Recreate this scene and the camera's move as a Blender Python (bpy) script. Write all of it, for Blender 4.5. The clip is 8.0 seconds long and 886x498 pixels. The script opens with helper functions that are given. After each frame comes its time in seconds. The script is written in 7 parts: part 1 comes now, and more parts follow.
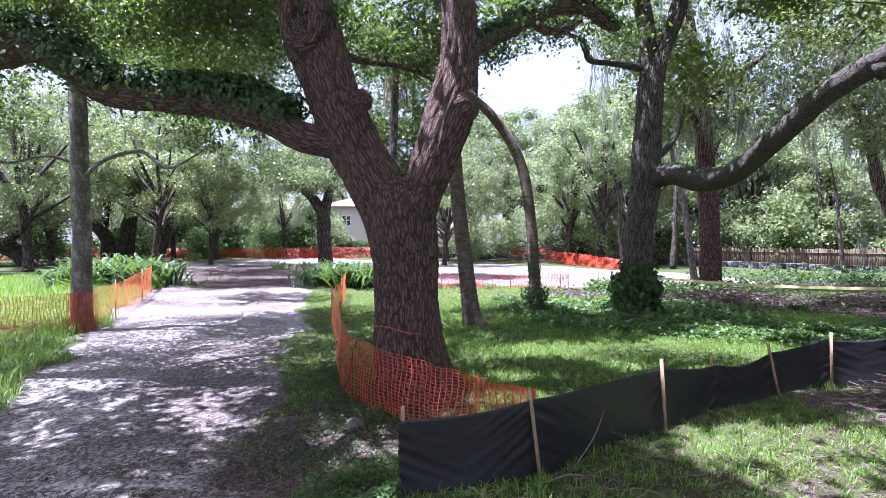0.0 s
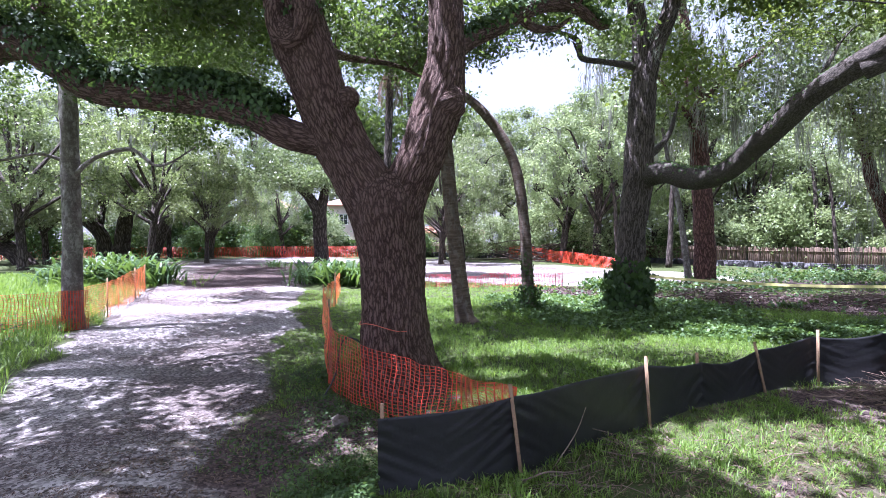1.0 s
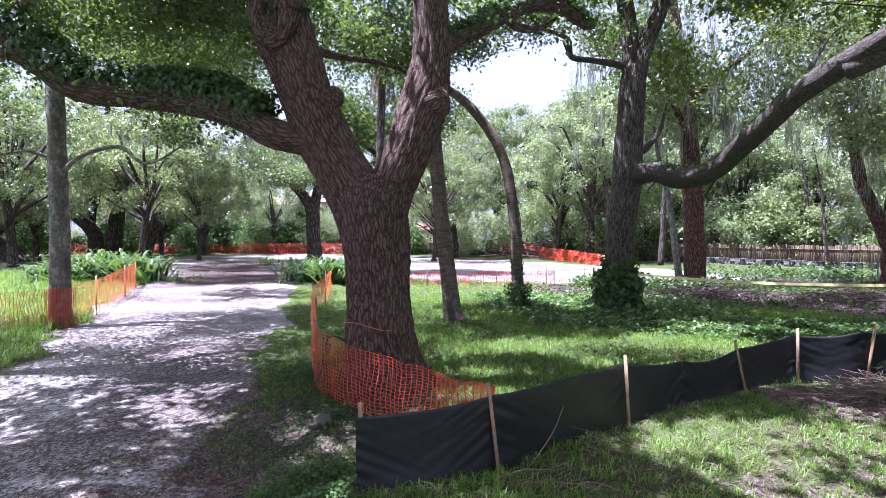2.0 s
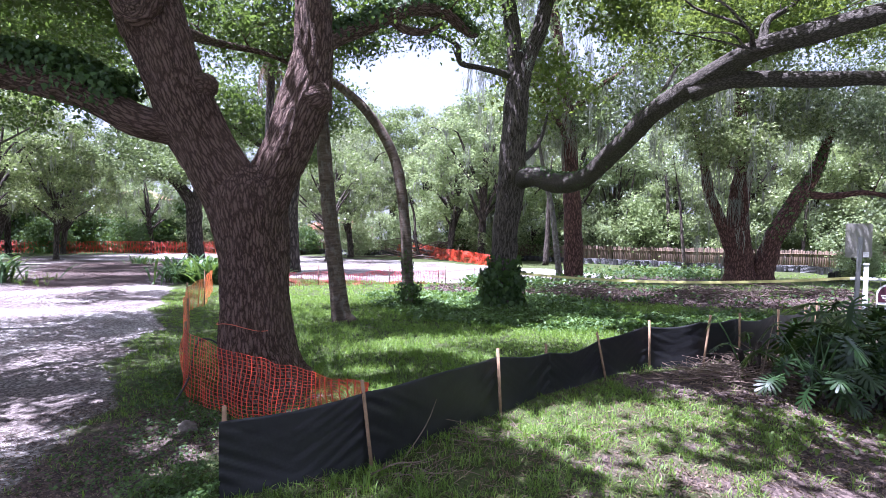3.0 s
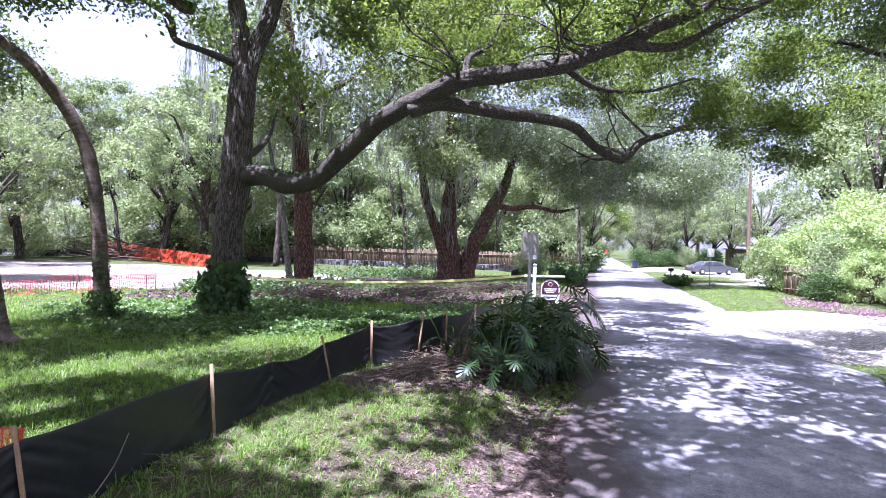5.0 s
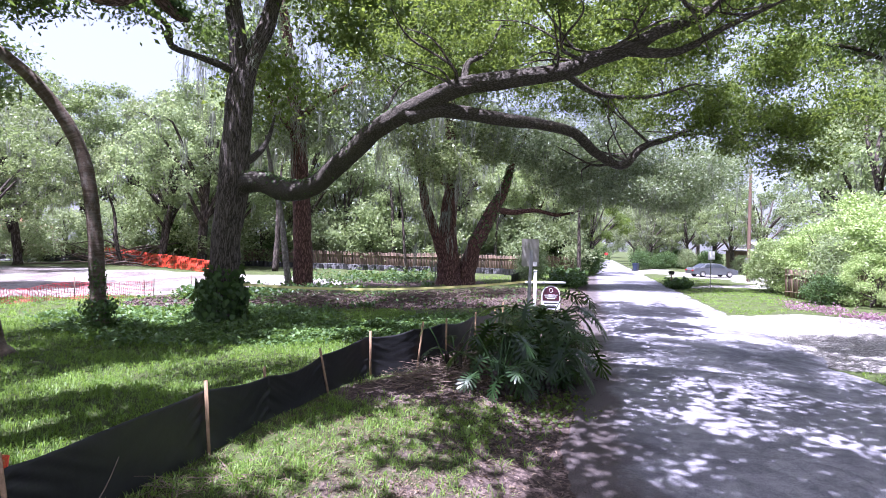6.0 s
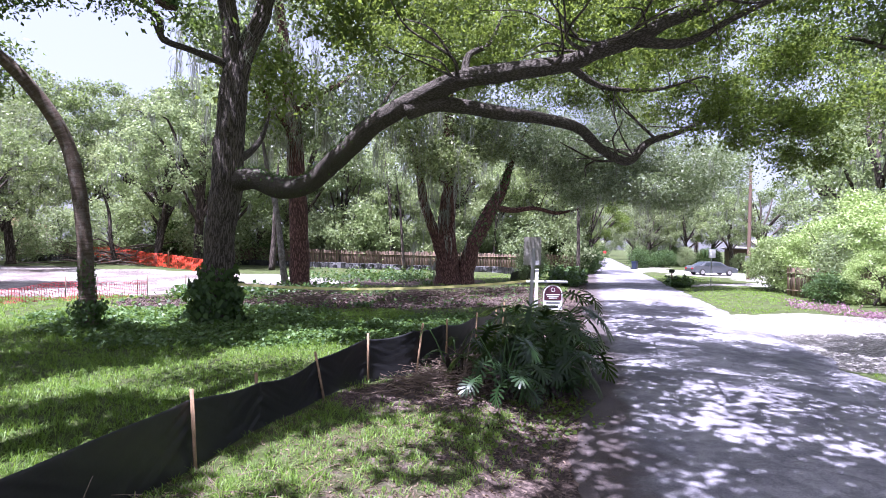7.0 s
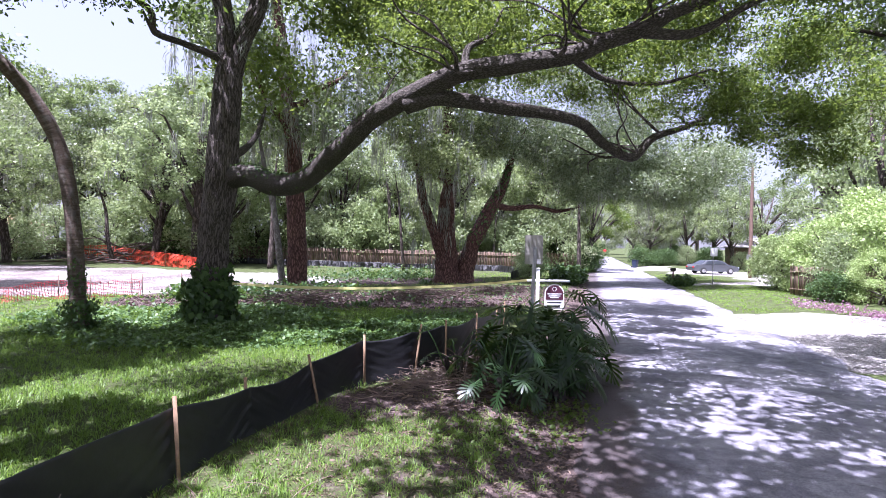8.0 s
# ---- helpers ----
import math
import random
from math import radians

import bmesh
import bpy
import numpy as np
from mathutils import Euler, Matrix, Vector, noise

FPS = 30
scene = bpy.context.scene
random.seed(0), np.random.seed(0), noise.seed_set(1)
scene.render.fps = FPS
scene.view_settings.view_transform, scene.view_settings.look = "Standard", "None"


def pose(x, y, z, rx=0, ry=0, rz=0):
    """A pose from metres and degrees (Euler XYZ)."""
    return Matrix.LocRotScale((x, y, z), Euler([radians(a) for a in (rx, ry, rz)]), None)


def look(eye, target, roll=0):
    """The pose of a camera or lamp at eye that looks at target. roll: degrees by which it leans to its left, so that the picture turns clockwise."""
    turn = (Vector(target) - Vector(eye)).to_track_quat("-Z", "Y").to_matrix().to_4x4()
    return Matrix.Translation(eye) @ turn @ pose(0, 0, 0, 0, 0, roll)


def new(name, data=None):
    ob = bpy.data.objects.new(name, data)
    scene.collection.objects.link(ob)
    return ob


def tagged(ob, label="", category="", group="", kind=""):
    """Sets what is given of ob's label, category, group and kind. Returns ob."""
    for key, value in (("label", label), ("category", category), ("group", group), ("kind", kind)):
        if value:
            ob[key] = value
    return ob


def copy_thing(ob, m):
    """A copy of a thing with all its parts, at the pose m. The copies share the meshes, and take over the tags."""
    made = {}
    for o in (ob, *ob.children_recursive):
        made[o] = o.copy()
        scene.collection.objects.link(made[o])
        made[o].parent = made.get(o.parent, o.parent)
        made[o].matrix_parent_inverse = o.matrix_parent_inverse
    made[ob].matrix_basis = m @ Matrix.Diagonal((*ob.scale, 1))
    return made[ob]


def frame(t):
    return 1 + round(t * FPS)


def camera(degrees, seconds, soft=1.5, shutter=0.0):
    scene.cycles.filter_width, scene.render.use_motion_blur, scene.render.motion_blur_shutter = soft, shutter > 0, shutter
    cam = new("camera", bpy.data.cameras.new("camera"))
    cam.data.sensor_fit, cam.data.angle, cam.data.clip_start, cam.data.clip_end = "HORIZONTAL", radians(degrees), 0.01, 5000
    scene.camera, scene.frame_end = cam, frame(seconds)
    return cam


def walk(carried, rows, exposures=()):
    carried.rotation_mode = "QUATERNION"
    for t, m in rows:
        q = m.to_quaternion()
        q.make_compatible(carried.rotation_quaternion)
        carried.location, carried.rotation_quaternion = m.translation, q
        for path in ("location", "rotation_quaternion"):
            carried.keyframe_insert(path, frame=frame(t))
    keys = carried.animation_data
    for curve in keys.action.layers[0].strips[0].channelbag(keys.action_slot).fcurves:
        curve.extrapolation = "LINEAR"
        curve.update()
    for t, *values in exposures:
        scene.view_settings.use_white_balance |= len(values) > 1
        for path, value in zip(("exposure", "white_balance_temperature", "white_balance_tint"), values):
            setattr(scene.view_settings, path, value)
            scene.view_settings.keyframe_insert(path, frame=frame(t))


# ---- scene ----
cam = camera(81.5, 8.0, soft=0.5)
PATH = [
    (0, (0.152, -0.426, 2.288), (0.075, 1.572, 2.264), -0.0),
    (0.5, (0.232, -0.414, 2.274), (0.16, 1.584, 2.247), -0.0),
    (1, (0.323, -0.413, 2.269), (0.253, 1.585, 2.241), 0.0),
    (2.3, (0.579, -0.489, 2.313), (0.551, 1.51, 2.271), 0.2),
    (2.5, (0.654, -0.513, 2.289), (0.724, 1.485, 2.254), 0.3),
    (3, (0.71, -0.529, 2.28), (1.055, 1.441, 2.244), 0.7),
    (3.5, (0.774, -0.541, 2.256), (1.433, 1.347, 2.223), 1.0),
    (4, (0.799, -0.562, 2.249), (1.831, 1.151, 2.22), 1.5),
    (4.5, (0.83, -0.508, 2.27), (2.084, 1.05, 2.245), 1.8),
    (6, (0.951, -0.368, 2.467), (2.212, 1.185, 2.46), 1.2),
    (6.5, (1.026, -0.238, 2.467), (2.29, 1.311, 2.456), 1.2),
    (7, (1.157, -0.039, 2.47), (2.424, 1.508, 2.457), 1.1),
    (7.5, (1.27, 0.099, 2.48), (2.538, 1.646, 2.463), 1.1),
    (8, (1.375, 0.209, 2.469), (2.643, 1.755, 2.45), 1.1),
]
walk(cam, [(t, look(eye, target, roll)) for t, eye, target, roll in PATH], [(0.0, 2.38, 5300, 33), (3.0, 2.38, 5300, 33), (4.5, 2.45, 5300, 34), (6.0, 2.24, 5450, 34), (8.0, 2.14, 5500, 34)])

# ---- world, sun and exposure ----
SUN_DIR = Vector((-0.3, -0.06, 0.95)).normalized()
world = bpy.data.worlds.new("sky")
scene.world = world
world.use_nodes = True
wn = world.node_tree
sky = wn.nodes.new("ShaderNodeTexSky")
sky.sky_type = 'NISHITA'
sky.sun_disc = False
sky.sun_elevation = math.asin(SUN_DIR.z)
sky.sun_rotation = math.atan2(SUN_DIR.x, SUN_DIR.y)
sky.air_density = 1.0
sky.dust_density = 5.0
haze = wn.nodes.new("ShaderNodeMix")  # thin white summer haze over the blue
haze.data_type = 'RGBA'
haze.inputs[0].default_value = 0.6
haze.inputs[7].default_value = (2.9, 2.92, 2.97, 1)
wn.links.new(sky.outputs[0], haze.inputs[6])
wn.links.new(haze.outputs[2], wn.nodes["Background"].inputs[0])
wn.nodes["Background"].inputs[1].default_value = 0.082
sun_data = bpy.data.lights.new("sun", 'SUN')
sun_data.energy = 5.0
sun_data.angle = radians(0.53)
sun_data.color = (1.0, 0.98, 0.95)
sun = new("sun", sun_data)
sun.matrix_world = look(SUN_DIR * 60, (0, 0, 0))

# ---- materials ----


def shader(name):
    m = bpy.data.materials.new(name)
    m.use_nodes = True
    nt = m.node_tree
    return m, nt, nt.nodes["Principled BSDF"]


def node(nt, kind, **vals):
    n = nt.nodes.new(kind)
    for k, v in vals.items():
        n.inputs[k].default_value = v
    return n


def ramp(nt, fac, stops):
    r = nt.nodes.new("ShaderNodeValToRGB")
    e = r.color_ramp.elements
    while len(e) < len(stops):
        e.new(0.5)
    for el, (p, c) in zip(e, stops):
        el.position = p
        el.color = (*c, 1)
    nt.links.new(fac, r.inputs[0])
    return r.outputs[0]


def math_node(nt, op, a, b=0.5, clamp=False):
    n = nt.nodes.new("ShaderNodeMath")
    n.operation = op
    n.use_clamp = clamp
    for i, v in enumerate((a, b)):
        if isinstance(v, (int, float)):
            n.inputs[i].default_value = v
        else:
            nt.links.new(v, n.inputs[i])
    return n.outputs[0]


def mixc(nt, fac, a, b):
    n = nt.nodes.new("ShaderNodeMix")
    n.data_type = 'RGBA'
    for sock, v in ((n.inputs[0], fac), (n.inputs[6], a), (n.inputs[7], b)):
        if isinstance(v, (int, float)):
            sock.default_value = v
        elif isinstance(v, tuple):
            sock.default_value = (*v, 1)
        else:
            nt.links.new(v, sock)
    return n.outputs[2]


def noise_tex(nt, vec, scale, detail=4.0, rough=0.55):
    n = node(nt, "ShaderNodeTexNoise", Scale=scale, Detail=detail, Roughness=rough)
    if vec is not None:
        nt.links.new(vec, n.inputs["Vector"])
    return n.outputs[0]


def position(nt):
    return nt.nodes.new("ShaderNodeNewGeometry").outputs["Position"]


def attribute(nt, name, out):
    a = nt.nodes.new("ShaderNodeAttribute")
    a.attribute_name = name
    return a.outputs[out]


def bump(nt, bsdf, height, strength, dist):
    b = node(nt, "ShaderNodeBump", Strength=strength, Distance=dist)
    nt.links.new(height, b.inputs["Height"])
    nt.links.new(b.outputs[0], bsdf.inputs["Normal"])


def plain(name, col, rough=0.7, metal=0.0, scale=8.0, vary=0.25, bumpy=0.15, island=0.0):
    """A surface in one hue with stains at two scales and a fine grain."""
    m, nt, b = shader(name)
    pos = position(nt)
    big, fine = noise_tex(nt, pos, scale), noise_tex(nt, pos, scale * 9)
    fac = math_node(nt, 'ADD', math_node(nt, 'MULTIPLY', big, 0.6), math_node(nt, 'MULTIPLY', fine, 0.4))
    lo, hi = tuple(c * (1 - vary) for c in col), tuple(min(1, c * (1 + vary)) for c in col)
    c = ramp(nt, fac, [(0.3, lo), (0.7, hi)])
    if island:
        r = nt.nodes.new("ShaderNodeNewGeometry").outputs["Random Per Island"]
        c = mixc(nt, math_node(nt, 'MULTIPLY', r, island), c, tuple(x * 0.45 for x in col))
    nt.links.new(c, b.inputs["Base Color"])
    b.inputs["Roughness"].default_value = rough
    b.inputs["Metallic"].default_value = metal
    bump(nt, b, fine, bumpy, 0.01)
    return m


def bark(name, dark, light, scale, stretch=0.22, depth=0.9, wide=0.3):
    """Furrowed bark: long interlaced plates between dark wandering furrows, broken across, with grain and grey patches."""
    m, nt, b = shader(name)
    v = attribute(nt, "bark", "Vector")

    def stretched(vec, k, s):
        mp = node(nt, "ShaderNodeMapping", Scale=(k, k, k * s))
        nt.links.new(vec, mp.inputs["Vector"])
        return mp.outputs[0]
    wob = node(nt, "ShaderNodeTexNoise", Scale=scale * 0.5, Detail=3.0)
    nt.links.new(v, wob.inputs["Vector"])
    sc = nt.nodes.new("ShaderNodeVectorMath")
    sc.operation = 'MULTIPLY_ADD'
    nt.links.new(wob.outputs["Color"], sc.inputs[0])
    sc.inputs[1].default_value = (1.25 / scale,) * 3
    nt.links.new(v, sc.inputs[2])
    warped = sc.outputs[0]

    def plates(k, s, gain):
        vo = nt.nodes.new("ShaderNodeTexVoronoi")
        vo.feature = 'DISTANCE_TO_EDGE'
        vo.inputs["Scale"].default_value = 1.0
        nt.links.new(stretched(warped, k, s), vo.inputs["Vector"])
        return math_node(nt, 'MULTIPLY', vo.outputs["Distance"], gain, True)
    big = plates(scale, stretch, 1.0 / wide)
    small = plates(scale * 2.3, stretch * 1.9, 1.6 / wide)
    fine = noise_tex(nt, stretched(v, scale * 5, 0.4), 1.0, 5.0, 0.7)
    patch = noise_tex(nt, v, 1.3, 3.0)
    h = math_node(nt, 'ADD', math_node(nt, 'MULTIPLY', big, 0.54), math_node(nt, 'ADD', math_node(nt, 'MULTIPLY', small, 0.16), math_node(nt, 'MULTIPLY', fine, 0.66)))
    c = ramp(nt, math_node(nt, 'MULTIPLY', h, 0.9), [(0.22, tuple(x * 0.2 for x in dark)), (0.55, tuple(x * 0.75 for x in dark)), (0.75, tuple((x + y) / 2 for x, y in zip(dark, light))), (0.98, light)])
    c = mixc(nt, math_node(nt, 'MULTIPLY', ramp(nt, patch, [(0.48, (0, 0, 0)), (0.68, (1, 1, 1))]), 0.16), c, light)
    nt.links.new(c, b.inputs["Base Color"])
    b.inputs["Roughness"].default_value = 0.9
    b.inputs["Specular IOR Level"].default_value = 0.25
    bump(nt, b, h, depth, 0.04)
    return m


def smooth_bark(name, dark, light, lichen, ring=0.0):
    """Thin tight bark: faint level rings, fine grain, pale lichen blotches and dark stains."""
    m, nt, b = shader(name)
    v = attribute(nt, "bark", "Vector")

    def stretched(k, s):
        mp = node(nt, "ShaderNodeMapping", Scale=(k, k, k * s))
        nt.links.new(v, mp.inputs["Vector"])
        return mp.outputs[0]
    rings = noise_tex(nt, stretched(2.5, 7.0), 1.0, 3.0, 0.6)
    grain = noise_tex(nt, stretched(60.0, 0.4), 1.0, 4.0, 0.7)
    blot = noise_tex(nt, stretched(7.0, 0.6), 1.0, 5.0, 0.7)
    stain = noise_tex(nt, stretched(2.0, 0.35), 1.0, 4.0, 0.6)
    h = math_node(nt, 'ADD', math_node(nt, 'MULTIPLY', rings, ring), math_node(nt, 'MULTIPLY', grain, 1.0 - ring))
    c = ramp(nt, h, [(0.32, tuple(x * 0.5 for x in dark)), (0.5, dark), (0.68, light)])
    c = mixc(nt, math_node(nt, 'MULTIPLY', ramp(nt, blot, [(0.5, (0, 0, 0)), (0.6, (1, 1, 1))]), 0.6), c, lichen)
    c = mixc(nt, math_node(nt, 'MULTIPLY', ramp(nt, stain, [(0.52, (0, 0, 0)), (0.64, (1, 1, 1))]), 0.55), c, tuple(x * 0.4 for x in dark))
    nt.links.new(c, b.inputs["Base Color"])
    b.inputs["Roughness"].default_value = 0.9
    b.inputs["Specular IOR Level"].default_value = 0.25
    bump(nt, b, math_node(nt, 'ADD', h, math_node(nt, 'MULTIPLY', blot, 0.4)), 0.6, 0.02)
    return m


def leaf_mat(name, stops, trans=0.45, rough=0.45, tint=(0.22, 0.34, 0.04), kinds=0.0):
    """Leaves: each its own shade, glossy above, letting light through; kinds: how far whole trees differ in hue."""
    m, nt, b = shader(name)
    r = nt.nodes.new("ShaderNodeNewGeometry").outputs["Random Per Island"]
    big = noise_tex(nt, position(nt), 0.6, 2.0)
    fac = math_node(nt, 'ADD', math_node(nt, 'MULTIPLY', r, 0.65), math_node(nt, 'MULTIPLY', big, 0.35))
    c = ramp(nt, fac, stops)
    if kinds:
        hue = ramp(nt, nt.nodes.new("ShaderNodeObjectInfo").outputs["Random"], [(0.0, (1.0, 1.0, 0.55)), (0.4, (0.78, 0.92, 0.6)), (0.7, (0.86, 0.9, 0.98)), (1.0, (1.0, 0.92, 0.8))])
        mul = nt.nodes.new("ShaderNodeMix")
        mul.data_type, mul.blend_type = 'RGBA', 'MULTIPLY'
        mul.inputs[0].default_value = kinds
        nt.links.new(c, mul.inputs[6])
        nt.links.new(hue, mul.inputs[7])
        c = mul.outputs[2]
    nt.links.new(c, b.inputs["Base Color"])
    b.inputs["Roughness"].default_value = rough
    tr = nt.nodes.new("ShaderNodeBsdfTranslucent")
    nt.links.new(mixc(nt, 0.5, c, tint), tr.inputs["Color"])
    mx = nt.nodes.new("ShaderNodeMixShader")
    mx.inputs[0].default_value = trans
    nt.links.new(b.outputs[0], mx.inputs[1])
    nt.links.new(tr.outputs[0], mx.inputs[2])
    nt.links.new(mx.outputs[0], nt.nodes["Material Output"].inputs[0])
    return m


def ground_mat():
    m, nt, b = shader("ground")
    pos = position(nt)
    big, mid, fine = noise_tex(nt, pos, 0.35, 4), noise_tex(nt, pos, 2.2, 5), noise_tex(nt, pos, 38, 5, 0.7)
    speck = nt.nodes.new("ShaderNodeTexVoronoi")
    speck.inputs["Scale"].default_value = 26
    nt.links.new(pos, speck.inputs["Vector"])
    rnd = ramp(nt, speck.outputs["Color"], [(0.2, (0, 0, 0)), (0.8, (1, 1, 1))])
    grass = ramp(nt, math_node(nt, 'ADD', math_node(nt, 'MULTIPLY', mid, 0.6), math_node(nt, 'MULTIPLY', fine, 0.4)),
                 [(0.3, (0.032, 0.03, 0.015)), (0.5, (0.05, 0.064, 0.02)), (0.7, (0.08, 0.115, 0.033))])
    dirt = ramp(nt, math_node(nt, 'ADD', math_node(nt, 'MULTIPLY', fine, 0.55), math_node(nt, 'MULTIPLY', rnd, 0.45)),
                [(0.2, (0.028, 0.02, 0.018)), (0.5, (0.068, 0.049, 0.043)), (0.8, (0.15, 0.112, 0.097))])
    gravel = ramp(nt, math_node(nt, 'ADD', math_node(nt, 'MULTIPLY', fine, 0.6), math_node(nt, 'MULTIPLY', rnd, 0.4)),
                  [(0.25, (0.078, 0.07, 0.064)), (0.5, (0.265, 0.247, 0.226)), (0.8, (0.55, 0.52, 0.485))])
    litter = ramp(nt, math_node(nt, 'ADD', math_node(nt, 'MULTIPLY', big, 0.7), math_node(nt, 'MULTIPLY', fine, 0.3)), [(0.4, (0, 0, 0)), (0.56, (1, 1, 1))])
    sep = nt.nodes.new("ShaderNodeSeparateXYZ")  # the apron across the lane is swept bare
    nt.links.new(pos, sep.inputs[0])
    swept = ramp(nt, math_node(nt, 'MULTIPLY', sep.outputs[0], 0.05), [(0.6, (1, 1, 1)), (0.9, (0.1, 0.1, 0.1))])
    gravel = mixc(nt, math_node(nt, 'MULTIPLY', math_node(nt, 'MULTIPLY', litter, 0.8), swept), gravel, dirt)

    def mask(name):
        n = math_node(nt, 'ADD', math_node(nt, 'MULTIPLY', mid, 0.9), math_node(nt, 'MULTIPLY', fine, 0.35))
        s = math_node(nt, 'ADD', attribute(nt, name, "Fac"), math_node(nt, 'SUBTRACT', n, 0.62))
        return math_node(nt, 'MULTIPLY', math_node(nt, 'SUBTRACT', s, 0.42), 6.0, True)
    c = mixc(nt, mask("dirt"), grass, dirt)
    c = mixc(nt, mask("gravel"), c, gravel)
    nt.links.new(c, b.inputs["Base Color"])
    b.inputs["Roughness"].default_value = 0.95
    b.inputs["Specular IOR Level"].default_value = 0.2
    bump(nt, b, math_node(nt, 'ADD', fine, math_node(nt, 'MULTIPLY', rnd, 0.4)), 0.6, 0.03)
    return m


def asphalt_mat():
    m, nt, b = shader("asphalt")
    pos = position(nt)
    big, mid, fine = noise_tex(nt, pos, 0.4, 4), noise_tex(nt, pos, 3, 5, 0.7), noise_tex(nt, pos, 55, 4, 0.8)
    fac = math_node(nt, 'ADD', math_node(nt, 'MULTIPLY', big, 0.3), math_node(nt, 'ADD', math_node(nt, 'MULTIPLY', mid, 0.3), math_node(nt, 'MULTIPLY', fine, 0.4)))
    c = ramp(nt, fac, [(0.41, (0.06, 0.056, 0.068)), (0.49, (0.15, 0.144, 0.165)), (0.58, (0.31, 0.3, 0.32))])
    vor = nt.nodes.new("ShaderNodeTexVoronoi")
    vor.feature = 'DISTANCE_TO_EDGE'
    vor.inputs["Scale"].default_value = 0.45
    wv = nt.nodes.new("ShaderNodeVectorMath")
    wv.operation = 'ADD'
    wn2 = node(nt, "ShaderNodeTexNoise", Scale=1.5, Detail=4.0)
    nt.links.new(pos, wn2.inputs["Vector"])
    nt.links.new(pos, wv.inputs[0])
    nt.links.new(wn2.outputs[1], wv.inputs[1])
    nt.links.new(wv.outputs[0], vor.inputs["Vector"])
    crack = ramp(nt, vor.outputs["Distance"], [(0.0, (1, 1, 1)), (0.012, (0, 0, 0))])
    crack = math_node(nt, 'MULTIPLY', crack, ramp(nt, big, [(0.5, (0, 0, 0)), (0.6, (1, 1, 1))]))
    c = mixc(nt, math_node(nt, 'MULTIPLY', crack, 0.6), c, (0.07, 0.068, 0.065))
    # soil and crushed leaves spread from the ragged edge over the tarmac
    off = nt.nodes.new("ShaderNodeVectorMath")
    off.operation = 'DOT_PRODUCT'
    off.inputs[1].default_value = (-0.571, 0.821, 0)
    nt.links.new(pos, off.inputs[0])
    ragged = math_node(nt, 'ADD', math_node(nt, 'MULTIPLY', noise_tex(nt, pos, 1.1, 5, 0.65), 1.6), math_node(nt, 'MULTIPLY', fine, 0.5))
    soil = math_node(nt, 'MULTIPLY', math_node(nt, 'ADD', math_node(nt, 'ADD', off.outputs["Value"], 0.62), ragged), 2.2, True)
    c = mixc(nt, math_node(nt, 'MULTIPLY', soil, 0.9), c, ramp(nt, fine, [(0.4, (0.016, 0.012, 0.011)), (0.6, (0.085, 0.062, 0.055))]))
    nt.links.new(c, b.inputs["Base Color"])
    b.inputs["Roughness"].default_value = 0.85
    bump(nt, b, math_node(nt, 'SUBTRACT', fine, crack), 0.35, 0.01)
    return m


GROUND, ASPHALT = ground_mat(), asphalt_mat()
BARK_OAK = bark("oak bark", (0.108, 0.064, 0.049), (0.215, 0.146, 0.115), 24.0, 0.17, 1.0, 0.24)
BARK_GREY = bark("grey furrowed bark", (0.07, 0.057, 0.048), (0.175, 0.147, 0.125), 19.0, 0.1, 1.0, 0.2)
BARK_LIMB = bark("smoother grey limb bark", (0.07, 0.06, 0.048), (0.118, 0.102, 0.085), 30.0, 0.35, 0.6, 0.25)
BARK_RED = bark("reddish bark", (0.085, 0.042, 0.034), (0.2, 0.112, 0.088), 11.0, 0.25)
BARK_PALM = smooth_bark("brown palm trunk", (0.11, 0.08, 0.06), (0.2, 0.155, 0.12), (0.2, 0.18, 0.155), 0.75)
BARK_PALE = smooth_bark("pale lichened bark", (0.12, 0.106, 0.092), (0.22, 0.2, 0.18), (0.33, 0.32, 0.295), 0.3)
BARK_FAR = bark("dark far bark", (0.055, 0.043, 0.035), (0.15, 0.125, 0.105), 7.0, 0.2)
LEAF_OAK = leaf_mat("oak leaves", [(0.1, (0.024, 0.041, 0.012)), (0.5, (0.056, 0.09, 0.026)), (0.9, (0.14, 0.185, 0.062))], 0.44, 0.36)
LEAF_BRIGHT = leaf_mat("sunlit young leaves", [(0.1, (0.022, 0.045, 0.01)), (0.5, (0.064, 0.115, 0.021)), (0.9, (0.15, 0.22, 0.043))], 0.52, 0.5, (0.29, 0.36, 0.05))
# these two greens are paled: distance haze and sky sheen sit in the colour
LEAF_FAR = leaf_mat("grey-green far leaves paled for haze", [(0.1, (0.05, 0.068, 0.04)), (0.5, (0.18, 0.215, 0.12)), (0.9, (0.38, 0.42, 0.28))], 0.42, 0.36, (0.24, 0.34, 0.06), 0.5)
LEAF_WOOD = leaf_mat("wood's-edge leaves paled for haze", [(0.1, (0.07, 0.105, 0.045)), (0.5, (0.2, 0.255, 0.125)), (0.9, (0.42, 0.475, 0.28))], 0.55, 0.42, (0.37, 0.44, 0.17), 0.5)
LEAF_LIME = leaf_mat("lime shrub leaves", [(0.1, (0.18, 0.26, 0.08)), (0.5, (0.32, 0.42, 0.15)), (0.9, (0.5, 0.58, 0.27))], 0.42)
LEAF_IVY = leaf_mat("ivy leaves", [(0.1, (0.016, 0.038, 0.01)), (0.5, (0.036, 0.078, 0.019)), (0.9, (0.085, 0.152, 0.042))], 0.25, 0.68)
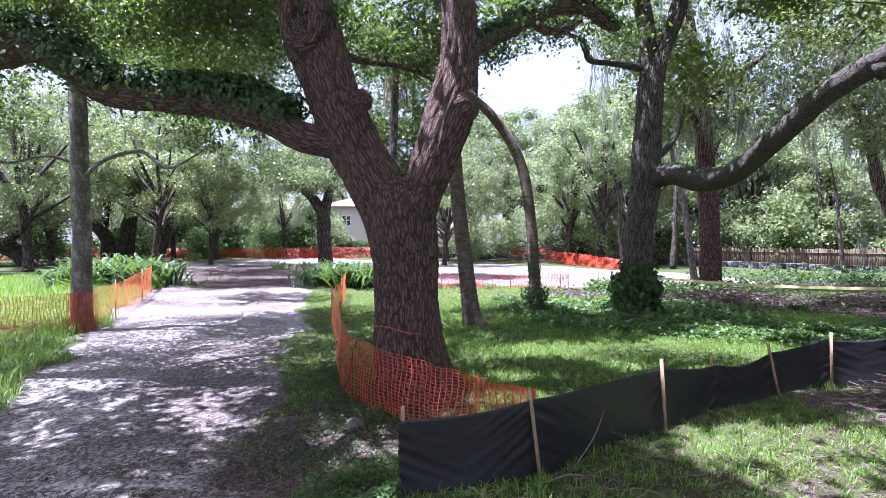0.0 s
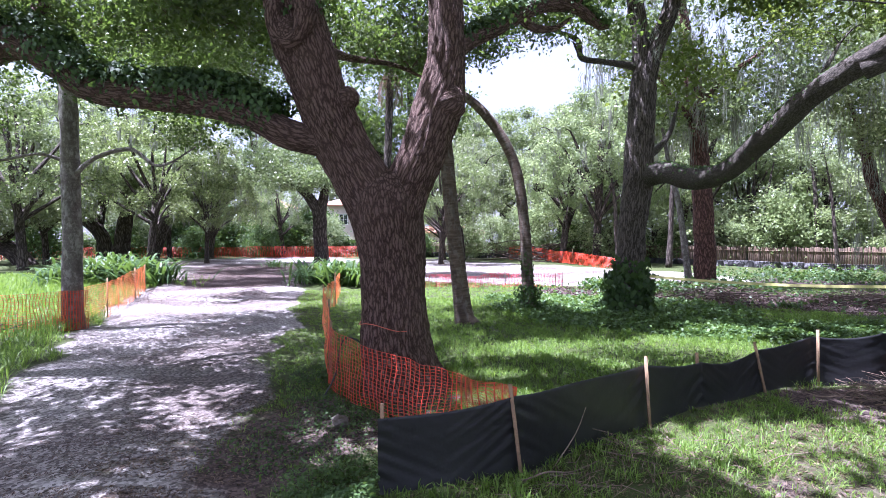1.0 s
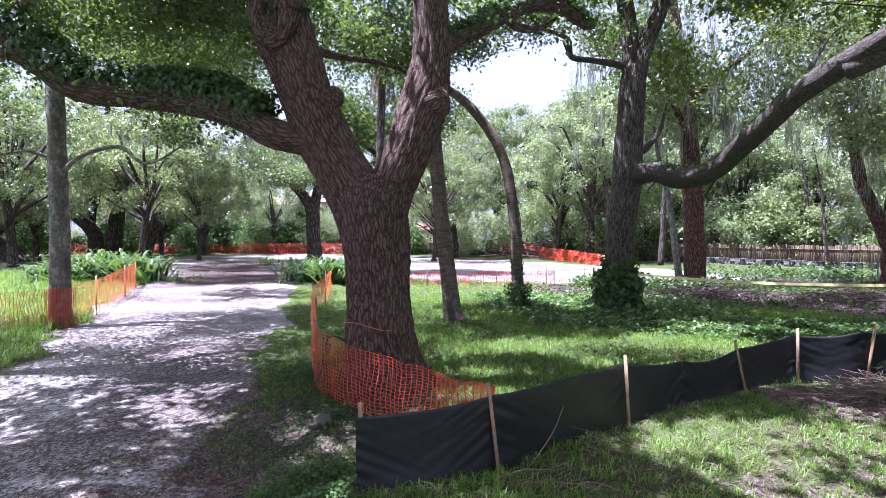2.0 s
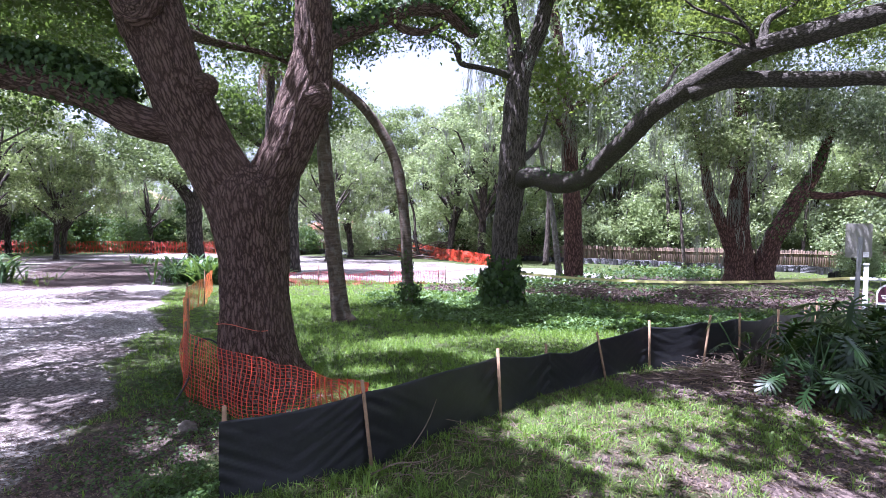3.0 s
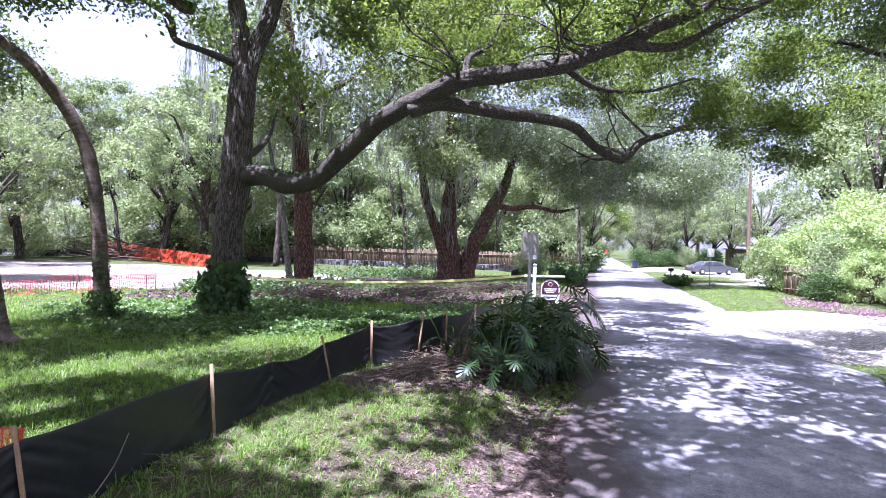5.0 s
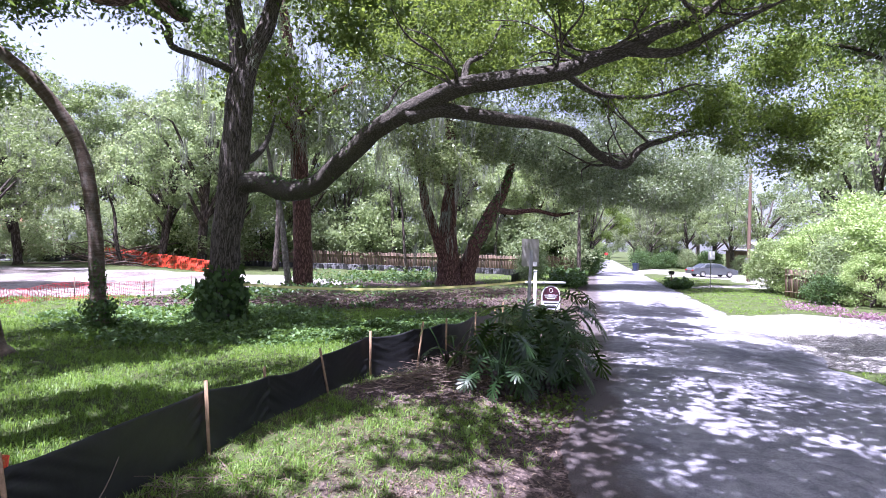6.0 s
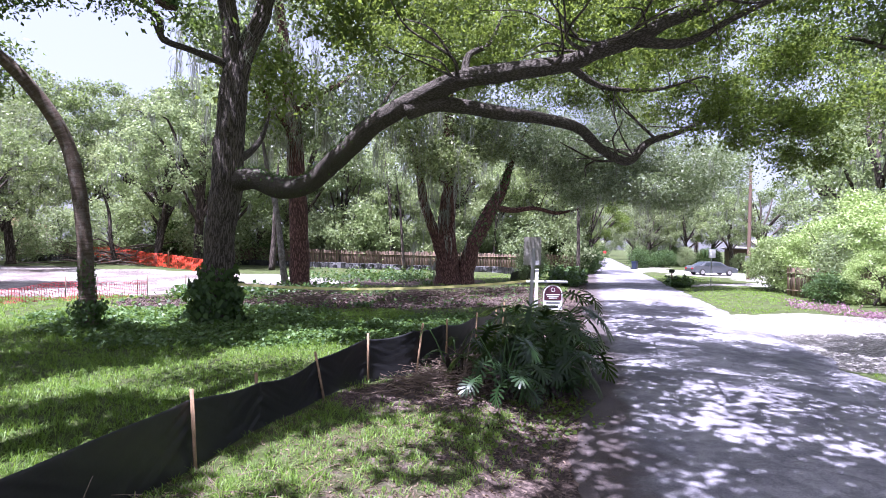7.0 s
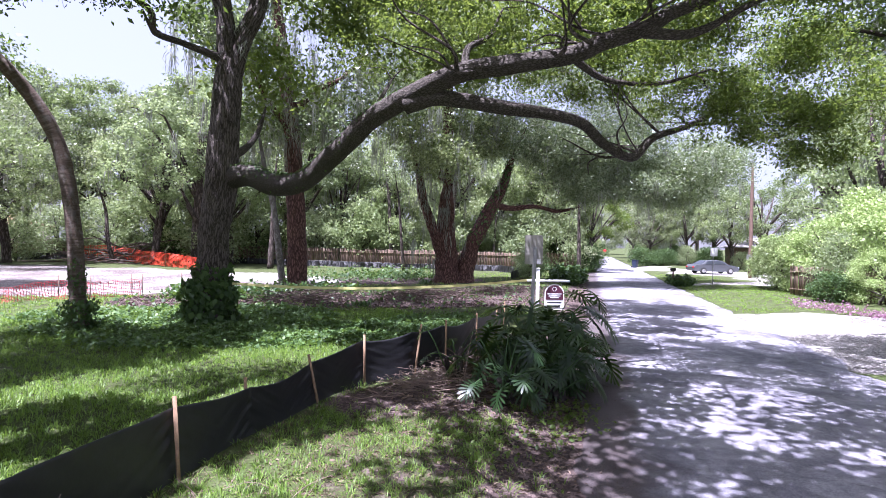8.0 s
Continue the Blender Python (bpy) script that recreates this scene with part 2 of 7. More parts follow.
LEAF_GROUND = leaf_mat("ground ivy leaves", [(0.1, (0.028, 0.062, 0.016)), (0.5, (0.065, 0.13, 0.034)), (0.9, (0.14, 0.225, 0.07))], 0.35, 0.55)
LEAF_PHILO = leaf_mat("glossy philodendron leaf", [(0.1, (0.01, 0.027, 0.009)), (0.5, (0.02, 0.047, 0.014)), (0.9, (0.042, 0.09, 0.024))], 0.26, 0.38)
LEAF_STRAP = leaf_mat("strap leaves", [(0.1, (0.018, 0.045, 0.012)), (0.5, (0.042, 0.095, 0.026)), (0.9, (0.1, 0.175, 0.05))], 0.3, 0.52)
GRASS = leaf_mat("grass blades", [(0.05, (0.055, 0.1, 0.014)), (0.5, (0.115, 0.21, 0.03)), (0.85, (0.225, 0.34, 0.062)), (1.0, (0.38, 0.34, 0.15))], 0.48, 0.5, (0.3, 0.45, 0.05))
STRAW = leaf_mat("dry straw and leaf litter", [(0.1, (0.05, 0.033, 0.023)), (0.5, (0.12, 0.083, 0.058)), (0.95, (0.28, 0.215, 0.155))], 0.2, 0.85, (0.4, 0.3, 0.15))
MOSS = leaf_mat("grey spanish moss", [(0.1, (0.13, 0.14, 0.105)), (0.5, (0.23, 0.245, 0.195)), (0.9, (0.36, 0.38, 0.31))], 0.4, 0.9, (0.3, 0.32, 0.22))
PINK = leaf_mat("magenta foliage", [(0.1, (0.1, 0.05, 0.07)), (0.45, (0.26, 0.12, 0.19)), (0.75, (0.42, 0.27, 0.34)), (1.0, (0.5, 0.48, 0.4))], 0.35, 0.5, (0.4, 0.2, 0.3))
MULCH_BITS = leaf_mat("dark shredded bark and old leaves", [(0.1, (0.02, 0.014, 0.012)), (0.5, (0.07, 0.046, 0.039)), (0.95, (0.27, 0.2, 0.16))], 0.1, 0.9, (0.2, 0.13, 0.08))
STICK = plain("dry sticks", (0.11, 0.078, 0.06), 0.9, 0, 6, 0.45, 0.3, 0.6)
STICK_PALE = plain("pale dry vines", (0.21, 0.155, 0.115), 0.9, 0, 6, 0.4, 0.3, 0.5)
FABRIC = plain("black woven geotextile", (0.011, 0.011, 0.012), 0.46, 0, 3.0, 0.35, 0.12)
STAKE = plain("weathered pine stake", (0.25, 0.16, 0.092), 0.85, 0, 9, 0.4, 0.3)
NET = plain("orange plastic mesh", (0.58, 0.058, 0.022), 0.45, 0, 4, 0.15, 0.05)
NETPALE = plain("sun-faded orange mesh", (0.82, 0.22, 0.07), 0.5, 0, 4, 0.2, 0.05)
NETRED = plain("red plastic mesh", (0.5, 0.035, 0.05), 0.5, 0, 4, 0.2, 0.05)
STEEL = plain("galvanised steel", (0.3, 0.3, 0.29), 0.45, 0.7, 5, 0.2, 0.05)
SIGNBACK = plain("bare aluminium sign back", (0.27, 0.255, 0.22), 0.6, 0.0, 3, 0.05, 0.03)
WHITE = plain("white painted wood", (0.78, 0.78, 0.77), 0.5, 0, 4, 0.08, 0.05)
MAROON = plain("dark maroon sign", (0.075, 0.018, 0.035), 0.4, 0, 6, 0.1, 0.02)
INK = plain("dark print", (0.05, 0.05, 0.07), 0.5, 0, 6, 0.1, 0.02)
PALEINK = plain("pale print", (0.7, 0.68, 0.68), 0.5, 0, 6, 0.1, 0.02)
CEDAR = plain("weathered cedar boards", (0.3, 0.22, 0.15), 0.85, 0, 5, 0.35, 0.3, 0.55)
def each_board(name, col):
    """Weathered boards, each its own grey or brown."""
    m, nt, b = shader(name)
    r = nt.nodes.new("ShaderNodeObjectInfo").outputs["Random"]
    pos = position(nt)
    fine = noise_tex(nt, pos, 30)
    c = ramp(nt, math_node(nt, 'ADD', math_node(nt, 'MULTIPLY', r, 0.7), math_node(nt, 'MULTIPLY', fine, 0.3)), [(0.1, tuple(x * 0.4 for x in col)), (0.5, col), (0.9, tuple(x * 1.5 for x in col))])
    nt.links.new(c, b.inputs["Base Color"])
    b.inputs["Roughness"].default_value = 0.88
    bump(nt, b, fine, 0.3, 0.01)
    return m


CEDAR_EACH = each_board("weathered cedar pickets", (0.145, 0.1, 0.07))
STUCCO = plain("pale pink stucco", (0.6, 0.5, 0.48), 0.9, 0, 2.5, 0.08, 0.25)
TERRA = plain("clay roof tiles", (0.42, 0.2, 0.13), 0.8, 0, 3, 0.3, 0.3, 0.4)
SHINGLE = plain("grey shingles", (0.2, 0.19, 0.18), 0.85, 0, 3, 0.3, 0.3)
GLASS = plain("dark window glass", (0.03, 0.035, 0.04), 0.08, 0, 1, 0.2, 0.0)
CARPAINT = plain("dark grey metallic paint", (0.13, 0.14, 0.155), 0.25, 0.5, 1, 0.1, 0.0)
RUBBER = plain("tyre rubber", (0.02, 0.02, 0.02), 0.8, 0, 8, 0.2, 0.1)
CHROME = plain("alloy rim", (0.55, 0.56, 0.57), 0.25, 0.9, 4, 0.1, 0.0)
LAMP_RED = plain("red lens", (0.4, 0.02, 0.02), 0.2, 0, 4, 0.1, 0.0)
LAMP_CLEAR = plain("clear lens", (0.7, 0.72, 0.74), 0.15, 0, 4, 0.1, 0.0)
BLUEBIN = plain("dark blue plastic", (0.02, 0.03, 0.06), 0.5, 0, 4, 0.15, 0.05)
BLACKBOX = plain("black metal", (0.02, 0.02, 0.02), 0.45, 0.3, 4, 0.15, 0.05)
POLEWOOD = plain("creosoted pole", (0.15, 0.095, 0.07), 0.85, 0, 4, 0.3, 0.3)
TAPE = plain("yellow caution tape", (0.55, 0.52, 0.2), 0.4, 0, 4, 0.12, 0.03)
STOPRED = plain("red sign face", (0.55, 0.03, 0.03), 0.4, 0, 4, 0.1, 0.02)
CORD = plain("orange cord", (0.75, 0.16, 0.08), 0.6, 0, 6, 0.15, 0.05)
HOSE = plain("black hose", (0.02, 0.02, 0.02), 0.5, 0, 6, 0.2, 0.05)
ROCK = plain("limestone lump", (0.1, 0.085, 0.07), 0.95, 0, 9, 0.5, 0.6)

# ---- mesh tools ----


def fast_mesh(name, verts, faces, attr=None):
    """A mesh from arrays; faces: a list of integer arrays, one for each number of corners."""
    me = bpy.data.meshes.new(name)
    verts = np.asarray(verts, np.float32)
    me.vertices.add(len(verts))
    me.vertices.foreach_set("co", verts.ravel())
    faces = [np.asarray(f, np.int32) for f in faces if len(f)]
    loops = np.concatenate([f.ravel() for f in faces])
    sizes = np.concatenate([np.full(len(f), f.shape[1], np.int32) for f in faces])
    me.loops.add(len(loops))
    me.loops.foreach_set("vertex_index", loops)
    me.polygons.add(len(sizes))
    me.polygons.foreach_set("loop_start", np.concatenate([[0], np.cumsum(sizes)[:-1]]).astype(np.int32))
    me.update(calc_edges=True)
    for key, (kind, vals) in (attr or {}).items():
        a = me.attributes.new(key, kind, 'POINT')
        a.data.foreach_set("vector" if kind == 'FLOAT_VECTOR' else "value", np.asarray(vals, np.float32).ravel())
    me.validate()
    return me


class Mesh:
    """Gathers pieces of one mesh."""

    def __init__(self):
        self.v, self.q, self.t, self.b, self.n = [], [], [], [], 0

    def add(self, v, quads=(), tris=(), barkv=None):
        v = np.asarray(v, float)
        if len(quads):
            self.q.append(np.asarray(quads) + self.n)
        if len(tris):
            self.t.append(np.asarray(tris) + self.n)
        self.v.append(v)
        self.b.append(v if barkv is None else barkv)
        self.n += len(v)
        return self

    def mesh(self, name, smooth=False, barked=False):
        faces = [np.concatenate(x) for x in (self.q, self.t) if x]
        at = {"bark": ('FLOAT_VECTOR', np.concatenate(self.b))} if barked else None
        me = fast_mesh(name, np.concatenate(self.v), faces, at)
        if smooth:
            me.polygons.foreach_set("use_smooth", np.ones(len(me.polygons), bool))
        return me


def part(name, data, material, parent=None, label=""):
    """Links mesh data as one object, under a thing or a part."""
    if isinstance(data, bmesh.types.BMesh):
        me = bpy.data.meshes.new(name)
        data.to_mesh(me)
        data.free()
        data = me
    if not data.materials:
        data.materials.append(material)
    ob = new(name, data)
    if parent is not None:
        ob.parent = parent
    if label:
        ob["label"] = label
    return ob


def thing(name, at, label, category, group="", kind=""):
    ob = new(name)
    ob.location = at
    ob.empty_display_size = 0.1
    return tagged(ob, label, category, group, kind)


def smooth(x, a, b):
    s = np.clip((np.asarray(x, float) - a) / (b - a), 0, 1)
    return s * s * (3 - 2 * s)


def spline(pts, step):
    """Catmull-Rom through rows of any width, resampled at about that step."""
    p = np.array(pts, float)
    p = np.vstack([2 * p[0] - p[1], p, 2 * p[-1] - p[-2]])
    out = []
    for i in range(1, len(p) - 2):
        n = max(1, int(np.linalg.norm(p[i + 1, :3] - p[i, :3]) / step))
        s = np.linspace(0, 1, n, endpoint=False)[:, None]
        a, b, c, d = p[i - 1], p[i], p[i + 1], p[i + 2]
        out.append(0.5 * (2 * b + (c - a) * s + (2 * a - 5 * b + 4 * c - d) * s * s + (3 * b - a - 3 * c + d) * s ** 3))
    return np.vstack(out + [p[-2][None]])


def tube(pts, step=0.15, seg=12, lump=0.0, ridge=0.0, seed=0.0, close=True):
    """A tapered tube along rows of x, y, z, radius, with lumps and bark ridges. Returns vertices, quads, triangles, bark coordinates."""
    c = spline(pts, step)
    ctr, rad = c[:, :3], np.maximum(c[:, 3], 0.003)
    tan = np.gradient(ctr, axis=0)
    tan /= np.linalg.norm(tan, axis=1)[:, None] + 1e-9
    ref = np.array([0.0, 1, 0]) if abs(tan[0, 1]) < 0.9 else np.array([1.0, 0, 0])
    ang = np.linspace(0, 2 * np.pi, seg, endpoint=False)
    along = np.concatenate([[0], np.cumsum(np.linalg.norm(np.diff(ctr, axis=0), axis=1))])
    V, B = [], []
    for i, t in enumerate(tan):
        ref = ref - t * (ref @ t)
        ref /= np.linalg.norm(ref)
        side = np.cross(t, ref)
        dirs = np.cos(ang)[:, None] * ref + np.sin(ang)[:, None] * side
        rr = np.full(seg, rad[i])
        bc = np.stack([np.cos(ang) * rad[i], np.sin(ang) * rad[i], np.full(seg, along[i])], 1) + seed * 3.7
        if lump or ridge:
            for k in range(seg):
                q = bc[k]
                if lump:
                    rr[k] += lump * rad[i] * noise.noise(Vector((q[0] * 2.2, q[1] * 2.2, q[2] * 1.1)))
                if ridge:
                    n1 = noise.noise(Vector((q[0] * 11, q[1] * 11, q[2] * 2.4)))
                    n2 = noise.noise(Vector((q[0] * 24 + 5, q[1] * 24, q[2] * 7)))
                    rr[k] += ridge * (0.5 - abs(n1) * 1.9 + 0.4 * n2)
        V.append(ctr[i] + dirs * rr[:, None])
        B.append(bc)
    n = len(ctr)
    a = np.arange(seg)
    b = (a + 1) % seg
    quads = np.concatenate([np.stack([i * seg + a, i * seg + b, (i + 1) * seg + b, (i + 1) * seg + a], 1) for i in range(n - 1)])
    V, B = np.concatenate(V), np.concatenate(B)
    tris = []
    if close:
        V = np.vstack([V, ctr[:1], ctr[-1:]])
        B = np.vstack([B, B[:1], B[-1:]])
        tris = np.concatenate([np.stack([b, a, np.full(seg, n * seg)], 1), np.stack([(n - 1) * seg + a, (n - 1) * seg + b, np.full(seg, n * seg + 1)], 1)])
    return V, quads, tris, B


def limb_mesh(name, limbs, step=0.15, seg=12, lump=0.12, ridge=0.0):
    m = Mesh()
    for i, p in enumerate(limbs):
        v, q, t, b = tube(p, step, seg, lump, ridge, i + 1.0)
        m.add(v, q, t, b)
    return m.mesh(name, True, True)


def beam(a, b, w, d, chamfer=0.15):
    """A squared bar from a to b with broken edges."""
    a, b = Vector(a), Vector(b)
    t = (b - a).normalized()
    s = t.cross(Vector((0, 1, 0)) if abs(t.y) < 0.9 else Vector((1, 0, 0))).normalized()
    u = t.cross(s)
    c = chamfer * min(w, d)
    ring = [(w / 2 - c, d / 2), (w / 2, d / 2 - c), (w / 2, c - d / 2), (w / 2 - c, -d / 2), (c - w / 2, -d / 2), (-w / 2, c - d / 2), (-w / 2, d / 2 - c), (c - w / 2, d / 2)]
    v = [p + s * x + u * y for p in (a, b) for x, y in ring]
    q = [(i, (i + 1) % 8, 8 + (i + 1) % 8, 8 + i) for i in range(8)]
    q += [(k[3], k[2], k[1], k[0]) for k in ((0, 1, 2, 3), (0, 3, 4, 7), (4, 5, 6, 7))] + [(8, 9, 10, 11), (8, 11, 12, 15), (12, 13, 14, 15)]
    return np.array(v), q


def beam_mesh(name, bars):
    m = Mesh()
    for bar in bars:
        m.add(*beam(*bar))
    return m.mesh(name)


def rounded_panel(w, h, t, r, n=5, arch=False):
    """An upright plate in the xz plane, centred on x, from z = 0, with rounded corners or an arched top."""
    pts = []
    for cx, cz, a0 in ((w / 2 - r, r, -90), (w / 2 - r, h - r, 0), (r - w / 2, h - r, 90), (r - w / 2, r, 180)):
        pts += [(cx + r * math.cos(radians(a0 + 90 * k / n)), cz + r * math.sin(radians(a0 + 90 * k / n))) for k in range(n + 1)]
    if arch:
        pts = [(-w / 2, 0), (w / 2, 0)] + [(w / 2 * math.cos(radians(a)), h - w / 2 + w / 2 * math.sin(radians(a))) for a in range(0, 181, 12)]
    bm = bmesh.new()
    f = bm.faces.new([bm.verts.new((x, -t / 2, z)) for x, z in pts])
    ex = bmesh.ops.extrude_face_region(bm, geom=[f])
    bmesh.ops.translate(bm, vec=(0, t, 0), verts=[v for v in ex["geom"] if isinstance(v, bmesh.types.BMVert)])
    bmesh.ops.recalc_face_normals(bm, faces=bm.faces)
    return bm


def box_bm(bm, x0, x1, y0, y1, z0, z1, bevel=0.0):
    r = bmesh.ops.create_cube(bm, size=1)
    bmesh.ops.transform(bm, matrix=Matrix.LocRotScale(((x0 + x1) / 2, (y0 + y1) / 2, (z0 + z1) / 2), None, (x1 - x0, y1 - y0, z1 - z0)), verts=r["verts"])
    if bevel:
        es = list({e for v in r["verts"] for e in v.link_edges})
        bmesh.ops.bevel(bm, geom=es, offset=bevel, segments=2, affect='EDGES')
    return bm


def rand_dirs(rng, n, up=0.0):
    d = rng.normal(size=(n, 3))
    d[:, 2] += up
    return d / (np.linalg.norm(d, axis=1)[:, None] + 1e-9)


def leaf_quads(rng, ctr, size, up=0.8, narrow=0.42, along=None):
    """Bent diamond leaves at centres. Returns vertices and quads."""
    n = len(ctr)
    nor = rand_dirs(rng, n, up)
    ax = rand_dirs(rng, n, -0.3) if along is None else along
    ax = ax - nor * (ax * nor).sum(1)[:, None]
    ax /= np.linalg.norm(ax, axis=1)[:, None] + 1e-9
    sd = np.cross(nor, ax)
    s = (size * rng.uniform(0.6, 1.35, n))[:, None]
    base, tip = ctr - ax * s * 0.5, ctr + ax * s * 0.5 - nor * s * 0.1
    l, r = ctr + sd * s * narrow * 0.5 + nor * s * 0.07, ctr - sd * s * narrow * 0.5 + nor * s * 0.07
    v = np.stack([base, l, tip, r], 1).reshape(-1, 3)
    return v, np.arange(4 * n).reshape(-1, 4)


def blob_points(rng, blob, n, gap=-0.12, fine=1.0):
    """Uneven clump centres in an ellipsoid (x, y, z, rx, ry, rz): more towards its skin, with gaps."""
    c, r = np.array(blob[:3]), np.array(blob[3:6])
    d = rand_dirs(rng, n * 3)
    p = c + d * r * (rng.uniform(0.12, 1, len(d)) ** 0.5)[:, None] * rng.uniform(0.85, 1.1, len(d))[:, None]
    k = fine * 1.6 / max(0.6, r.mean() ** 0.5)
    keep = np.array([noise.noise(Vector(q * k * 0.8)) + 0.45 * noise.noise(Vector(q * k * 2.1)) for q in p]) > gap
    return p[keep][:n]


def leaf_tris(rng, ctr, size, up=0.5, narrow=0.7):
    """Three-cornered leaf sprays for crowns far off."""
    n = len(ctr)
    nor, ax = rand_dirs(rng, n, up), rand_dirs(rng, n, -0.3)
    ax = ax - nor * (ax * nor).sum(1)[:, None]
    ax /= np.linalg.norm(ax, axis=1)[:, None] + 1e-9
    sd = np.cross(nor, ax)
    s = (size * rng.uniform(0.5, 1.4, n))[:, None]
    v = np.stack([ctr - ax * s * 0.4 + sd * s * narrow * 0.5, ctr - ax * s * 0.2 - sd * s * narrow * 0.5, ctr + ax * s * 0.6], 1).reshape(-1, 3)
    return v, np.arange(3 * n).reshape(-1, 3)


def foliage(seed, blobs, leaf, per, spread, flat=0.55, up=0.8, narrow=0.5, far=False, gap=-0.12, fine=1.0):
    """Leaf clumps in blobs of (x, y, z, rx, ry, rz, clumps). Returns leaf vertices, quads and the clump centres."""
    rng = np.random.default_rng(seed)
    cs = np.concatenate([blob_points(rng, b, int(b[6]), gap, fine) for b in blobs])
    off = rng.normal(size=(len(cs), per, 3)) * spread
    off[:, :, 2] *= flat
    ctr = (cs[:, None] + off).reshape(-1, 3)
    v, q = leaf_tris(rng, ctr, leaf) if far else leaf_quads(rng, ctr, leaf, up, narrow)
    return v, q, cs


def twigs(seed, clumps, limbs, count, r0=0.03, reach=3.0):
    """Thin crooked branches that grow from the limbs, and from each other, out to the clumps of leaves."""
    rng = np.random.default_rng(seed)
    pts = np.concatenate([spline(l, 0.3)[len(spline(l, 0.3)) // 5:, :4] for l in limbs])
    some = clumps[rng.permutation(len(clumps))[:count]]
    near = np.array([np.linalg.norm(pts[:, :3] - c, axis=1).min() for c in some])
    m = Mesh()
    for c in some[np.argsort(near)]:
        d = np.linalg.norm(pts[:, :3] - c, axis=1) + 0.5 * np.maximum(0, pts[:, 2] - c[2])
        k = int(np.argmin(d))
        a = pts[k, :3]
        gap = np.linalg.norm(c - a)
        if gap < 0.15 or gap > reach:
            continue
        mid = (a + c) / 2 + rng.normal(size=3) * gap * 0.12 + (0, 0, gap * 0.06)
        r = max(0.006, min(r0 * (0.45 + gap / 2), pts[k, 3] * 0.75))
        row = [(*a, r), (*mid, r * 0.75), (*c, r * 0.45)]
        v, q, t, b = tube(row, max(0.15, gap / 5), 5)
        m.add(v, q, t, b)
        s = spline(row, 0.25)
        pts = np.vstack([pts, s[1:]])
    return m

# ---- the ground ----
ROAD_DIR, ROAD_SIDE = np.array([0.821, 0.571]), np.array([-0.571, 0.821])
EDGE_NEAR, EDGE_FAR = -0.5, -6.7


def road_uv(x, y):
    """Metres along the road and off its line, towards the wooded lot."""
    return x * ROAD_DIR[0] + y * ROAD_DIR[1], x * ROAD_SIDE[0] + y * ROAD_SIDE[1]


def swell(x, y):
    return 0.035 * np.sin(x * 0.9 + 1.3 * np.sin(y * 0.37)) * np.cos(y * 0.7) + 0.02 * np.sin(x * 2.3 + y * 1.9)


def height(x, y):
    x, y = np.asarray(x, float), np.asarray(y, float)
    u, v = road_uv(x, y)
    low = -0.26 * (1 - smooth(v, EDGE_NEAR, 2.2)) + 0.16 * (1 - smooth(v, -9.5, -6.9))
    rise = 0.42 * smooth(v, 14, 52)
    far = smooth(np.hypot(x, y), 180, 600)
    off_road = 1 - smooth(v, -7.6, -6.9) * (1 - smooth(v, -0.6, 0.6))
    return low + rise + swell(x, y) * off_road * (1 - far)


def near_line(x, y, pts):
    """The least distance to a line of (x, y, half width), less the half width there."""
    best = np.full(np.shape(x), 1e9)
    for (ax, ay, aw), (bx, by, bw) in zip(pts, pts[1:]):
        dx, dy = bx - ax, by - ay
        s = np.clip(((x - ax) * dx + (y - ay) * dy) / (dx * dx + dy * dy), 0, 1)
        best = np.minimum(best, np.hypot(x - ax - s * dx, y - ay - s * dy) - (aw + s * (bw - aw)))
    return best


DRIVE = [(-2.6, -3.0, 2.4), (-3.6, 3.0, 2.0), (-4.6, 7.5, 1.75), (-8.4, 17.0, 3.1), (-11.0, 24.0, 3.6), (-14.0, 36.0, 6.0), (-18.0, 50.0, 9.0)]
COURT = [(-18.0, 50.0, 5.0), (-4.0, 46.0, 7.0), (4.0, 36.0, 9.5), (11.0, 33.0, 7.0)]
APRON = [(19.6, 4.4, 3.7), (22.5, 5.2, 4.6), (27.0, -1.0, 4.2), (33.0, -9.0, 4.2)]
SIDE_STREET = [(66.0, 37.0, 3.5), (61.5, 28.0, 4.6), (57.0, 17.0, 6.0)]
LOOP = [(37.5, 19.2, 0.9), (44.0, 15.4, 1.1), (56.0, 13.5, 2.5)]
MULCH = [(7.0, 22.0, 3.6), (12.0, 20.0, 3.6), (18.0, 17.5, 3.2), (24.0, 19.0, 2.4)]
BRUSH = [(5.6, 7.0, 0.7), (8.0, 6.6, 1.5), (12.0, 9.0, 1.3)]
LITTER = [(-2.2, 4.0, 0.9), (-1.3, 6.0, 1.1), (-0.6, 7.4, 1.2)]
SHOULDER = [(2.0, 0.9, 0.7), (6.6, 4.4, 0.75), (14.0, 9.7, 0.7), (40.0, 27.6, 0.6)]
STRAWY = [(1.0, 2.2, 0.6), (4.0, 4.3, 1.2), (6.5, 5.6, 1.0)]
LEAFY_SHADE = [(-11.5, 26.0, 3.2), (-15.0, 38.0, 5.0), (-8.0, 40.0, 3.0)]
SCRAPED = [(4.0, 27.5, 1.4), (8.0, 25.5, 1.6), (13.0, 30.0, 3.0), (24.0, 28.0, 3.5)]


def soft(d, w):
    return 1 - smooth(d, -w, w)


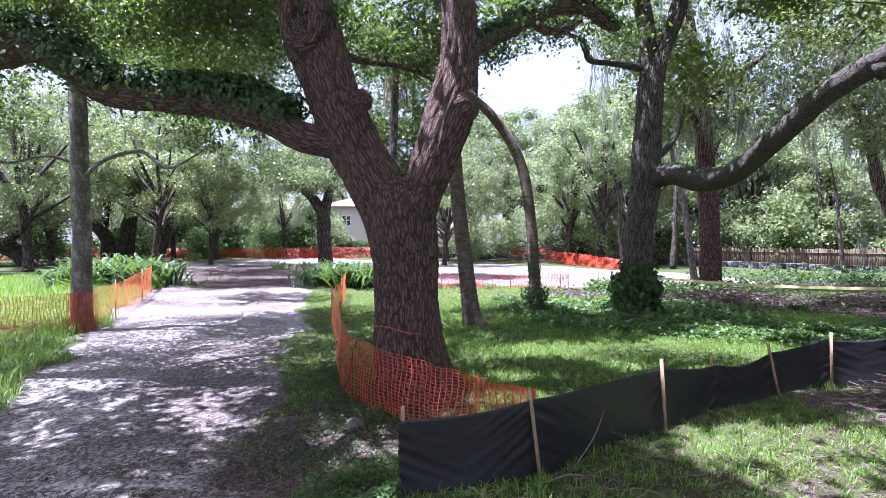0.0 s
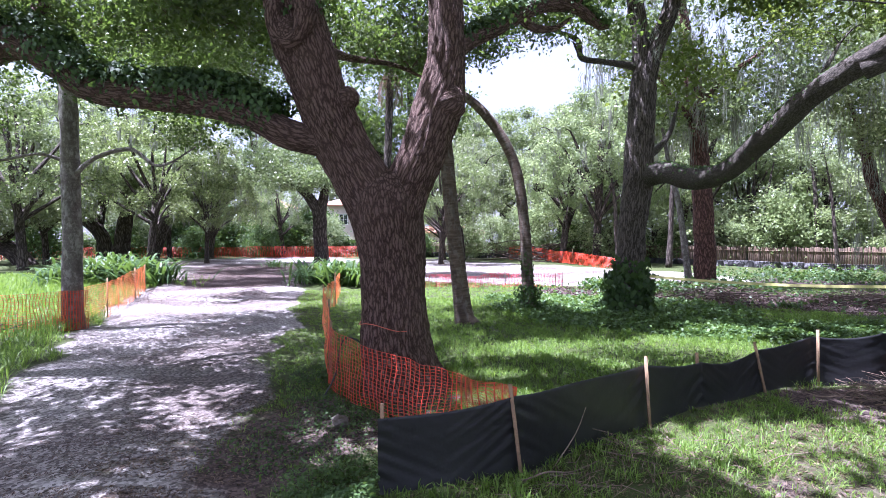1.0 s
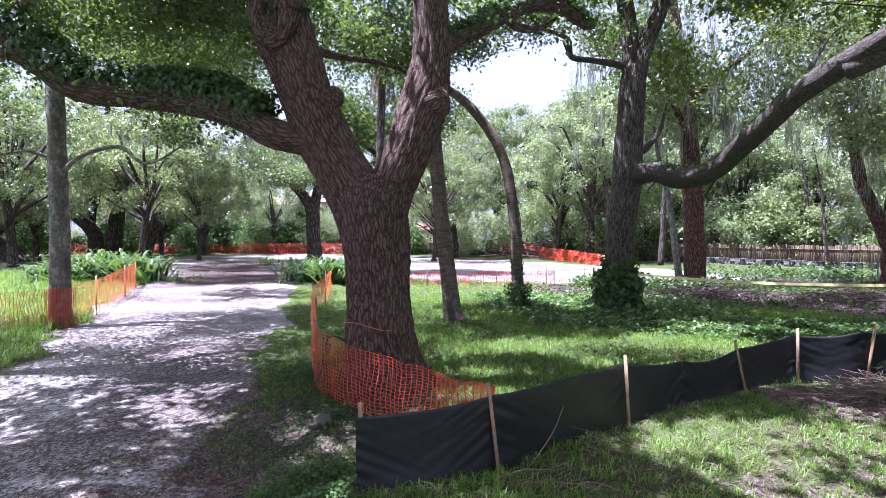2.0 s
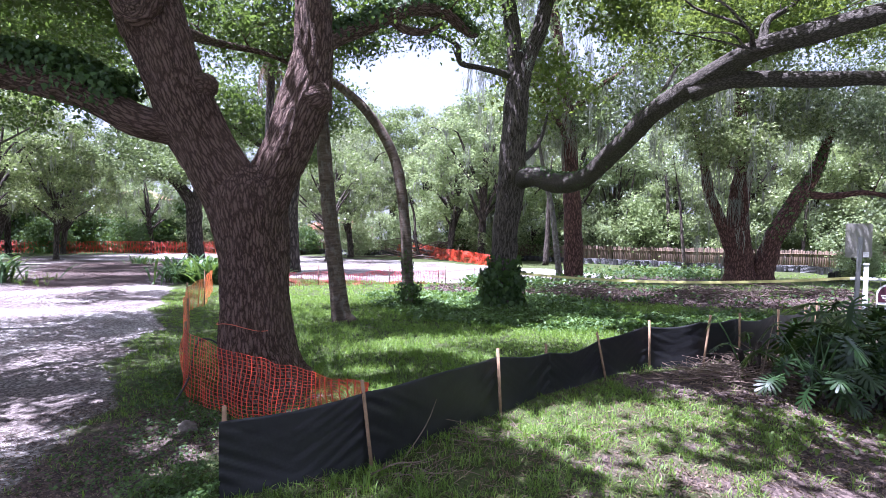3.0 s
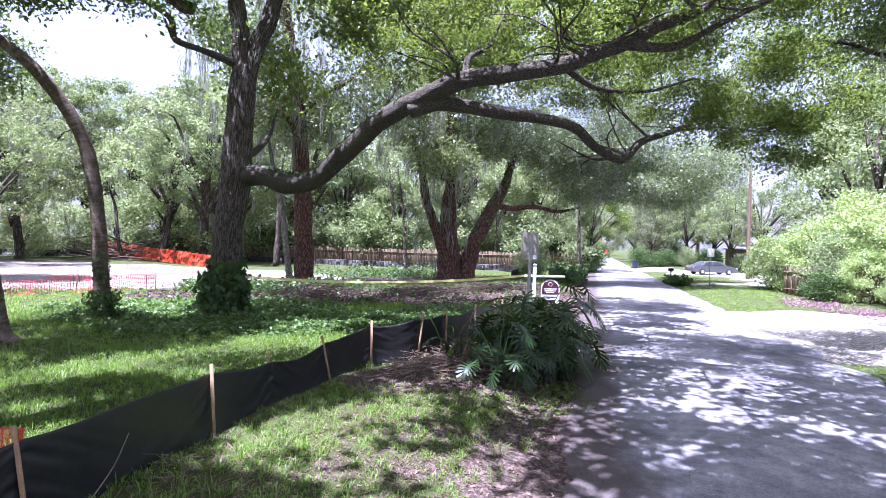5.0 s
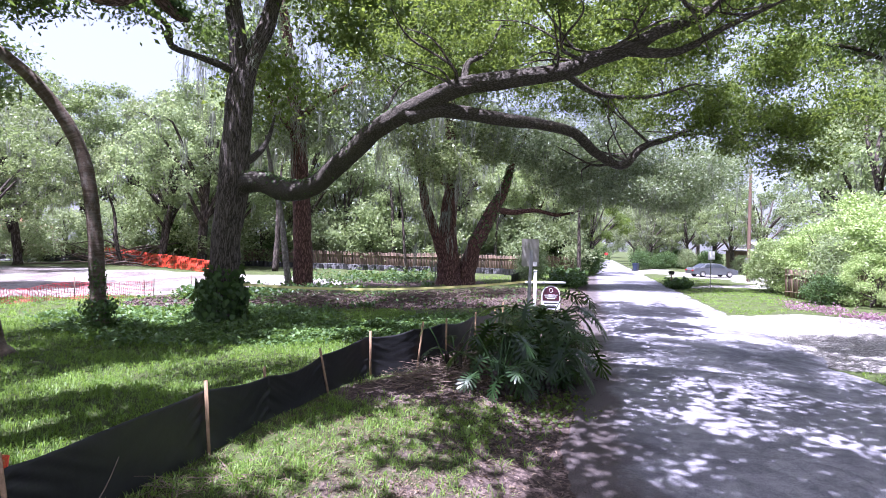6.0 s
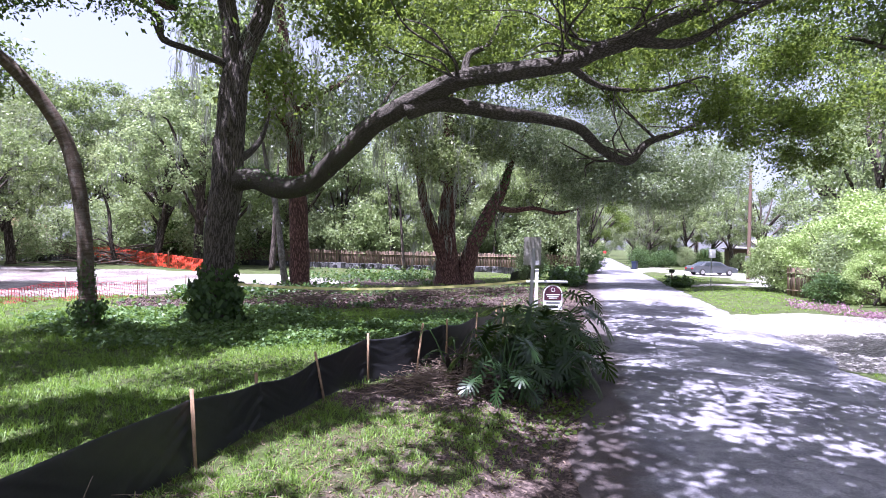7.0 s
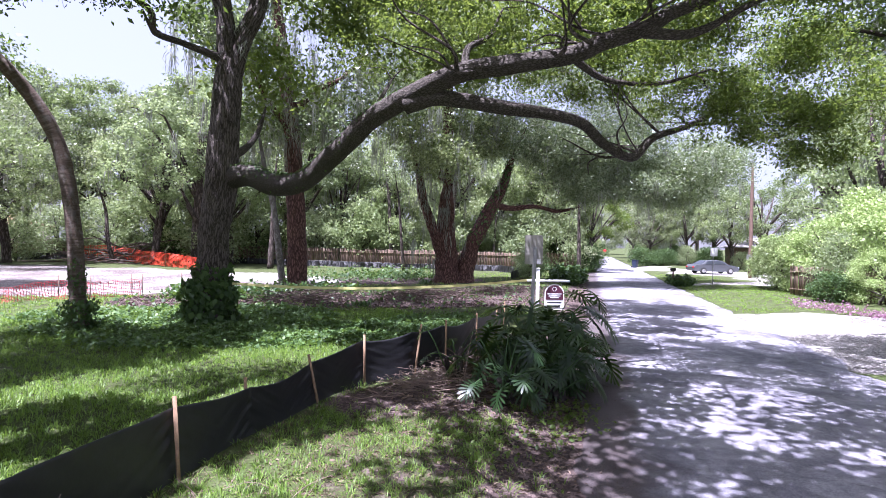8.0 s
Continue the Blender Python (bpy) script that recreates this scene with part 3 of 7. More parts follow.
def masks(x, y):
    wander = 0.38 * np.sin(1.7 * x + 2 * np.sin(0.9 * y)) * np.cos(1.3 * y + np.sin(1.1 * x)) * (np.asarray(x) < 14)
    g = np.maximum.reduce([soft(near_line(x, y, l) + wander, w) for l, w in ((DRIVE, 0.7), (COURT, 1.2), (APRON, 0.5), (SIDE_STREET, 0.6), (LOOP, 0.4))])
    d = np.maximum.reduce([soft(near_line(x, y, l), w) * k for l, w, k in ((MULCH, 1.2, 0.9), (BRUSH, 0.6, 1.0), (LITTER, 0.7, 0.75), (SHOULDER, 0.5, 1.0), (STRAWY, 0.9, 0.5), (SCRAPED, 1.0, 0.75))])
    # fallen leaves darken the drive; at its far turn tree shade is painted in too
    turn = soft(near_line(x, y, LEAFY_SHADE), 2.2)
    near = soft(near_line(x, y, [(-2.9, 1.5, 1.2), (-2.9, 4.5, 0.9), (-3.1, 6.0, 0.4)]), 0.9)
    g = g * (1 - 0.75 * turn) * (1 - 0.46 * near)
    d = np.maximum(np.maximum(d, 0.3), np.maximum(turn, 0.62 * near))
    return g, d


def grid_axis(a, b, step, far):
    mid = np.arange(a, b + step / 2, step)
    out, s = [], step
    while not out or out[-1] < far:
        s *= 1.22
        out.append((out[-1] if out else 0) + s)
    out = np.array(out)
    return np.concatenate([a - out[::-1], mid, b + out])


def make_ground():
    xs, ys = grid_axis(-14, 31, 0.16, 1500), grid_axis(-5, 27, 0.16, 1500)
    X, Y = np.meshgrid(xs, ys)
    Z = height(X, Y)
    nx = len(xs)
    i = np.arange(len(ys) - 1)[:, None] * nx + np.arange(nx - 1)[None]
    q = np.stack([i, i + 1, i + 1 + nx, i + nx], -1).reshape(-1, 4)
    g, d = masks(X, Y)
    u, v = road_uv(X, Y)
    Z = Z - 0.4 * smooth(v, -6.4, -5.6) * (1 - smooth(v, -1.6, -0.8))
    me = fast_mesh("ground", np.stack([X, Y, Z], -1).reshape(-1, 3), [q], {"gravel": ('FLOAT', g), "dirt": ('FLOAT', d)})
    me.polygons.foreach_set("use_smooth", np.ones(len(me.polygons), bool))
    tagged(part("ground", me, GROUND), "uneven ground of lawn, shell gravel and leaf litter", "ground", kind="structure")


make_ground()


def make_road():
    us = np.concatenate([np.arange(-60, -6, 2.0), np.arange(-6, 40, 0.12), np.arange(40, 420, 2.0)])
    vs = np.array([0.0, 0.02, 0.06, 0.15, 0.3, 0.5, 0.7, 0.85, 0.94, 0.98, 1.0])
    V = []
    for u in us:
        wob = [0.34 * noise.noise(Vector((u * 0.7, k * 9.1, 0))) + 0.13 * noise.noise(Vector((u * 4.3, k * 5.0, 2))) for k in (0, 1)]
        a, b = EDGE_NEAR + wob[0], EDGE_FAR + wob[1]
        for s in vs:
            v = a + (b - a) * s
            x, y = u * ROAD_DIR + v * ROAD_SIDE
            crown = 0.07 * (1 - (2 * s - 1) ** 2)
            z = -0.262 + crown + (0.02 if 0.01 < s < 0.99 else -0.06) + 0.42 * float(smooth(v, 14, 52))
            V.append((x, y, z))
    n = len(vs)
    i = np.arange(len(us) - 1)[:, None] * n + np.arange(n - 1)[None]
    me = fast_mesh("road", np.array(V), [np.stack([i, i + n, i + 1 + n, i + 1], -1).reshape(-1, 4)[:, ::-1]])
    me.polygons.foreach_set("use_smooth", np.ones(len(me.polygons), bool))
    tagged(part("road", me, ASPHALT), "worn grey asphalt lane with ragged edges", "road", kind="structure")


make_road()


def on(x, y, dz=0.0):
    return (x, y, float(height(x, y)) + dz)


# ---- trees ----


def tree(name, label, limbs, wood, blobs=(), leaves=None, leaf=0.1, per=20, spread=0.24, twig_count=160, step=0.15, seg=14, lump=0.12, ridge=0.0, seed=1, group="", reach=3.0, narrow=0.5, far=False):
    x, y = limbs[0][0][:2]
    at = Vector((x, y, float(height(x, y))))
    ob = thing(name, at, label, "tree", group)
    down = Matrix.Translation(-at)
    trunk = limb_mesh("trunk", limbs, step, seg, lump, ridge)
    trunk.transform(down)
    part("trunk", trunk, wood, ob)
    if blobs:
        v, q, cs = foliage(seed, blobs, leaf, per, spread, narrow=narrow, far=far)
        tw = twigs(seed + 1, cs, limbs, twig_count, reach=reach)
        if tw.n:
            me = tw.mesh("branchwork", True, True)
            me.transform(down)
            part("branchwork", me, wood, ob)["kind"] = "stuff"
        me = fast_mesh("crown", v, [q])
        me.transform(down)
        part("crown", me, leaves, ob)
    return ob


def moss_mesh(seed, anchors, length, count, width=0.017, k=7):
    """Hanging beards: many thin wavering strips under each anchor."""
    rng = np.random.default_rng(seed)
    V, Q = [], []
    n = 0
    for a in anchors:
        big = rng.uniform(0.4, 1.0) * length
        for _ in range(count):
            ln = big * rng.uniform(0.35, 1)
            p = np.array(a) + np.append(rng.normal(size=2) * 0.09, rng.uniform(-0.25, 0.12))
            s = np.linspace(0, 1, k)
            w = width * (1 - 0.75 * s) * rng.uniform(0.6, 1.5)
            drift = np.cumsum(rng.normal(size=(k, 2)) * 0.06, axis=0) * (1 - 0.5 * s)[:, None]
            ang = rng.uniform(0, 3.14)
            sx = np.array([math.cos(ang), math.sin(ang)])
            left = np.column_stack([p[:2] + drift - sx * w[:, None], p[2] - ln * s])
            right = np.column_stack([p[:2] + drift + sx * w[:, None], p[2] - ln * s])
            V.append(np.stack([left, right], 1).reshape(-1, 3))
            i = n + 2 * np.arange(k - 1)
            Q.append(np.stack([i, i + 1, i + 3, i + 2], 1))
            n += 2 * k
    return fast_mesh("moss", np.concatenate(V), [np.concatenate(Q)])


def hang_moss(ob, seed, limbs, n, length, count, jitter=0.5, blobs=()):
    rng = np.random.default_rng(seed)
    pts = np.concatenate([spline(l, 0.25)[:, :3] for l in limbs]) if limbs else np.zeros((0, 3))
    if blobs:
        pts = np.concatenate([pts] + [blob_points(rng, b, 30) for b in blobs])
    pick = pts[rng.integers(0, len(pts), n)] + rng.normal(size=(n, 3)) * (jitter, jitter, jitter * 0.3)
    me = moss_mesh(seed, pick, length, count)
    me.transform(Matrix.Translation(-ob.location))
    part("spanish_moss", me, MOSS, ob, "grey hanging spanish moss")["kind"] = "stuff"


def clothe(seed, limb, t0, t1, count, size, swell_r=0.1, top=False):
    """Ivy leaves on the skin of a limb between two shares of its length."""
    rng = np.random.default_rng(seed)
    c = spline(limb, 0.05)
    k = (rng.uniform(t0, t1, count) * (len(c) - 1)).astype(int)
    d = rand_dirs(rng, count, 1.9 if top else 0.0)
    tan = np.gradient(c[:, :3], axis=0)[k]
    tan /= np.linalg.norm(tan, axis=1)[:, None]
    d -= tan * (d * tan).sum(1)[:, None]
    d /= np.linalg.norm(d, axis=1)[:, None] + 1e-9
    lumpy = np.array([1 + 0.8 * noise.noise(Vector(c[i, :3] * 2.3)) for i in k])
    p = c[k, :3] + d * (c[k, 3] + rng.uniform(0, 1, count) ** 1.5 * swell_r * lumpy)[:, None]
    n = len(p)
    nor = d + rng.normal(size=(n, 3)) * 0.45
    nor /= np.linalg.norm(nor, axis=1)[:, None]
    ax = np.array([0, 0, -1.0]) + rng.normal(size=(n, 3)) * 0.4
    ax -= nor * (ax * nor).sum(1)[:, None]
    ax /= np.linalg.norm(ax, axis=1)[:, None]
    sd = np.cross(nor, ax)
    s = (size * rng.uniform(0.5, 1.3, n))[:, None]
    v = np.stack([p - ax * s * 0.45, p + sd * s * 0.42 - ax * s * 0.15 + nor * s * 0.08, p + ax * s * 0.6 - nor * s * 0.06, p - sd * s * 0.42 - ax * s * 0.15 + nor * s * 0.08], 1)
    return fast_mesh("ivy", v.reshape(-1, 3), [np.arange(4 * n).reshape(-1, 4)])


# the forked oak beside the drive
OAK_TRUNK = [(-0.5, 7.5, -0.3, 0.86), (-0.53, 7.48, 0.0, 0.74), (-0.6, 7.46, 0.35, 0.6), (-0.68, 7.45, 0.85, 0.52), (-0.74, 7.45, 1.85, 0.475), (-0.78, 7.44, 2.5, 0.51), (-0.82, 7.44, 2.95, 0.5), (-0.84, 7.44, 3.3, 0.3)]
OAK_LEFT = [(-0.82, 7.44, 2.3, 0.38), (-0.98, 7.43, 2.8, 0.42), (-1.2, 7.42, 3.2, 0.42), (-1.46, 7.42, 3.67, 0.41), (-1.7, 7.41, 4.19, 0.4), (-1.93, 7.4, 4.88, 0.4), (-2.17, 7.39, 5.57, 0.43), (-2.3, 7.39, 6.17, 0.4), (-2.42, 7.2, 7.03, 0.33), (-2.7, 6.9, 8.22, 0.24), (-3.1, 6.5, 9.6, 0.12)]
OAK_RIGHT = [(-0.72, 7.45, 2.3, 0.34), (-0.62, 7.45, 2.8, 0.37), (-0.46, 7.45, 3.2, 0.36), (-0.23, 7.46, 3.76, 0.35), (-0.03, 7.47, 4.36, 0.36), (0.09, 7.48, 5.05, 0.29), (0.1, 7.48, 6.0, 0.26), (0.12, 7.6, 6.77, 0.24), (0.3, 7.9, 7.88, 0.19), (0.8, 8.4, 9.4, 0.1)]
OAK_LIMB = [(-1.6, 7.41, 3.75, 0.2), (-1.96, 7.4, 3.82, 0.22), (-2.35, 7.38, 3.93, 0.23), (-2.9, 7.46, 4.24, 0.23), (-3.56, 7.54, 4.44, 0.23), (-4.51, 7.6, 4.58, 0.23), (-5.47, 7.66, 4.7, 0.23), (-6.18, 7.74, 5.14, 0.25), (-6.9, 7.81, 5.54, 0.26), (-7.46, 7.79, 5.43, 0.25), (-8.39, 7.85, 5.44, 0.24), (-9.61, 7.8, 5.77, 0.19), (-11.3, 7.74, 6.24, 0.1)]
OAK_KNOT = [(-0.02, 7.4, 4.3, 0.26), (0.16, 7.36, 4.36, 0.25), (0.29, 7.33, 4.44, 0.19), (0.36, 7.32, 4.47, 0.08)]
OAK_STUB = [(-1.52, 7.38, 4.35, 0.24), (-1.36, 7.34, 4.42, 0.19), (-1.25, 7.32, 4.38, 0.08)]
OAK_FORE = [(-2.15, 7.35, 5.2, 0.36), (-2.18, 7.1, 5.4, 0.33), (-2.17, 6.98, 5.46, 0.24), (-2.16, 6.94, 5.48, 0.08)]
OAK_LIP = [(-2.14 + 0.24 * math.cos(a), 6.95 - 0.06 * math.cos(a), 5.54 + 0.38 * math.sin(a), 0.115 + 0.02 * math.sin(2 * a + 1)) for a in np.linspace(0, 6.283, 15)]
OAK_OVER = [(-2.4, 7.2, 6.9, 0.25), (-3.0, 6.2, 7.6, 0.16), (-4.4, 3.6, 8.6, 0.1), (-5.0, 2.0, 9.2, 0.04)]
OAK_HIGH = [(0.05, 7.5, 5.0, 0.15), (0.3, 7.6, 5.28, 0.14), (0.52, 7.75, 5.46, 0.13), (0.84, 7.95, 5.68, 0.13), (1.23, 8.17, 5.98, 0.12), (1.75, 8.49, 6.33, 0.12), (2.38, 8.92, 6.45, 0.11), (2.85, 9.23, 6.28, 0.08), (3.1, 9.5, 6.35, 0.04)]
OAK_HIGH_B = [(1.3, 8.2, 6.0, 0.09), (1.55, 8.4, 5.9, 0.07), (1.95, 8.7, 6.0, 0.05), (2.3, 9.0, 6.3, 0.03)]
OAK_BACK = [(-2.0, 7.5, 5.0, 0.14), (-2.2, 8.8, 5.7, 0.11), (-2.0, 10.6, 6.2, 0.08), (-1.2, 12.0, 6.5, 0.05), (-0.2, 13.0, 6.3, 0.02)]
OAK_UP = [(-6.6, 7.8, 5.4, 0.14), (-6.9, 8.3, 6.4, 0.12), (-6.4, 9.2, 7.5, 0.08), (-5.6, 10.0, 8.6, 0.03)]
oak_main = [OAK_TRUNK, OAK_LEFT, OAK_RIGHT, OAK_LIMB, OAK_KNOT, OAK_STUB]
oak_small = [OAK_OVER, OAK_HIGH, OAK_HIGH_B, OAK_BACK, OAK_UP]
oak = thing("oak_tree", on(-0.64, 7.48), "large forked oak with furrowed brown bark and an ivy-clad limb", "tree")
oak_down = Matrix.Translation(-oak.location)
for nm, limbs, st, sg, rg in [("trunk", [OAK_TRUNK, OAK_LEFT, OAK_RIGHT], 0.035, 132, 0.03), ("limb", [OAK_LIMB], 0.04, 64, 0.02)] + [("burl", [l], 0.03, 44, 0.024) for l in (OAK_KNOT, OAK_STUB, OAK_FORE, OAK_LIP)] + [("limb", [l], 0.12, 16, 0.006) for l in oak_small]:
    me = limb_mesh(nm, limbs, st, sg, 0.16, rg)
    me.transform(oak_down)
    part(nm, me, BARK_OAK, oak)
OAK_BLOBS = [(-6.5, 9.5, 7.4, 4.2, 3.2, 1.5, 520), (-10.5, 8.2, 7.0, 3.0, 2.6, 1.5, 420), (-3.4, 10.6, 7.2, 2.8, 2.4, 1.4, 330), (-8.0, 13.0, 7.4, 3.6, 2.8, 1.8, 480), (-1.0, 12.4, 7.2, 2.0, 1.6, 0.9, 240), (-4.8, 8.0, 6.3, 2.4, 1.2, 0.6, 200), (-4.0, 9.6, 6.7, 2.6, 1.6, 0.7, 130), (-8.6, 8.6, 6.5, 2.2, 1.4, 0.7, 180),
             (2.6, 9.3, 6.9, 1.0, 0.8, 0.45, 60), (3.1, 9.6, 6.3, 0.5, 0.4, 0.35, 14), (2.2, 12.9, 7.8, 1.5, 1.1, 0.35, 50), (1.0, 9.6, 6.6, 0.7, 0.7, 0.5, 26), (0.8, 12.5, 7.0, 0.8, 0.8, 0.4, 40), (1.6, 9.6, 7.3, 1.0, 1.0, 0.5, 60), (-12.5, 11.0, 7.0, 2.5, 3.0, 1.8, 300), (-5.5, 15.5, 8.2, 3.0, 2.4, 1.5, 260)]
# high clumps, mostly out of view, added to shade the drive and the limb
OAK_SHADE_BLOBS = [(-4.9, 7.2, 11.4, 1.9, 1.3, 0.8, 60), (-14.5, 26.0, 12.0, 4.0, 3.4, 1.0, 260), (-17.0, 34.0, 12.5, 5.0, 4.4, 1.2, 330), (-11.0, 19.5, 11.5, 2.6, 2.2, 0.9, 60), (-21.0, 42.0, 13.0, 5.5, 4.0, 1.2, 150), (-7.0, 14.0, 10.6, 3.6, 2.4, 0.9, 120), (-6.6, 5.6, 11.0, 3.4, 2.2, 1.0, 70), (-4.2, 5.8, 11.0, 1.8, 1.1, 0.6, 42), (-8.8, 4.2, 11.0, 2.4, 1.7, 0.7, 26), (-6.4, 3.4, 10.8, 3.2, 1.7, 0.8, 120), (-5.5, 12.5, 11.3, 3.5, 3.2, 1.0, 30), (0.5, 13.5, 11.8, 3.6, 2.2, 0.9, 100), (-10.0, 2.0, 10.5, 3.6, 3.6, 1.1, 75), (-3.0, 2.5, 11.0, 3.4, 3.0, 1.1, 120)]
v, q, oak_clumps = foliage(11, OAK_BLOBS, 0.11, 25, 0.24, gap=0.06)
me = twigs(12, oak_clumps, oak_main[1:4] + oak_small, 620, 0.035, 2.2).mesh("branchwork", True, True)
me.transform(oak_down)
part("branchwork", me, BARK_OAK, oak)["kind"] = "stuff"
me = fast_mesh("crown", v, [q])
me.transform(oak_down)
part("crown", me, LEAF_OAK, oak)
v, q, _ = foliage(13, OAK_SHADE_BLOBS, 0.28, 28, 0.3, far=True, gap=0.1, fine=1.5)
me = fast_mesh("crown", v, [q])
me.transform(oak_down)
part("crown", me, LEAF_OAK, oak)
for sd, lb, a, b, n, sz, sw, tp in ((21, OAK_LIMB, 0.1, 0.66, 14000, 0.085, 0.24, True), (22, OAK_LEFT, 0.45, 0.97, 1300, 0.08, 0.12, False), (23, OAK_HIGH, 0.12, 1.0, 2600, 0.075, 0.16, True)):
    me = clothe(sd, lb, a, b, n, sz, sw, tp)
    me.transform(oak_down)
    part("ivy", me, LEAF_IVY, oak, "dark ivy leaves on the limb")

# the thin grey trunk by the drive
LT = [(-9.75, 12.6, -0.2, 0.33), (-9.76, 12.6, 0.3, 0.26), (-9.77, 12.6, 2.0, 0.225), (-9.8, 12.6, 3.76, 0.215), (-9.84, 12.6, 5.96, 0.2), (-9.9, 12.62, 7.5, 0.18), (-9.99, 12.7, 10.0, 0.12), (-10.1, 12.8, 12.0, 0.05)]
LT_A = [(-9.79, 12.6, 3.9, 0.07), (-9.0, 12.4, 4.4, 0.055), (-8.0, 12.3, 4.6, 0.05), (-7.4, 12.3, 4.2, 0.04), (-6.9, 12.3, 4.3, 0.03), (-6.2, 12.2, 4.7, 0.015)]
LT_B = [(-9.8, 12.6, 4.3, 0.05), (-10.4, 12.3, 4.5, 0.04), (-11.3, 12.0, 4.3, 0.025), (-12.2, 11.8, 4.7, 0.012)]
tree("grey_tree", "slender pale-barked tree with mesh round its foot", [LT, LT_A, LT_B], BARK_PALE, [(-10, 12.7, 9.8, 2.6, 2.4, 2.2, 170), (-11.8, 12.0, 5.4, 1.2, 0.9, 0.7, 50), (-6.4, 12.4, 5.0, 1.0, 0.8, 0.5, 40)], LEAF_OAK, 0.11, 18, 0.25, 90, 0.08, 20, 0.12, 0.008, 31)

# the palm and the bowed tree behind the oak
PALM = [(0.52, 13.72, -0.15, 0.42), (0.46, 13.7, 0.05, 0.34), (0.39, 13.69, 0.32, 0.26), (0.25, 13.69, 1.51, 0.215), (0.06, 13.68, 3.06, 0.2), (-0.06, 13.68, 4.45, 0.19), (-0.19, 13.67, 5.84, 0.185), (-0.33, 13.67, 7.38, 0.17), (-0.45, 13.66, 8.9, 0.16)]


def frond_mesh(seed, length, droop, leaflets=26, width=0.035, leaf_len=0.5):
    rng = np.random.default_rng(seed)
    m = Mesh()
    s = np.linspace(0, 1, 10)
    mid = np.column_stack([length * s, 0 * s, 0.35 * length * s - droop * length * s ** 2])
    v, q, t, b = tube([(*p, 0.018 * (1 - 0.8 * k)) for p, k in zip(mid, s)], 0.2, 5)
    m.add(v, q, t, b)
    for k in np.linspace(0.18, 0.99, leaflets):
        p = np.array([np.interp(k, s, mid[:, i]) for i in range(3)])
        for sd in (-1, 1):
            ln = leaf_len * (1 - 0.6 * k) * rng.uniform(0.8, 1.2)
            d = np.array([0.55, sd * 0.75, -0.35 - rng.uniform(0, 0.35)])
            d /= np.linalg.norm(d)
            w = np.array([0, 0, 1.0]) * width
            m.add([p - w * 0.5, p + w * 0.5, p + d * ln * 0.6 + w * 0.6, p + d * ln, p + d * ln * 0.6 - w * 0.6], [(0, 1, 2, 4)], [(4, 2, 3)])
    return m.mesh("frond", False, True)


def palm(name, label, trunk, wood, nf, flen, seed, dead=0, droop=0.55, up=0.5, group=""):
    x, y = trunk[0][:2]
    ob = thing(name, on(x, y), label, "palm tree", group)
    me = limb_mesh("trunk", [trunk], 0.08, 20, 0.06, 0.006)
    me.transform(Matrix.Translation(-ob.location))
    part("trunk", me, wood, ob)
    rng = np.random.default_rng(seed)
    top = Vector(trunk[-1][:3]) - ob.location
    live = [frond_mesh(seed + k, flen, droop + 0.12 * k) for k in range(3)]
    for k in range(nf + dead):
        f = part("frond", live[k % 3], LEAF_STRAP, ob) if k < nf else part("dead_frond", frond_mesh(seed + 9 + k, flen * 0.7, 0.5, 18), STRAW, ob, "brown drooping dead frond")
        tilt = rng.uniform(-70, 15) if k < nf else rng.uniform(55, 80)
        f.matrix_basis = Matrix.Translation(top) @ pose(0, 0, 0, rng.uniform(-20, 20), tilt * up if k < nf else tilt, k * 137.5)
    return ob


palm("palm_tree", "leaning palm with a ringed brown trunk", PALM, BARK_PALM, 18, 2.6, 41, 6)
palm("palm_tree", "tall palm with a skirt of dead fronds", [(-3.4, 26, 0, 0.25), (-3.5, 26, 4, 0.2), (-3.4, 26, 8, 0.19), (-3.3, 26, 11.2, 0.2)], BARK_FAR, 16, 2.8, 45, 14)
THIN = [(2.62, 16.68, -0.2, 0.3), (2.56, 16.68, 0.4, 0.21), (2.51, 16.68, 1.35, 0.19), (2.41, 16.67, 2.84, 0.18), (2.17, 16.66, 4.52, 0.175), (1.72, 16.65, 5.64, 0.165), (1.1, 16.62, 6.48, 0.155), (0.6, 16.6, 6.94, 0.145), (-0.2, 16.57, 7.5, 0.11), (-1.32, 16.53, 8.24, 0.07), (-2.4, 16.5, 8.6, 0.02)]
bowed = tree("bowed_tree", "slender bowed trunk with ivy at its foot", [THIN], BARK_PALM, [(-1.6, 16.6, 8.8, 2.4, 2.0, 1.3, 160)], LEAF_OAK, 0.11, 18, 0.25, 60, 0.08, 20, 0.1, 0.006, 51)
for sd, a, b, n, sz, sw in ((52, 0.0, 0.1, 900, 0.11, 0.34), (53, 0.08, 0.2, 320, 0.08, 0.05)):
    me = clothe(sd, THIN, a, b, n, sz, sw)
    me.transform(Matrix.Translation(-bowed.location))
    part("ivy", me, LEAF_IVY, bowed, "variegated ivy climbing the trunk")

# the tall oak with the long limb over the lane
T2 = [(5.5, 16.0, -0.35, 0.67), (5.56, 16.0, 0.2, 0.52), (5.62, 16.0, 1.04, 0.45), (5.7, 16.0, 2.46, 0.42), (5.86, 16.01, 4.06, 0.45), (5.96, 16.01, 5.48, 0.40), (6.02, 16.01, 7.07, 0.39), (6.05, 16.01, 8.0, 0.25)]
T2_L = [(6.0, 16.01, 6.6, 0.28), (6.0, 16.01, 7.6, 0.27), (5.93, 16.01, 8.84, 0.25), (5.74, 16.0, 9.89, 0.24), (5.47, 15.99, 11.48, 0.19), (5.0, 15.9, 13.4, 0.12), (4.4, 15.6, 15.4, 0.04)]
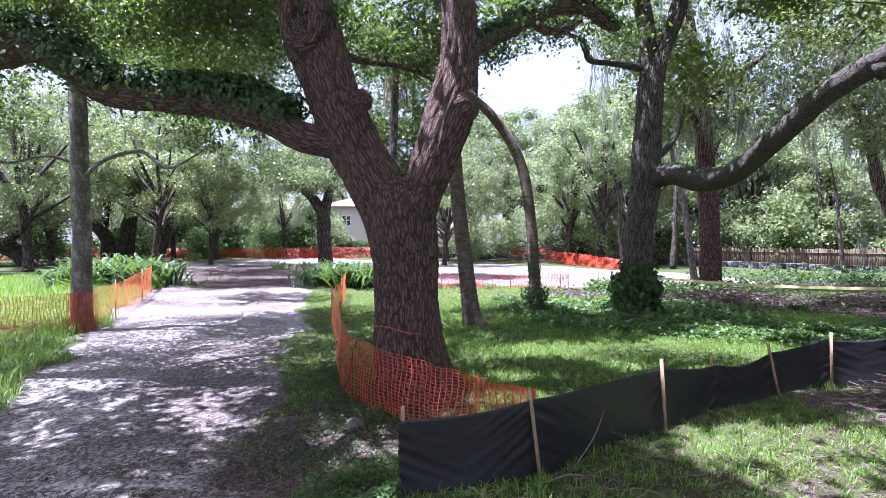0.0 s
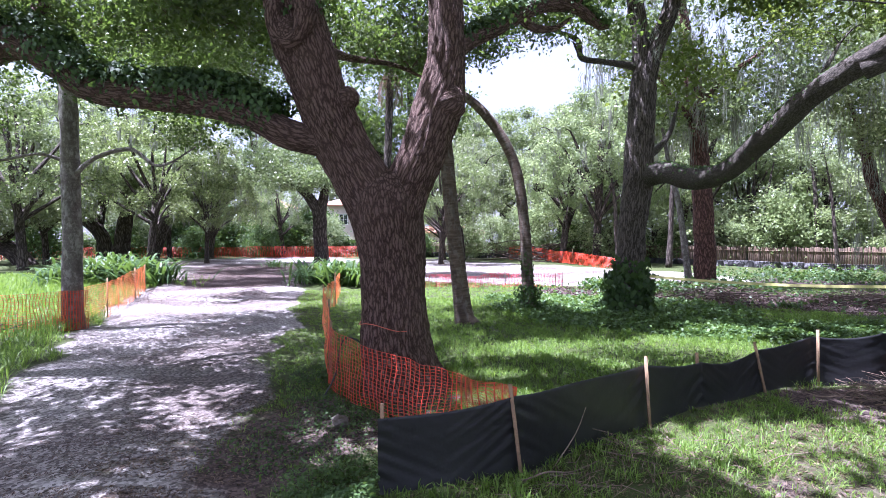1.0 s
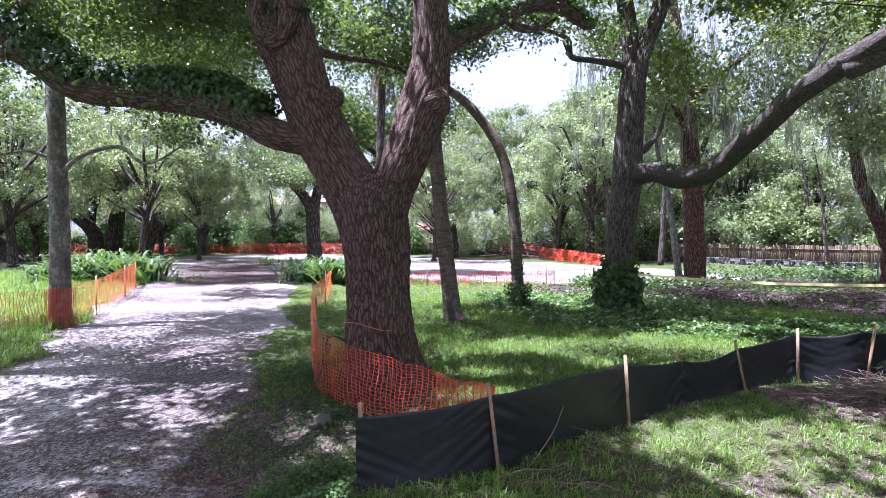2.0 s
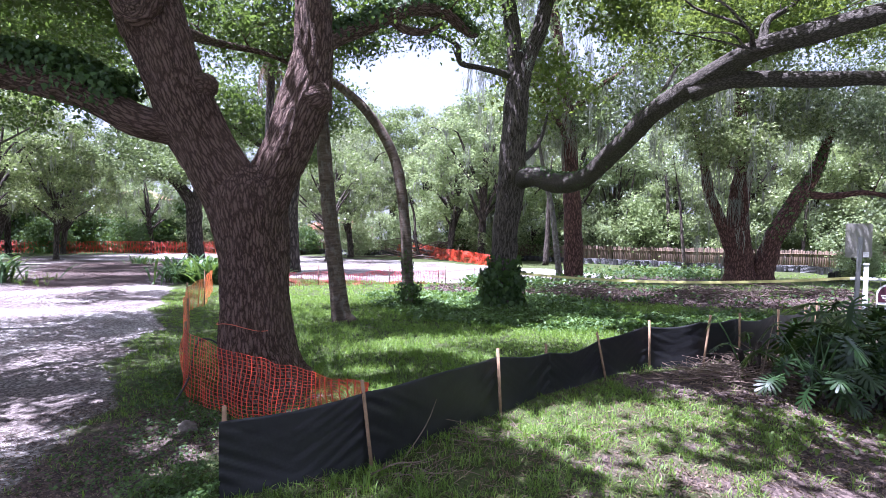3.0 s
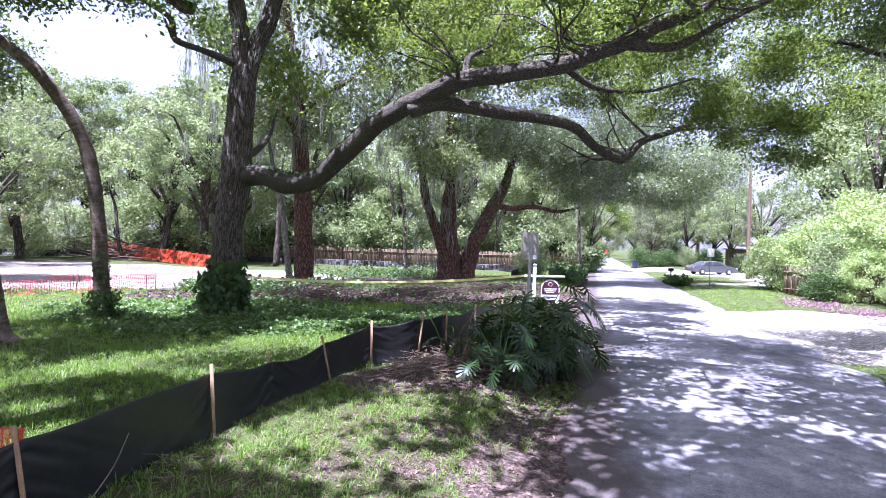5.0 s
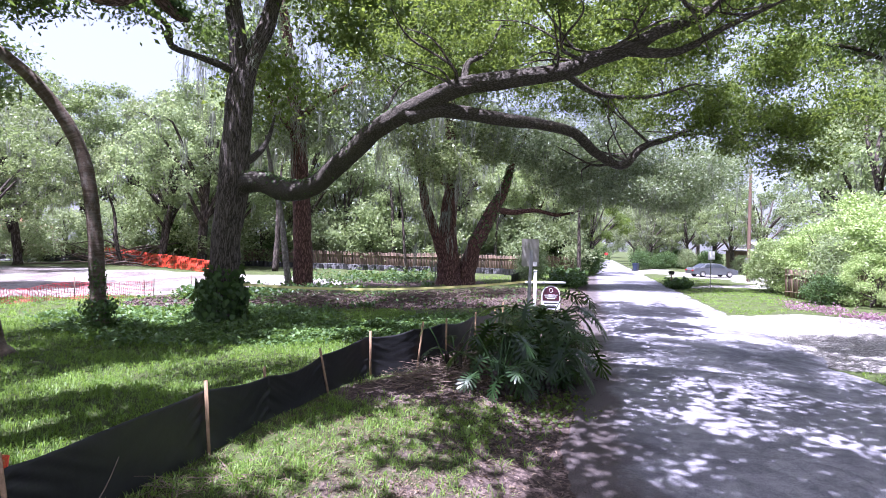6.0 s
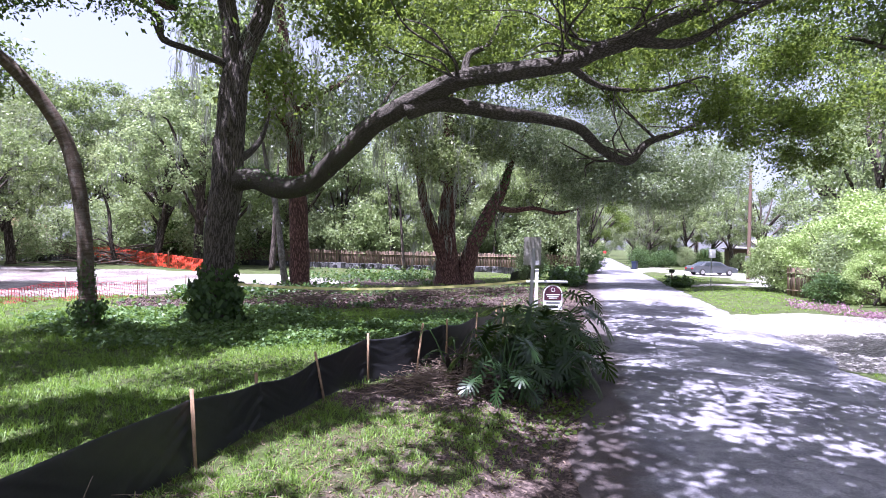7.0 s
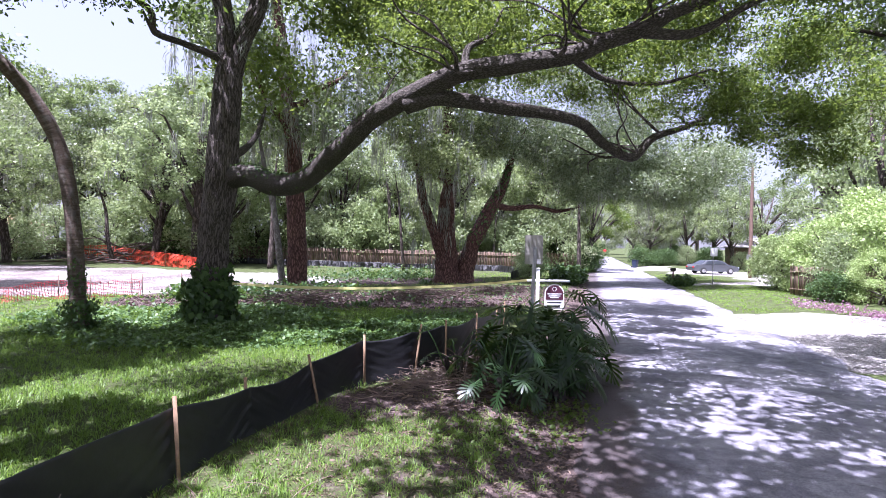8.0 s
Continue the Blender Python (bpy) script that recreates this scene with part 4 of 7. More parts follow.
T2_R = [(6.02, 15.95, 6.3, 0.26), (6.13, 15.95, 7.25, 0.27), (6.37, 15.97, 8.31, 0.26), (6.81, 16.0, 9.37, 0.26), (7.15, 16.0, 10.6, 0.23), (7.8, 15.8, 12.35, 0.16), (8.8, 15.4, 14.4, 0.05)]
T2_BR = [(5.8, 16.0, 7.75, 0.13), (5.5, 15.99, 7.81, 0.11), (4.78, 15.96, 7.92, 0.09), (4.1, 15.94, 8.04, 0.09), (3.98, 15.93, 8.57, 0.08), (3.36, 15.91, 8.84, 0.06), (2.47, 15.87, 9.02, 0.03)]
T2_BR2 = [(4.2, 15.94, 8.02, 0.08), (4.0, 15.6, 7.9, 0.05), (3.7, 15.3, 8.3, 0.03)]
T2_BR3 = [(6.2, 16.2, 5.0, 0.16), (6.7, 16.5, 5.3, 0.11), (7.2, 16.8, 5.9, 0.08), (7.6, 17.2, 6.9, 0.03)]
T2_LIMB = [(5.98, 16.15, 4.1, 0.3), (6.14, 15.8, 4.3, 0.324), (6.4, 15.1, 4.32, 0.31), (6.78, 14.26, 4.04, 0.311), (7.14, 13.23, 4.06, 0.272), (7.42, 11.89, 4.69, 0.25), (7.61, 10.48, 5.33, 0.231), (7.98, 9.2, 5.76, 0.218), (8.4, 8.16, 6.03, 0.197), (8.89, 7.25, 6.05, 0.181), (9.49, 6.38, 6.15, 0.172), (9.78, 5.76, 6.32, 0.153), (10.04, 5.17, 6.42, 0.135), (10.28, 4.72, 6.66, 0.108), (10.61, 4.07, 6.86, 0.081), (10.85, 3.36, 7.41, 0.036)]
T2_LOW = [(7.85, 9.5, 5.5, 0.2), (8.2, 9.0, 5.62, 0.18), (8.64, 8.61, 5.57, 0.165), (9.4, 8.26, 5.51, 0.15), (10.39, 7.72, 5.44, 0.14), (11.19, 7.32, 5.29, 0.12), (11.81, 7.09, 4.84, 0.11), (12.49, 6.8, 4.6, 0.1), (12.86, 6.49, 5.06, 0.085), (13.52, 5.96, 5.37, 0.06), (14.07, 5.53, 5.74, 0.045), (14.73, 4.99, 5.91, 0.02)]
T2_UP = [(10.05, 5.17, 6.36, 0.1), (10.55, 4.51, 6.29, 0.08), (10.88, 3.73, 6.62, 0.05), (11.31, 2.87, 6.98, 0.02)]
T2_SP1 = [(8.4, 8.2, 6.05, 0.09), (8.6, 8.3, 6.6, 0.07), (9.1, 8.2, 6.95, 0.05), (9.4, 8.1, 7.6, 0.02)]
T2_SP2 = [(9.5, 6.4, 6.15, 0.08), (10.6, 6.3, 5.9, 0.06), (11.6, 5.7, 5.9, 0.04), (12.4, 5.0, 6.2, 0.02)]
T2_SP3 = [(7.5, 10.8, 4.95, 0.08), (8.0, 10.9, 5.8, 0.06), (8.6, 11.2, 6.6, 0.03)]
t2_limbs = [T2, T2_L, T2_R, T2_LIMB, T2_LOW, T2_BR, T2_BR2, T2_BR3, T2_UP, T2_SP1, T2_SP2, T2_SP3]
tall = thing("oak_tree", on(5.55, 16.0), "tall grey-barked oak with a long limb over the lane", "tree")
t2_down = Matrix.Translation(-tall.location)


def side_boughs(seed, limbs, count, length, r0):
    """Crooked side branches that leave the outer part of some limbs and fork once."""
    rng = np.random.default_rng(seed)
    out = []
    for k in range(count):
        c = spline(limbs[k % len(limbs)], 0.2)
        p = c[int(len(c) * rng.uniform(0.58, 0.97))]
        a = rng.uniform(0, 6.283)
        d = np.array([math.cos(a), math.sin(a), rng.uniform(-0.15, 0.6)])
        ln, r = length * rng.uniform(0.5, 1.2), min(r0 * rng.uniform(0.6, 1.2), p[3] * 0.6)
        kink = rng.normal(size=(3, 3)) * ln * 0.075
        rows = [p[:3], p[:3] + d * ln * 0.33 + kink[0], p[:3] + d * ln * 0.66 + kink[1] + (0, 0, 0.1 * ln), p[:3] + d * ln + kink[2] + (0, 0, 0.08 * ln)]
        out.append([(*q, r * (1 - 0.28 * i)) for i, q in enumerate(rows)])
        fork = rows[1] + (d + rng.normal(size=3) * 0.7) * ln * 0.5
        out.append([(*rows[1], r * 0.6), (*((rows[1] + fork) / 2 + rng.normal(size=3) * 0.08), r * 0.45), (*fork, r * 0.2)])
    return out


t2_boughs = side_boughs(160, [T2_LIMB, T2_LOW, T2_LIMB, T2_UP, T2_LOW], 24, 2.2, 0.042)
me = limb_mesh("boughs", t2_boughs, 0.15, 8, 0.15)
me.transform(t2_down)
part("branchwork", me, BARK_GREY, tall)["kind"] = "stuff"
for nm, limbs, st, sg, rg in [("trunk", t2_limbs[:3], 0.06, 64, 0.028), ("limb", [T2_LIMB], 0.06, 40, 0.014), ("limb", [T2_LOW], 0.08, 24, 0.008)] + [("limb", [l], 0.1, 14, 0.0) for l in t2_limbs[5:]]:
    me = limb_mesh(nm, limbs, st, sg, 0.16, rg)
    me.transform(t2_down)
    part(nm, me, BARK_GREY if nm == "trunk" else BARK_LIMB, tall)
T2_BLOBS = [(10.8, 5.6, 7.3, 3.2, 2.6, 0.9, 560), (13.0, 5.6, 6.5, 2.4, 2.2, 1.0, 320), (14.9, 4.6, 6.2, 1.7, 1.9, 1.1, 220), (13.4, 4.6, 5.3, 1.6, 1.5, 0.6, 110), (11.4, 3.0, 7.8, 2.6, 2.2, 1.0, 420), (8.8, 8.6, 7.6, 2.0, 2.0, 0.9, 260), (8.6, 11.4, 7.4, 1.6, 1.6, 0.9, 130), (11.5, 7.6, 6.3, 1.6, 1.2, 0.5, 110), (14.1, 3.7, 4.9, 1.1, 1.0, 0.8, 120), (15.1, 3.2, 5.8, 1.3, 1.3, 1.0, 120), (13.4, 4.2, 7.2, 1.9, 1.7, 0.9, 150),
            (5.0, 15.5, 13.0, 4.0, 3.6, 2.4, 330), (8.8, 15.2, 12.4, 4.0, 3.6, 2.4, 350), (9.6, 13.4, 9.4, 2.4, 2.2, 1.4, 120), (2.8, 15.6, 9.9, 1.3, 1.2, 0.8, 80), (7.8, 17.5, 8.0, 2.0, 1.8, 1.4, 60), (11.5, 12.0, 8.6, 2.2, 2.0, 1.2, 170)]
# branchless clumps above the view, added only to shade lane and lawn
T2_SHADE_BLOBS = [(4.0, 0.7, 11.0, 2.0, 1.0, 0.7, 60), (3.4, 2.6, 11.0, 1.8, 1.2, 0.7, 40), (6.0, 5.0, 10.8, 2.0, 1.8, 0.7, 110), (3.4, 4.6, 11.3, 2.4, 1.8, 0.9, 18), (6.6, 3.6, 11.0, 3.2, 3.4, 1.1, 60), (11.0, 12.5, 12.2, 3.4, 2.6, 1.0, 108), (11.5, -1.0, 10.8, 3.6, 2.4, 1.1, 114), (5.5, 0.0, 11.0, 4.0, 3.0, 1.0, 100), (13.5, -1.5, 11.0, 3.6, 2.6, 1.1, 128), (9.0, 0.8, 11.2, 3.0, 2.2, 1.0, 101), (17.0, 1.5, 10.6, 3.0, 2.6, 1.0, 135), (19.5, 12.5, 11.0, 3.0, 3.0, 1.0, 108), (17.5, 11.0, 11.5, 3.0, 3.0, 1.0, 99), (-0.2, -0.7, 11.0, 3.0, 2.2, 1.0, 84)]
T2_LAWN_SHADE = [(-2.3, 8.3, 11.0, 1.5, 0.55, 0.5, 34), (14.3, 8.0, 11.4, 2.4, 1.6, 0.8, 50), (10.8, 7.6, 11.2, 1.8, 1.2, 0.7, 34), (18.5, 10.5, 12.5, 2.4, 1.8, 0.8, 50), (2.3, 6.5, 11.0, 1.1, 0.6, 0.5, 20), (5.9, 6.0, 11.4, 1.2, 0.9, 0.5, 26), (-0.6, 11.9, 11.0, 2.9, 1.5, 0.7, 60), (2.2, 13.6, 11.2, 2.4, 1.6, 0.7, 44), (-1.6, 15.4, 11.0, 2.2, 1.4, 0.6, 36), (5.2, 11.2, 11.2, 2.0, 2.2, 0.8, 34), (0.9, 6.5, 11.0, 1.2, 0.6, 0.5, 20), (2.3, 3.7, 11.0, 1.5, 0.8, 0.5, 16), (-1.9, 4.2, 11.0, 1.3, 0.7, 0.5, 26), (5.4, 6.2, 10.8, 1.7, 1.5, 0.6, 60)]
rng = np.random.default_rng(660)
LIT = np.array([(2.9, 5.8), (3.4, 5.3), (3.8, 4.6), (4.7, 5.2), (2.2, 4.6), (4.3, 3.3), (4.9, 2.9)])
for gx, gy in rng.uniform((0.8, 1.8), (5.6, 8.0), (24, 2)):  # small unseen sprays added overhead to dapple the verge, clear of the LIT spots
    if np.hypot(*(LIT - (gx, gy)).T).min() > 0.75:
        T2_LAWN_SHADE.append((gx - 3.47, gy - 0.7, 11.0 + rng.uniform(-0.3, 0.4), rng.uniform(0.35, 0.7), rng.uniform(0.3, 0.5), 0.3, 7))
T2_NEAR, T2_TOP = T2_BLOBS[:11], T2_BLOBS[11:]
v, q, t2_clumps = foliage(61, T2_NEAR, 0.092, 42, 0.17, 0.45, narrow=0.4, gap=0.2, fine=1.5)
me = twigs(62, t2_clumps, t2_limbs[1:] + t2_boughs, 1500, 0.03, 1.9).mesh("branchwork", True, True)
me.transform(t2_down)
part("branchwork", me, BARK_GREY, tall)["kind"] = "stuff"
top_v, top_q, _ = foliage(67, T2_TOP, 0.19, 26, 0.34, far=True)
high_v, high_q, _ = foliage(66, T2_SHADE_BLOBS, 0.25, 30, 0.25, far=True, gap=0.12, fine=1.9)
lawn_v, lawn_q, _ = foliage(68, T2_LAWN_SHADE, 0.3, 28, 0.3, far=True, gap=0.12, fine=1.4)
for cv, cq in ((v, q), (top_v, top_q), (high_v, high_q), (lawn_v, lawn_q)):
    me = fast_mesh("crown", cv, [cq])
    me.transform(t2_down)
    part("crown", me, LEAF_BRIGHT, tall)
for sd, a, b, n, sz, sw in ((63, 0.02, 0.2, 1900, 0.2, 0.32), (64, 0.16, 0.26, 240, 0.2, 0.12)):
    me = clothe(sd, T2, a, b, n, sz, sw)
    me.transform(t2_down)
    part("ivy", me, LEAF_IVY, tall, "large-leaved vine wrapping the trunk foot")
hang_moss(tall, 65, [T2_R], 14, 0.7, 14, 0.3)
me = clothe(69, T2_LIMB, 0.02, 0.5, 1500, 0.07, 0.05, True)
me.transform(t2_down)
part("ivy", me, LEAF_IVY, tall, "small ferns and ivy along the limb's top")

# the reddish trunk behind it, and the red pair by the lane
T3 = [(12.5, 25.57, -0.1, 0.7), (12.44, 25.57, 0.5, 0.53), (12.36, 25.56, 3.12, 0.48), (12.08, 25.55, 7.03, 0.42), (11.82, 25.54, 9.82, 0.38), (11.47, 25.53, 12.04, 0.33), (11.12, 25.51, 13.98, 0.27), (10.74, 25.5, 17.0, 0.1)]
T3_A = [(11.9, 25.5, 8.8, 0.2), (13.0, 25.0, 10.2, 0.16), (14.2, 24.4, 11.0, 0.1), (15.6, 24.0, 12.6, 0.04)]
T3_B = [(12.0, 25.5, 8.0, 0.16), (10.6, 25.0, 9.2, 0.12), (9.2, 24.6, 11.0, 0.05)]
# the first six clumps are added overhead to shade the mulch bed
T3_BLOBS = [(5.6, 19.1, 14.0, 2.6, 1.4, 0.8, 70), (10.6, 18.1, 14.0, 2.8, 1.4, 0.8, 70), (15.6, 18.1, 14.5, 2.6, 1.4, 0.8, 60), (13.0, 20.5, 14.2, 4.0, 3.0, 1.0, 50), (19.0, 19.0, 14.5, 4.0, 3.4, 1.1, 60), (7.5, 21.5, 14.5, 3.4, 2.6, 1.0, 50), (14.0, 25.0, 8.6, 2.6, 2.2, 1.4, 90), (16.5, 23.5, 10.4, 2.6, 2.4, 1.6, 100), (10.5, 25.2, 15.5, 5.0, 4.0, 2.6, 190), (15.6, 24.2, 13.0, 3.4, 3.0, 2.2, 130), (8.8, 24.6, 11.6, 2.4, 2.2, 1.6, 209), (13.0, 26.0, 10.6, 3.0, 2.4, 1.4, 110), (11.0, 27.0, 8.2, 2.6, 2.2, 1.4, 90)]
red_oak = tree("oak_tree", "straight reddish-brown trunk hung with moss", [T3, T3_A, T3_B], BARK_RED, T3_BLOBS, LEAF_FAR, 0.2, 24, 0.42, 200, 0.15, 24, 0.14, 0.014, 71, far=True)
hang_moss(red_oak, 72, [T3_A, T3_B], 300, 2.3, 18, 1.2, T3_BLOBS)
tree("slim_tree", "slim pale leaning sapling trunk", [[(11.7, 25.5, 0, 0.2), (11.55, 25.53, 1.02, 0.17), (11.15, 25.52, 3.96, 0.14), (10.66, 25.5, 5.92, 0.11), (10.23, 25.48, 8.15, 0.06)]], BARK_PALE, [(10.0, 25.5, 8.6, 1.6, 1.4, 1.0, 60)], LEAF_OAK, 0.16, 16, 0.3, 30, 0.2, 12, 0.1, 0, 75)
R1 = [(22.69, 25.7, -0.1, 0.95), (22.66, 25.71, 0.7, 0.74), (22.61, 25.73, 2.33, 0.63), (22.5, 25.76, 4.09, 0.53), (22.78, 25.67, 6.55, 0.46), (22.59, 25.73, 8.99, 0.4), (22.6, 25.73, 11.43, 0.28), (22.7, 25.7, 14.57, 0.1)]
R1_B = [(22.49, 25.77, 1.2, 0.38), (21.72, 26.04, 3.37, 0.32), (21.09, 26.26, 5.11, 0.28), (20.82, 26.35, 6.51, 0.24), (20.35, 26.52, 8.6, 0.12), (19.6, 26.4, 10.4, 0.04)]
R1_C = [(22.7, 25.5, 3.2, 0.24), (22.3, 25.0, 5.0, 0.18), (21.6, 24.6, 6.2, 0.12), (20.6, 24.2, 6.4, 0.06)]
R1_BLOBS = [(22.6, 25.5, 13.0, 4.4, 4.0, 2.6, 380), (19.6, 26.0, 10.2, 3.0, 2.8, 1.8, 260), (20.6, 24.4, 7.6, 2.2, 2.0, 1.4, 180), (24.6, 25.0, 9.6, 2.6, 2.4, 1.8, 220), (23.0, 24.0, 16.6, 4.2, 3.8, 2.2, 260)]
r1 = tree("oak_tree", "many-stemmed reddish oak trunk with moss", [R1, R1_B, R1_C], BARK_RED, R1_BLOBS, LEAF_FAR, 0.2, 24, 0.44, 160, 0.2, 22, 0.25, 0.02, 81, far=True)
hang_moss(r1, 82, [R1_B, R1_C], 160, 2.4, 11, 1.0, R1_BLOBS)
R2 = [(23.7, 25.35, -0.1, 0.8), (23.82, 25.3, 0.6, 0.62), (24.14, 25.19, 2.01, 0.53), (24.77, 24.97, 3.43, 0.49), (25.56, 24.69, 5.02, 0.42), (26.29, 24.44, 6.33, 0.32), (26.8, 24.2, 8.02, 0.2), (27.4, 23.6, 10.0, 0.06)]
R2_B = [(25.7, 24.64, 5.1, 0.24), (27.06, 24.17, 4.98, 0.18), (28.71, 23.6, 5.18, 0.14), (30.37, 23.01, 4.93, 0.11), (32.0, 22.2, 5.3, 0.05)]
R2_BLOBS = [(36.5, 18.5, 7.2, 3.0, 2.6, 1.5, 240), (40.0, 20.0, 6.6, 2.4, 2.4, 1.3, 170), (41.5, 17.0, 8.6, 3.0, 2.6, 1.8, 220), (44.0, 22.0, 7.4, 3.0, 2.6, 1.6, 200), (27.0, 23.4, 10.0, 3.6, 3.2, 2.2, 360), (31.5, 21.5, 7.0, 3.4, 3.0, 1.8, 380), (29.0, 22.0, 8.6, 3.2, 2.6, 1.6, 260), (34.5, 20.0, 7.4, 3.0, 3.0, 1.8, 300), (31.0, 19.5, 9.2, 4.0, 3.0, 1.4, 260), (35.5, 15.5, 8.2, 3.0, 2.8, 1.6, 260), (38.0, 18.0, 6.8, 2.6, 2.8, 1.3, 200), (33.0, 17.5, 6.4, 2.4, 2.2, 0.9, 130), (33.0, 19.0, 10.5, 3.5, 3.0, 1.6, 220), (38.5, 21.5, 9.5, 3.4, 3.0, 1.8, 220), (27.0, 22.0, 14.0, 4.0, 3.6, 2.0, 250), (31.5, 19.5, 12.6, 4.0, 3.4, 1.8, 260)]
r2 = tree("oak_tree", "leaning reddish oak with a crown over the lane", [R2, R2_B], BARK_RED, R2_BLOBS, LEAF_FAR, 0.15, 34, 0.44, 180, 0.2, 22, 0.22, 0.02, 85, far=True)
me = clothe(88, R2, 0.25, 0.8, 700, 0.16, 0.16)
me.transform(Matrix.Translation(-r2.location))
part("ivy", me, LEAF_IVY, r2, "ivy on the leaning trunk")
hang_moss(r2, 86, [R2_B], 150, 2.0, 11, 1.0, R2_BLOBS)

# the tree across the lane whose boughs reach in from beyond the apron
RO = [(20.0, -5.0, -0.2, 0.55), (20.0, -5.0, 0.4, 0.42), (20.1, -4.9, 3.0, 0.36), (20.2, -4.6, 6.0, 0.28), (20.4, -4.0, 9.0, 0.14), (20.6, -3.4, 11.0, 0.04)]
RO_A = [(20.15, -4.7, 5.0, 0.2), (19.6, -2.6, 6.4, 0.14), (18.9, -0.4, 6.6, 0.1), (18.3, 1.0, 7.3, 0.08), (17.4, 2.4, 7.2, 0.06), (17.2, 3.6, 7.9, 0.045), (16.6, 5.0, 7.9, 0.02)]
RO_B = [(20.2, -4.5, 6.2, 0.18), (21.4, -2.0, 7.6, 0.12), (22.0, -0.2, 7.7, 0.1), (22.9, 1.2, 8.6, 0.07), (22.8, 2.8, 8.5, 0.05), (23.6, 4.2, 9.2, 0.03), (23.5, 5.4, 9.3, 0.015)]
RO_BLOBS = [(17.4, 3.4, 8.3, 2.0, 2.2, 0.9, 280), (18.8, 0.4, 8.0, 2.0, 2.0, 0.8, 120), (22.8, 3.2, 9.4, 2.4, 2.6, 1.0, 170), (25.4, 2.0, 10.4, 2.4, 2.4, 1.0, 50), (20.6, -3.4, 11.0, 3.4, 3.0, 1.4, 160)]
ro = tree("oak_tree", "airy oak across the lane with moss on its boughs", [RO, RO_A, RO_B], BARK_FAR, RO_BLOBS, LEAF_OAK, 0.12, 24, 0.3, 260, 0.15, 16, 0.12, 0.006, 141)
hang_moss(ro, 142, [RO_A, RO_B], 60, 1.0, 8, 0.5)

# the dark tall oak seen through the fork
DK = [(-3.0, 33.0, -0.1, 0.6), (-3.0, 33.0, 0.6, 0.45), (-3.1, 33.0, 4.0, 0.38), (-2.8, 32.9, 8.0, 0.3), (-3.0, 32.6, 12.0, 0.16), (-3.0, 32.4, 15.0, 0.04)]
DK_A = [(-3.0, 33.0, 5.0, 0.22), (-4.2, 32.6, 7.2, 0.18), (-6.0, 32.0, 8.6, 0.1), (-7.6, 31.4, 9.6, 0.03)]
DK_B = [(-2.9, 32.9, 6.6, 0.2), (-1.8, 32.6, 8.2, 0.15), (-0.6, 32.4, 10.2, 0.08), (0.2, 32.2, 11.6, 0.03)]
DK_BLOBS = [(-4.6, 32.2, 9.6, 3.0, 2.6, 2.0, 260), (-1.4, 32.5, 10.6, 2.6, 2.4, 2.4, 230), (-3.2, 32.2, 13.6, 3.5, 3.0, 2.0, 230), (-7.4, 31.4, 10.2, 2.6, 2.2, 1.8, 170), (-3.0, 32.5, 7.4, 2.2, 1.8, 0.8, 110)]
dk = tree("oak_tree", "dark-leaved oak standing behind the drive", [DK, DK_A, DK_B], BARK_FAR, DK_BLOBS, LEAF_OAK, 0.2, 24, 0.4, 150, 0.3, 14, 0.12, 0, 151, far=True)

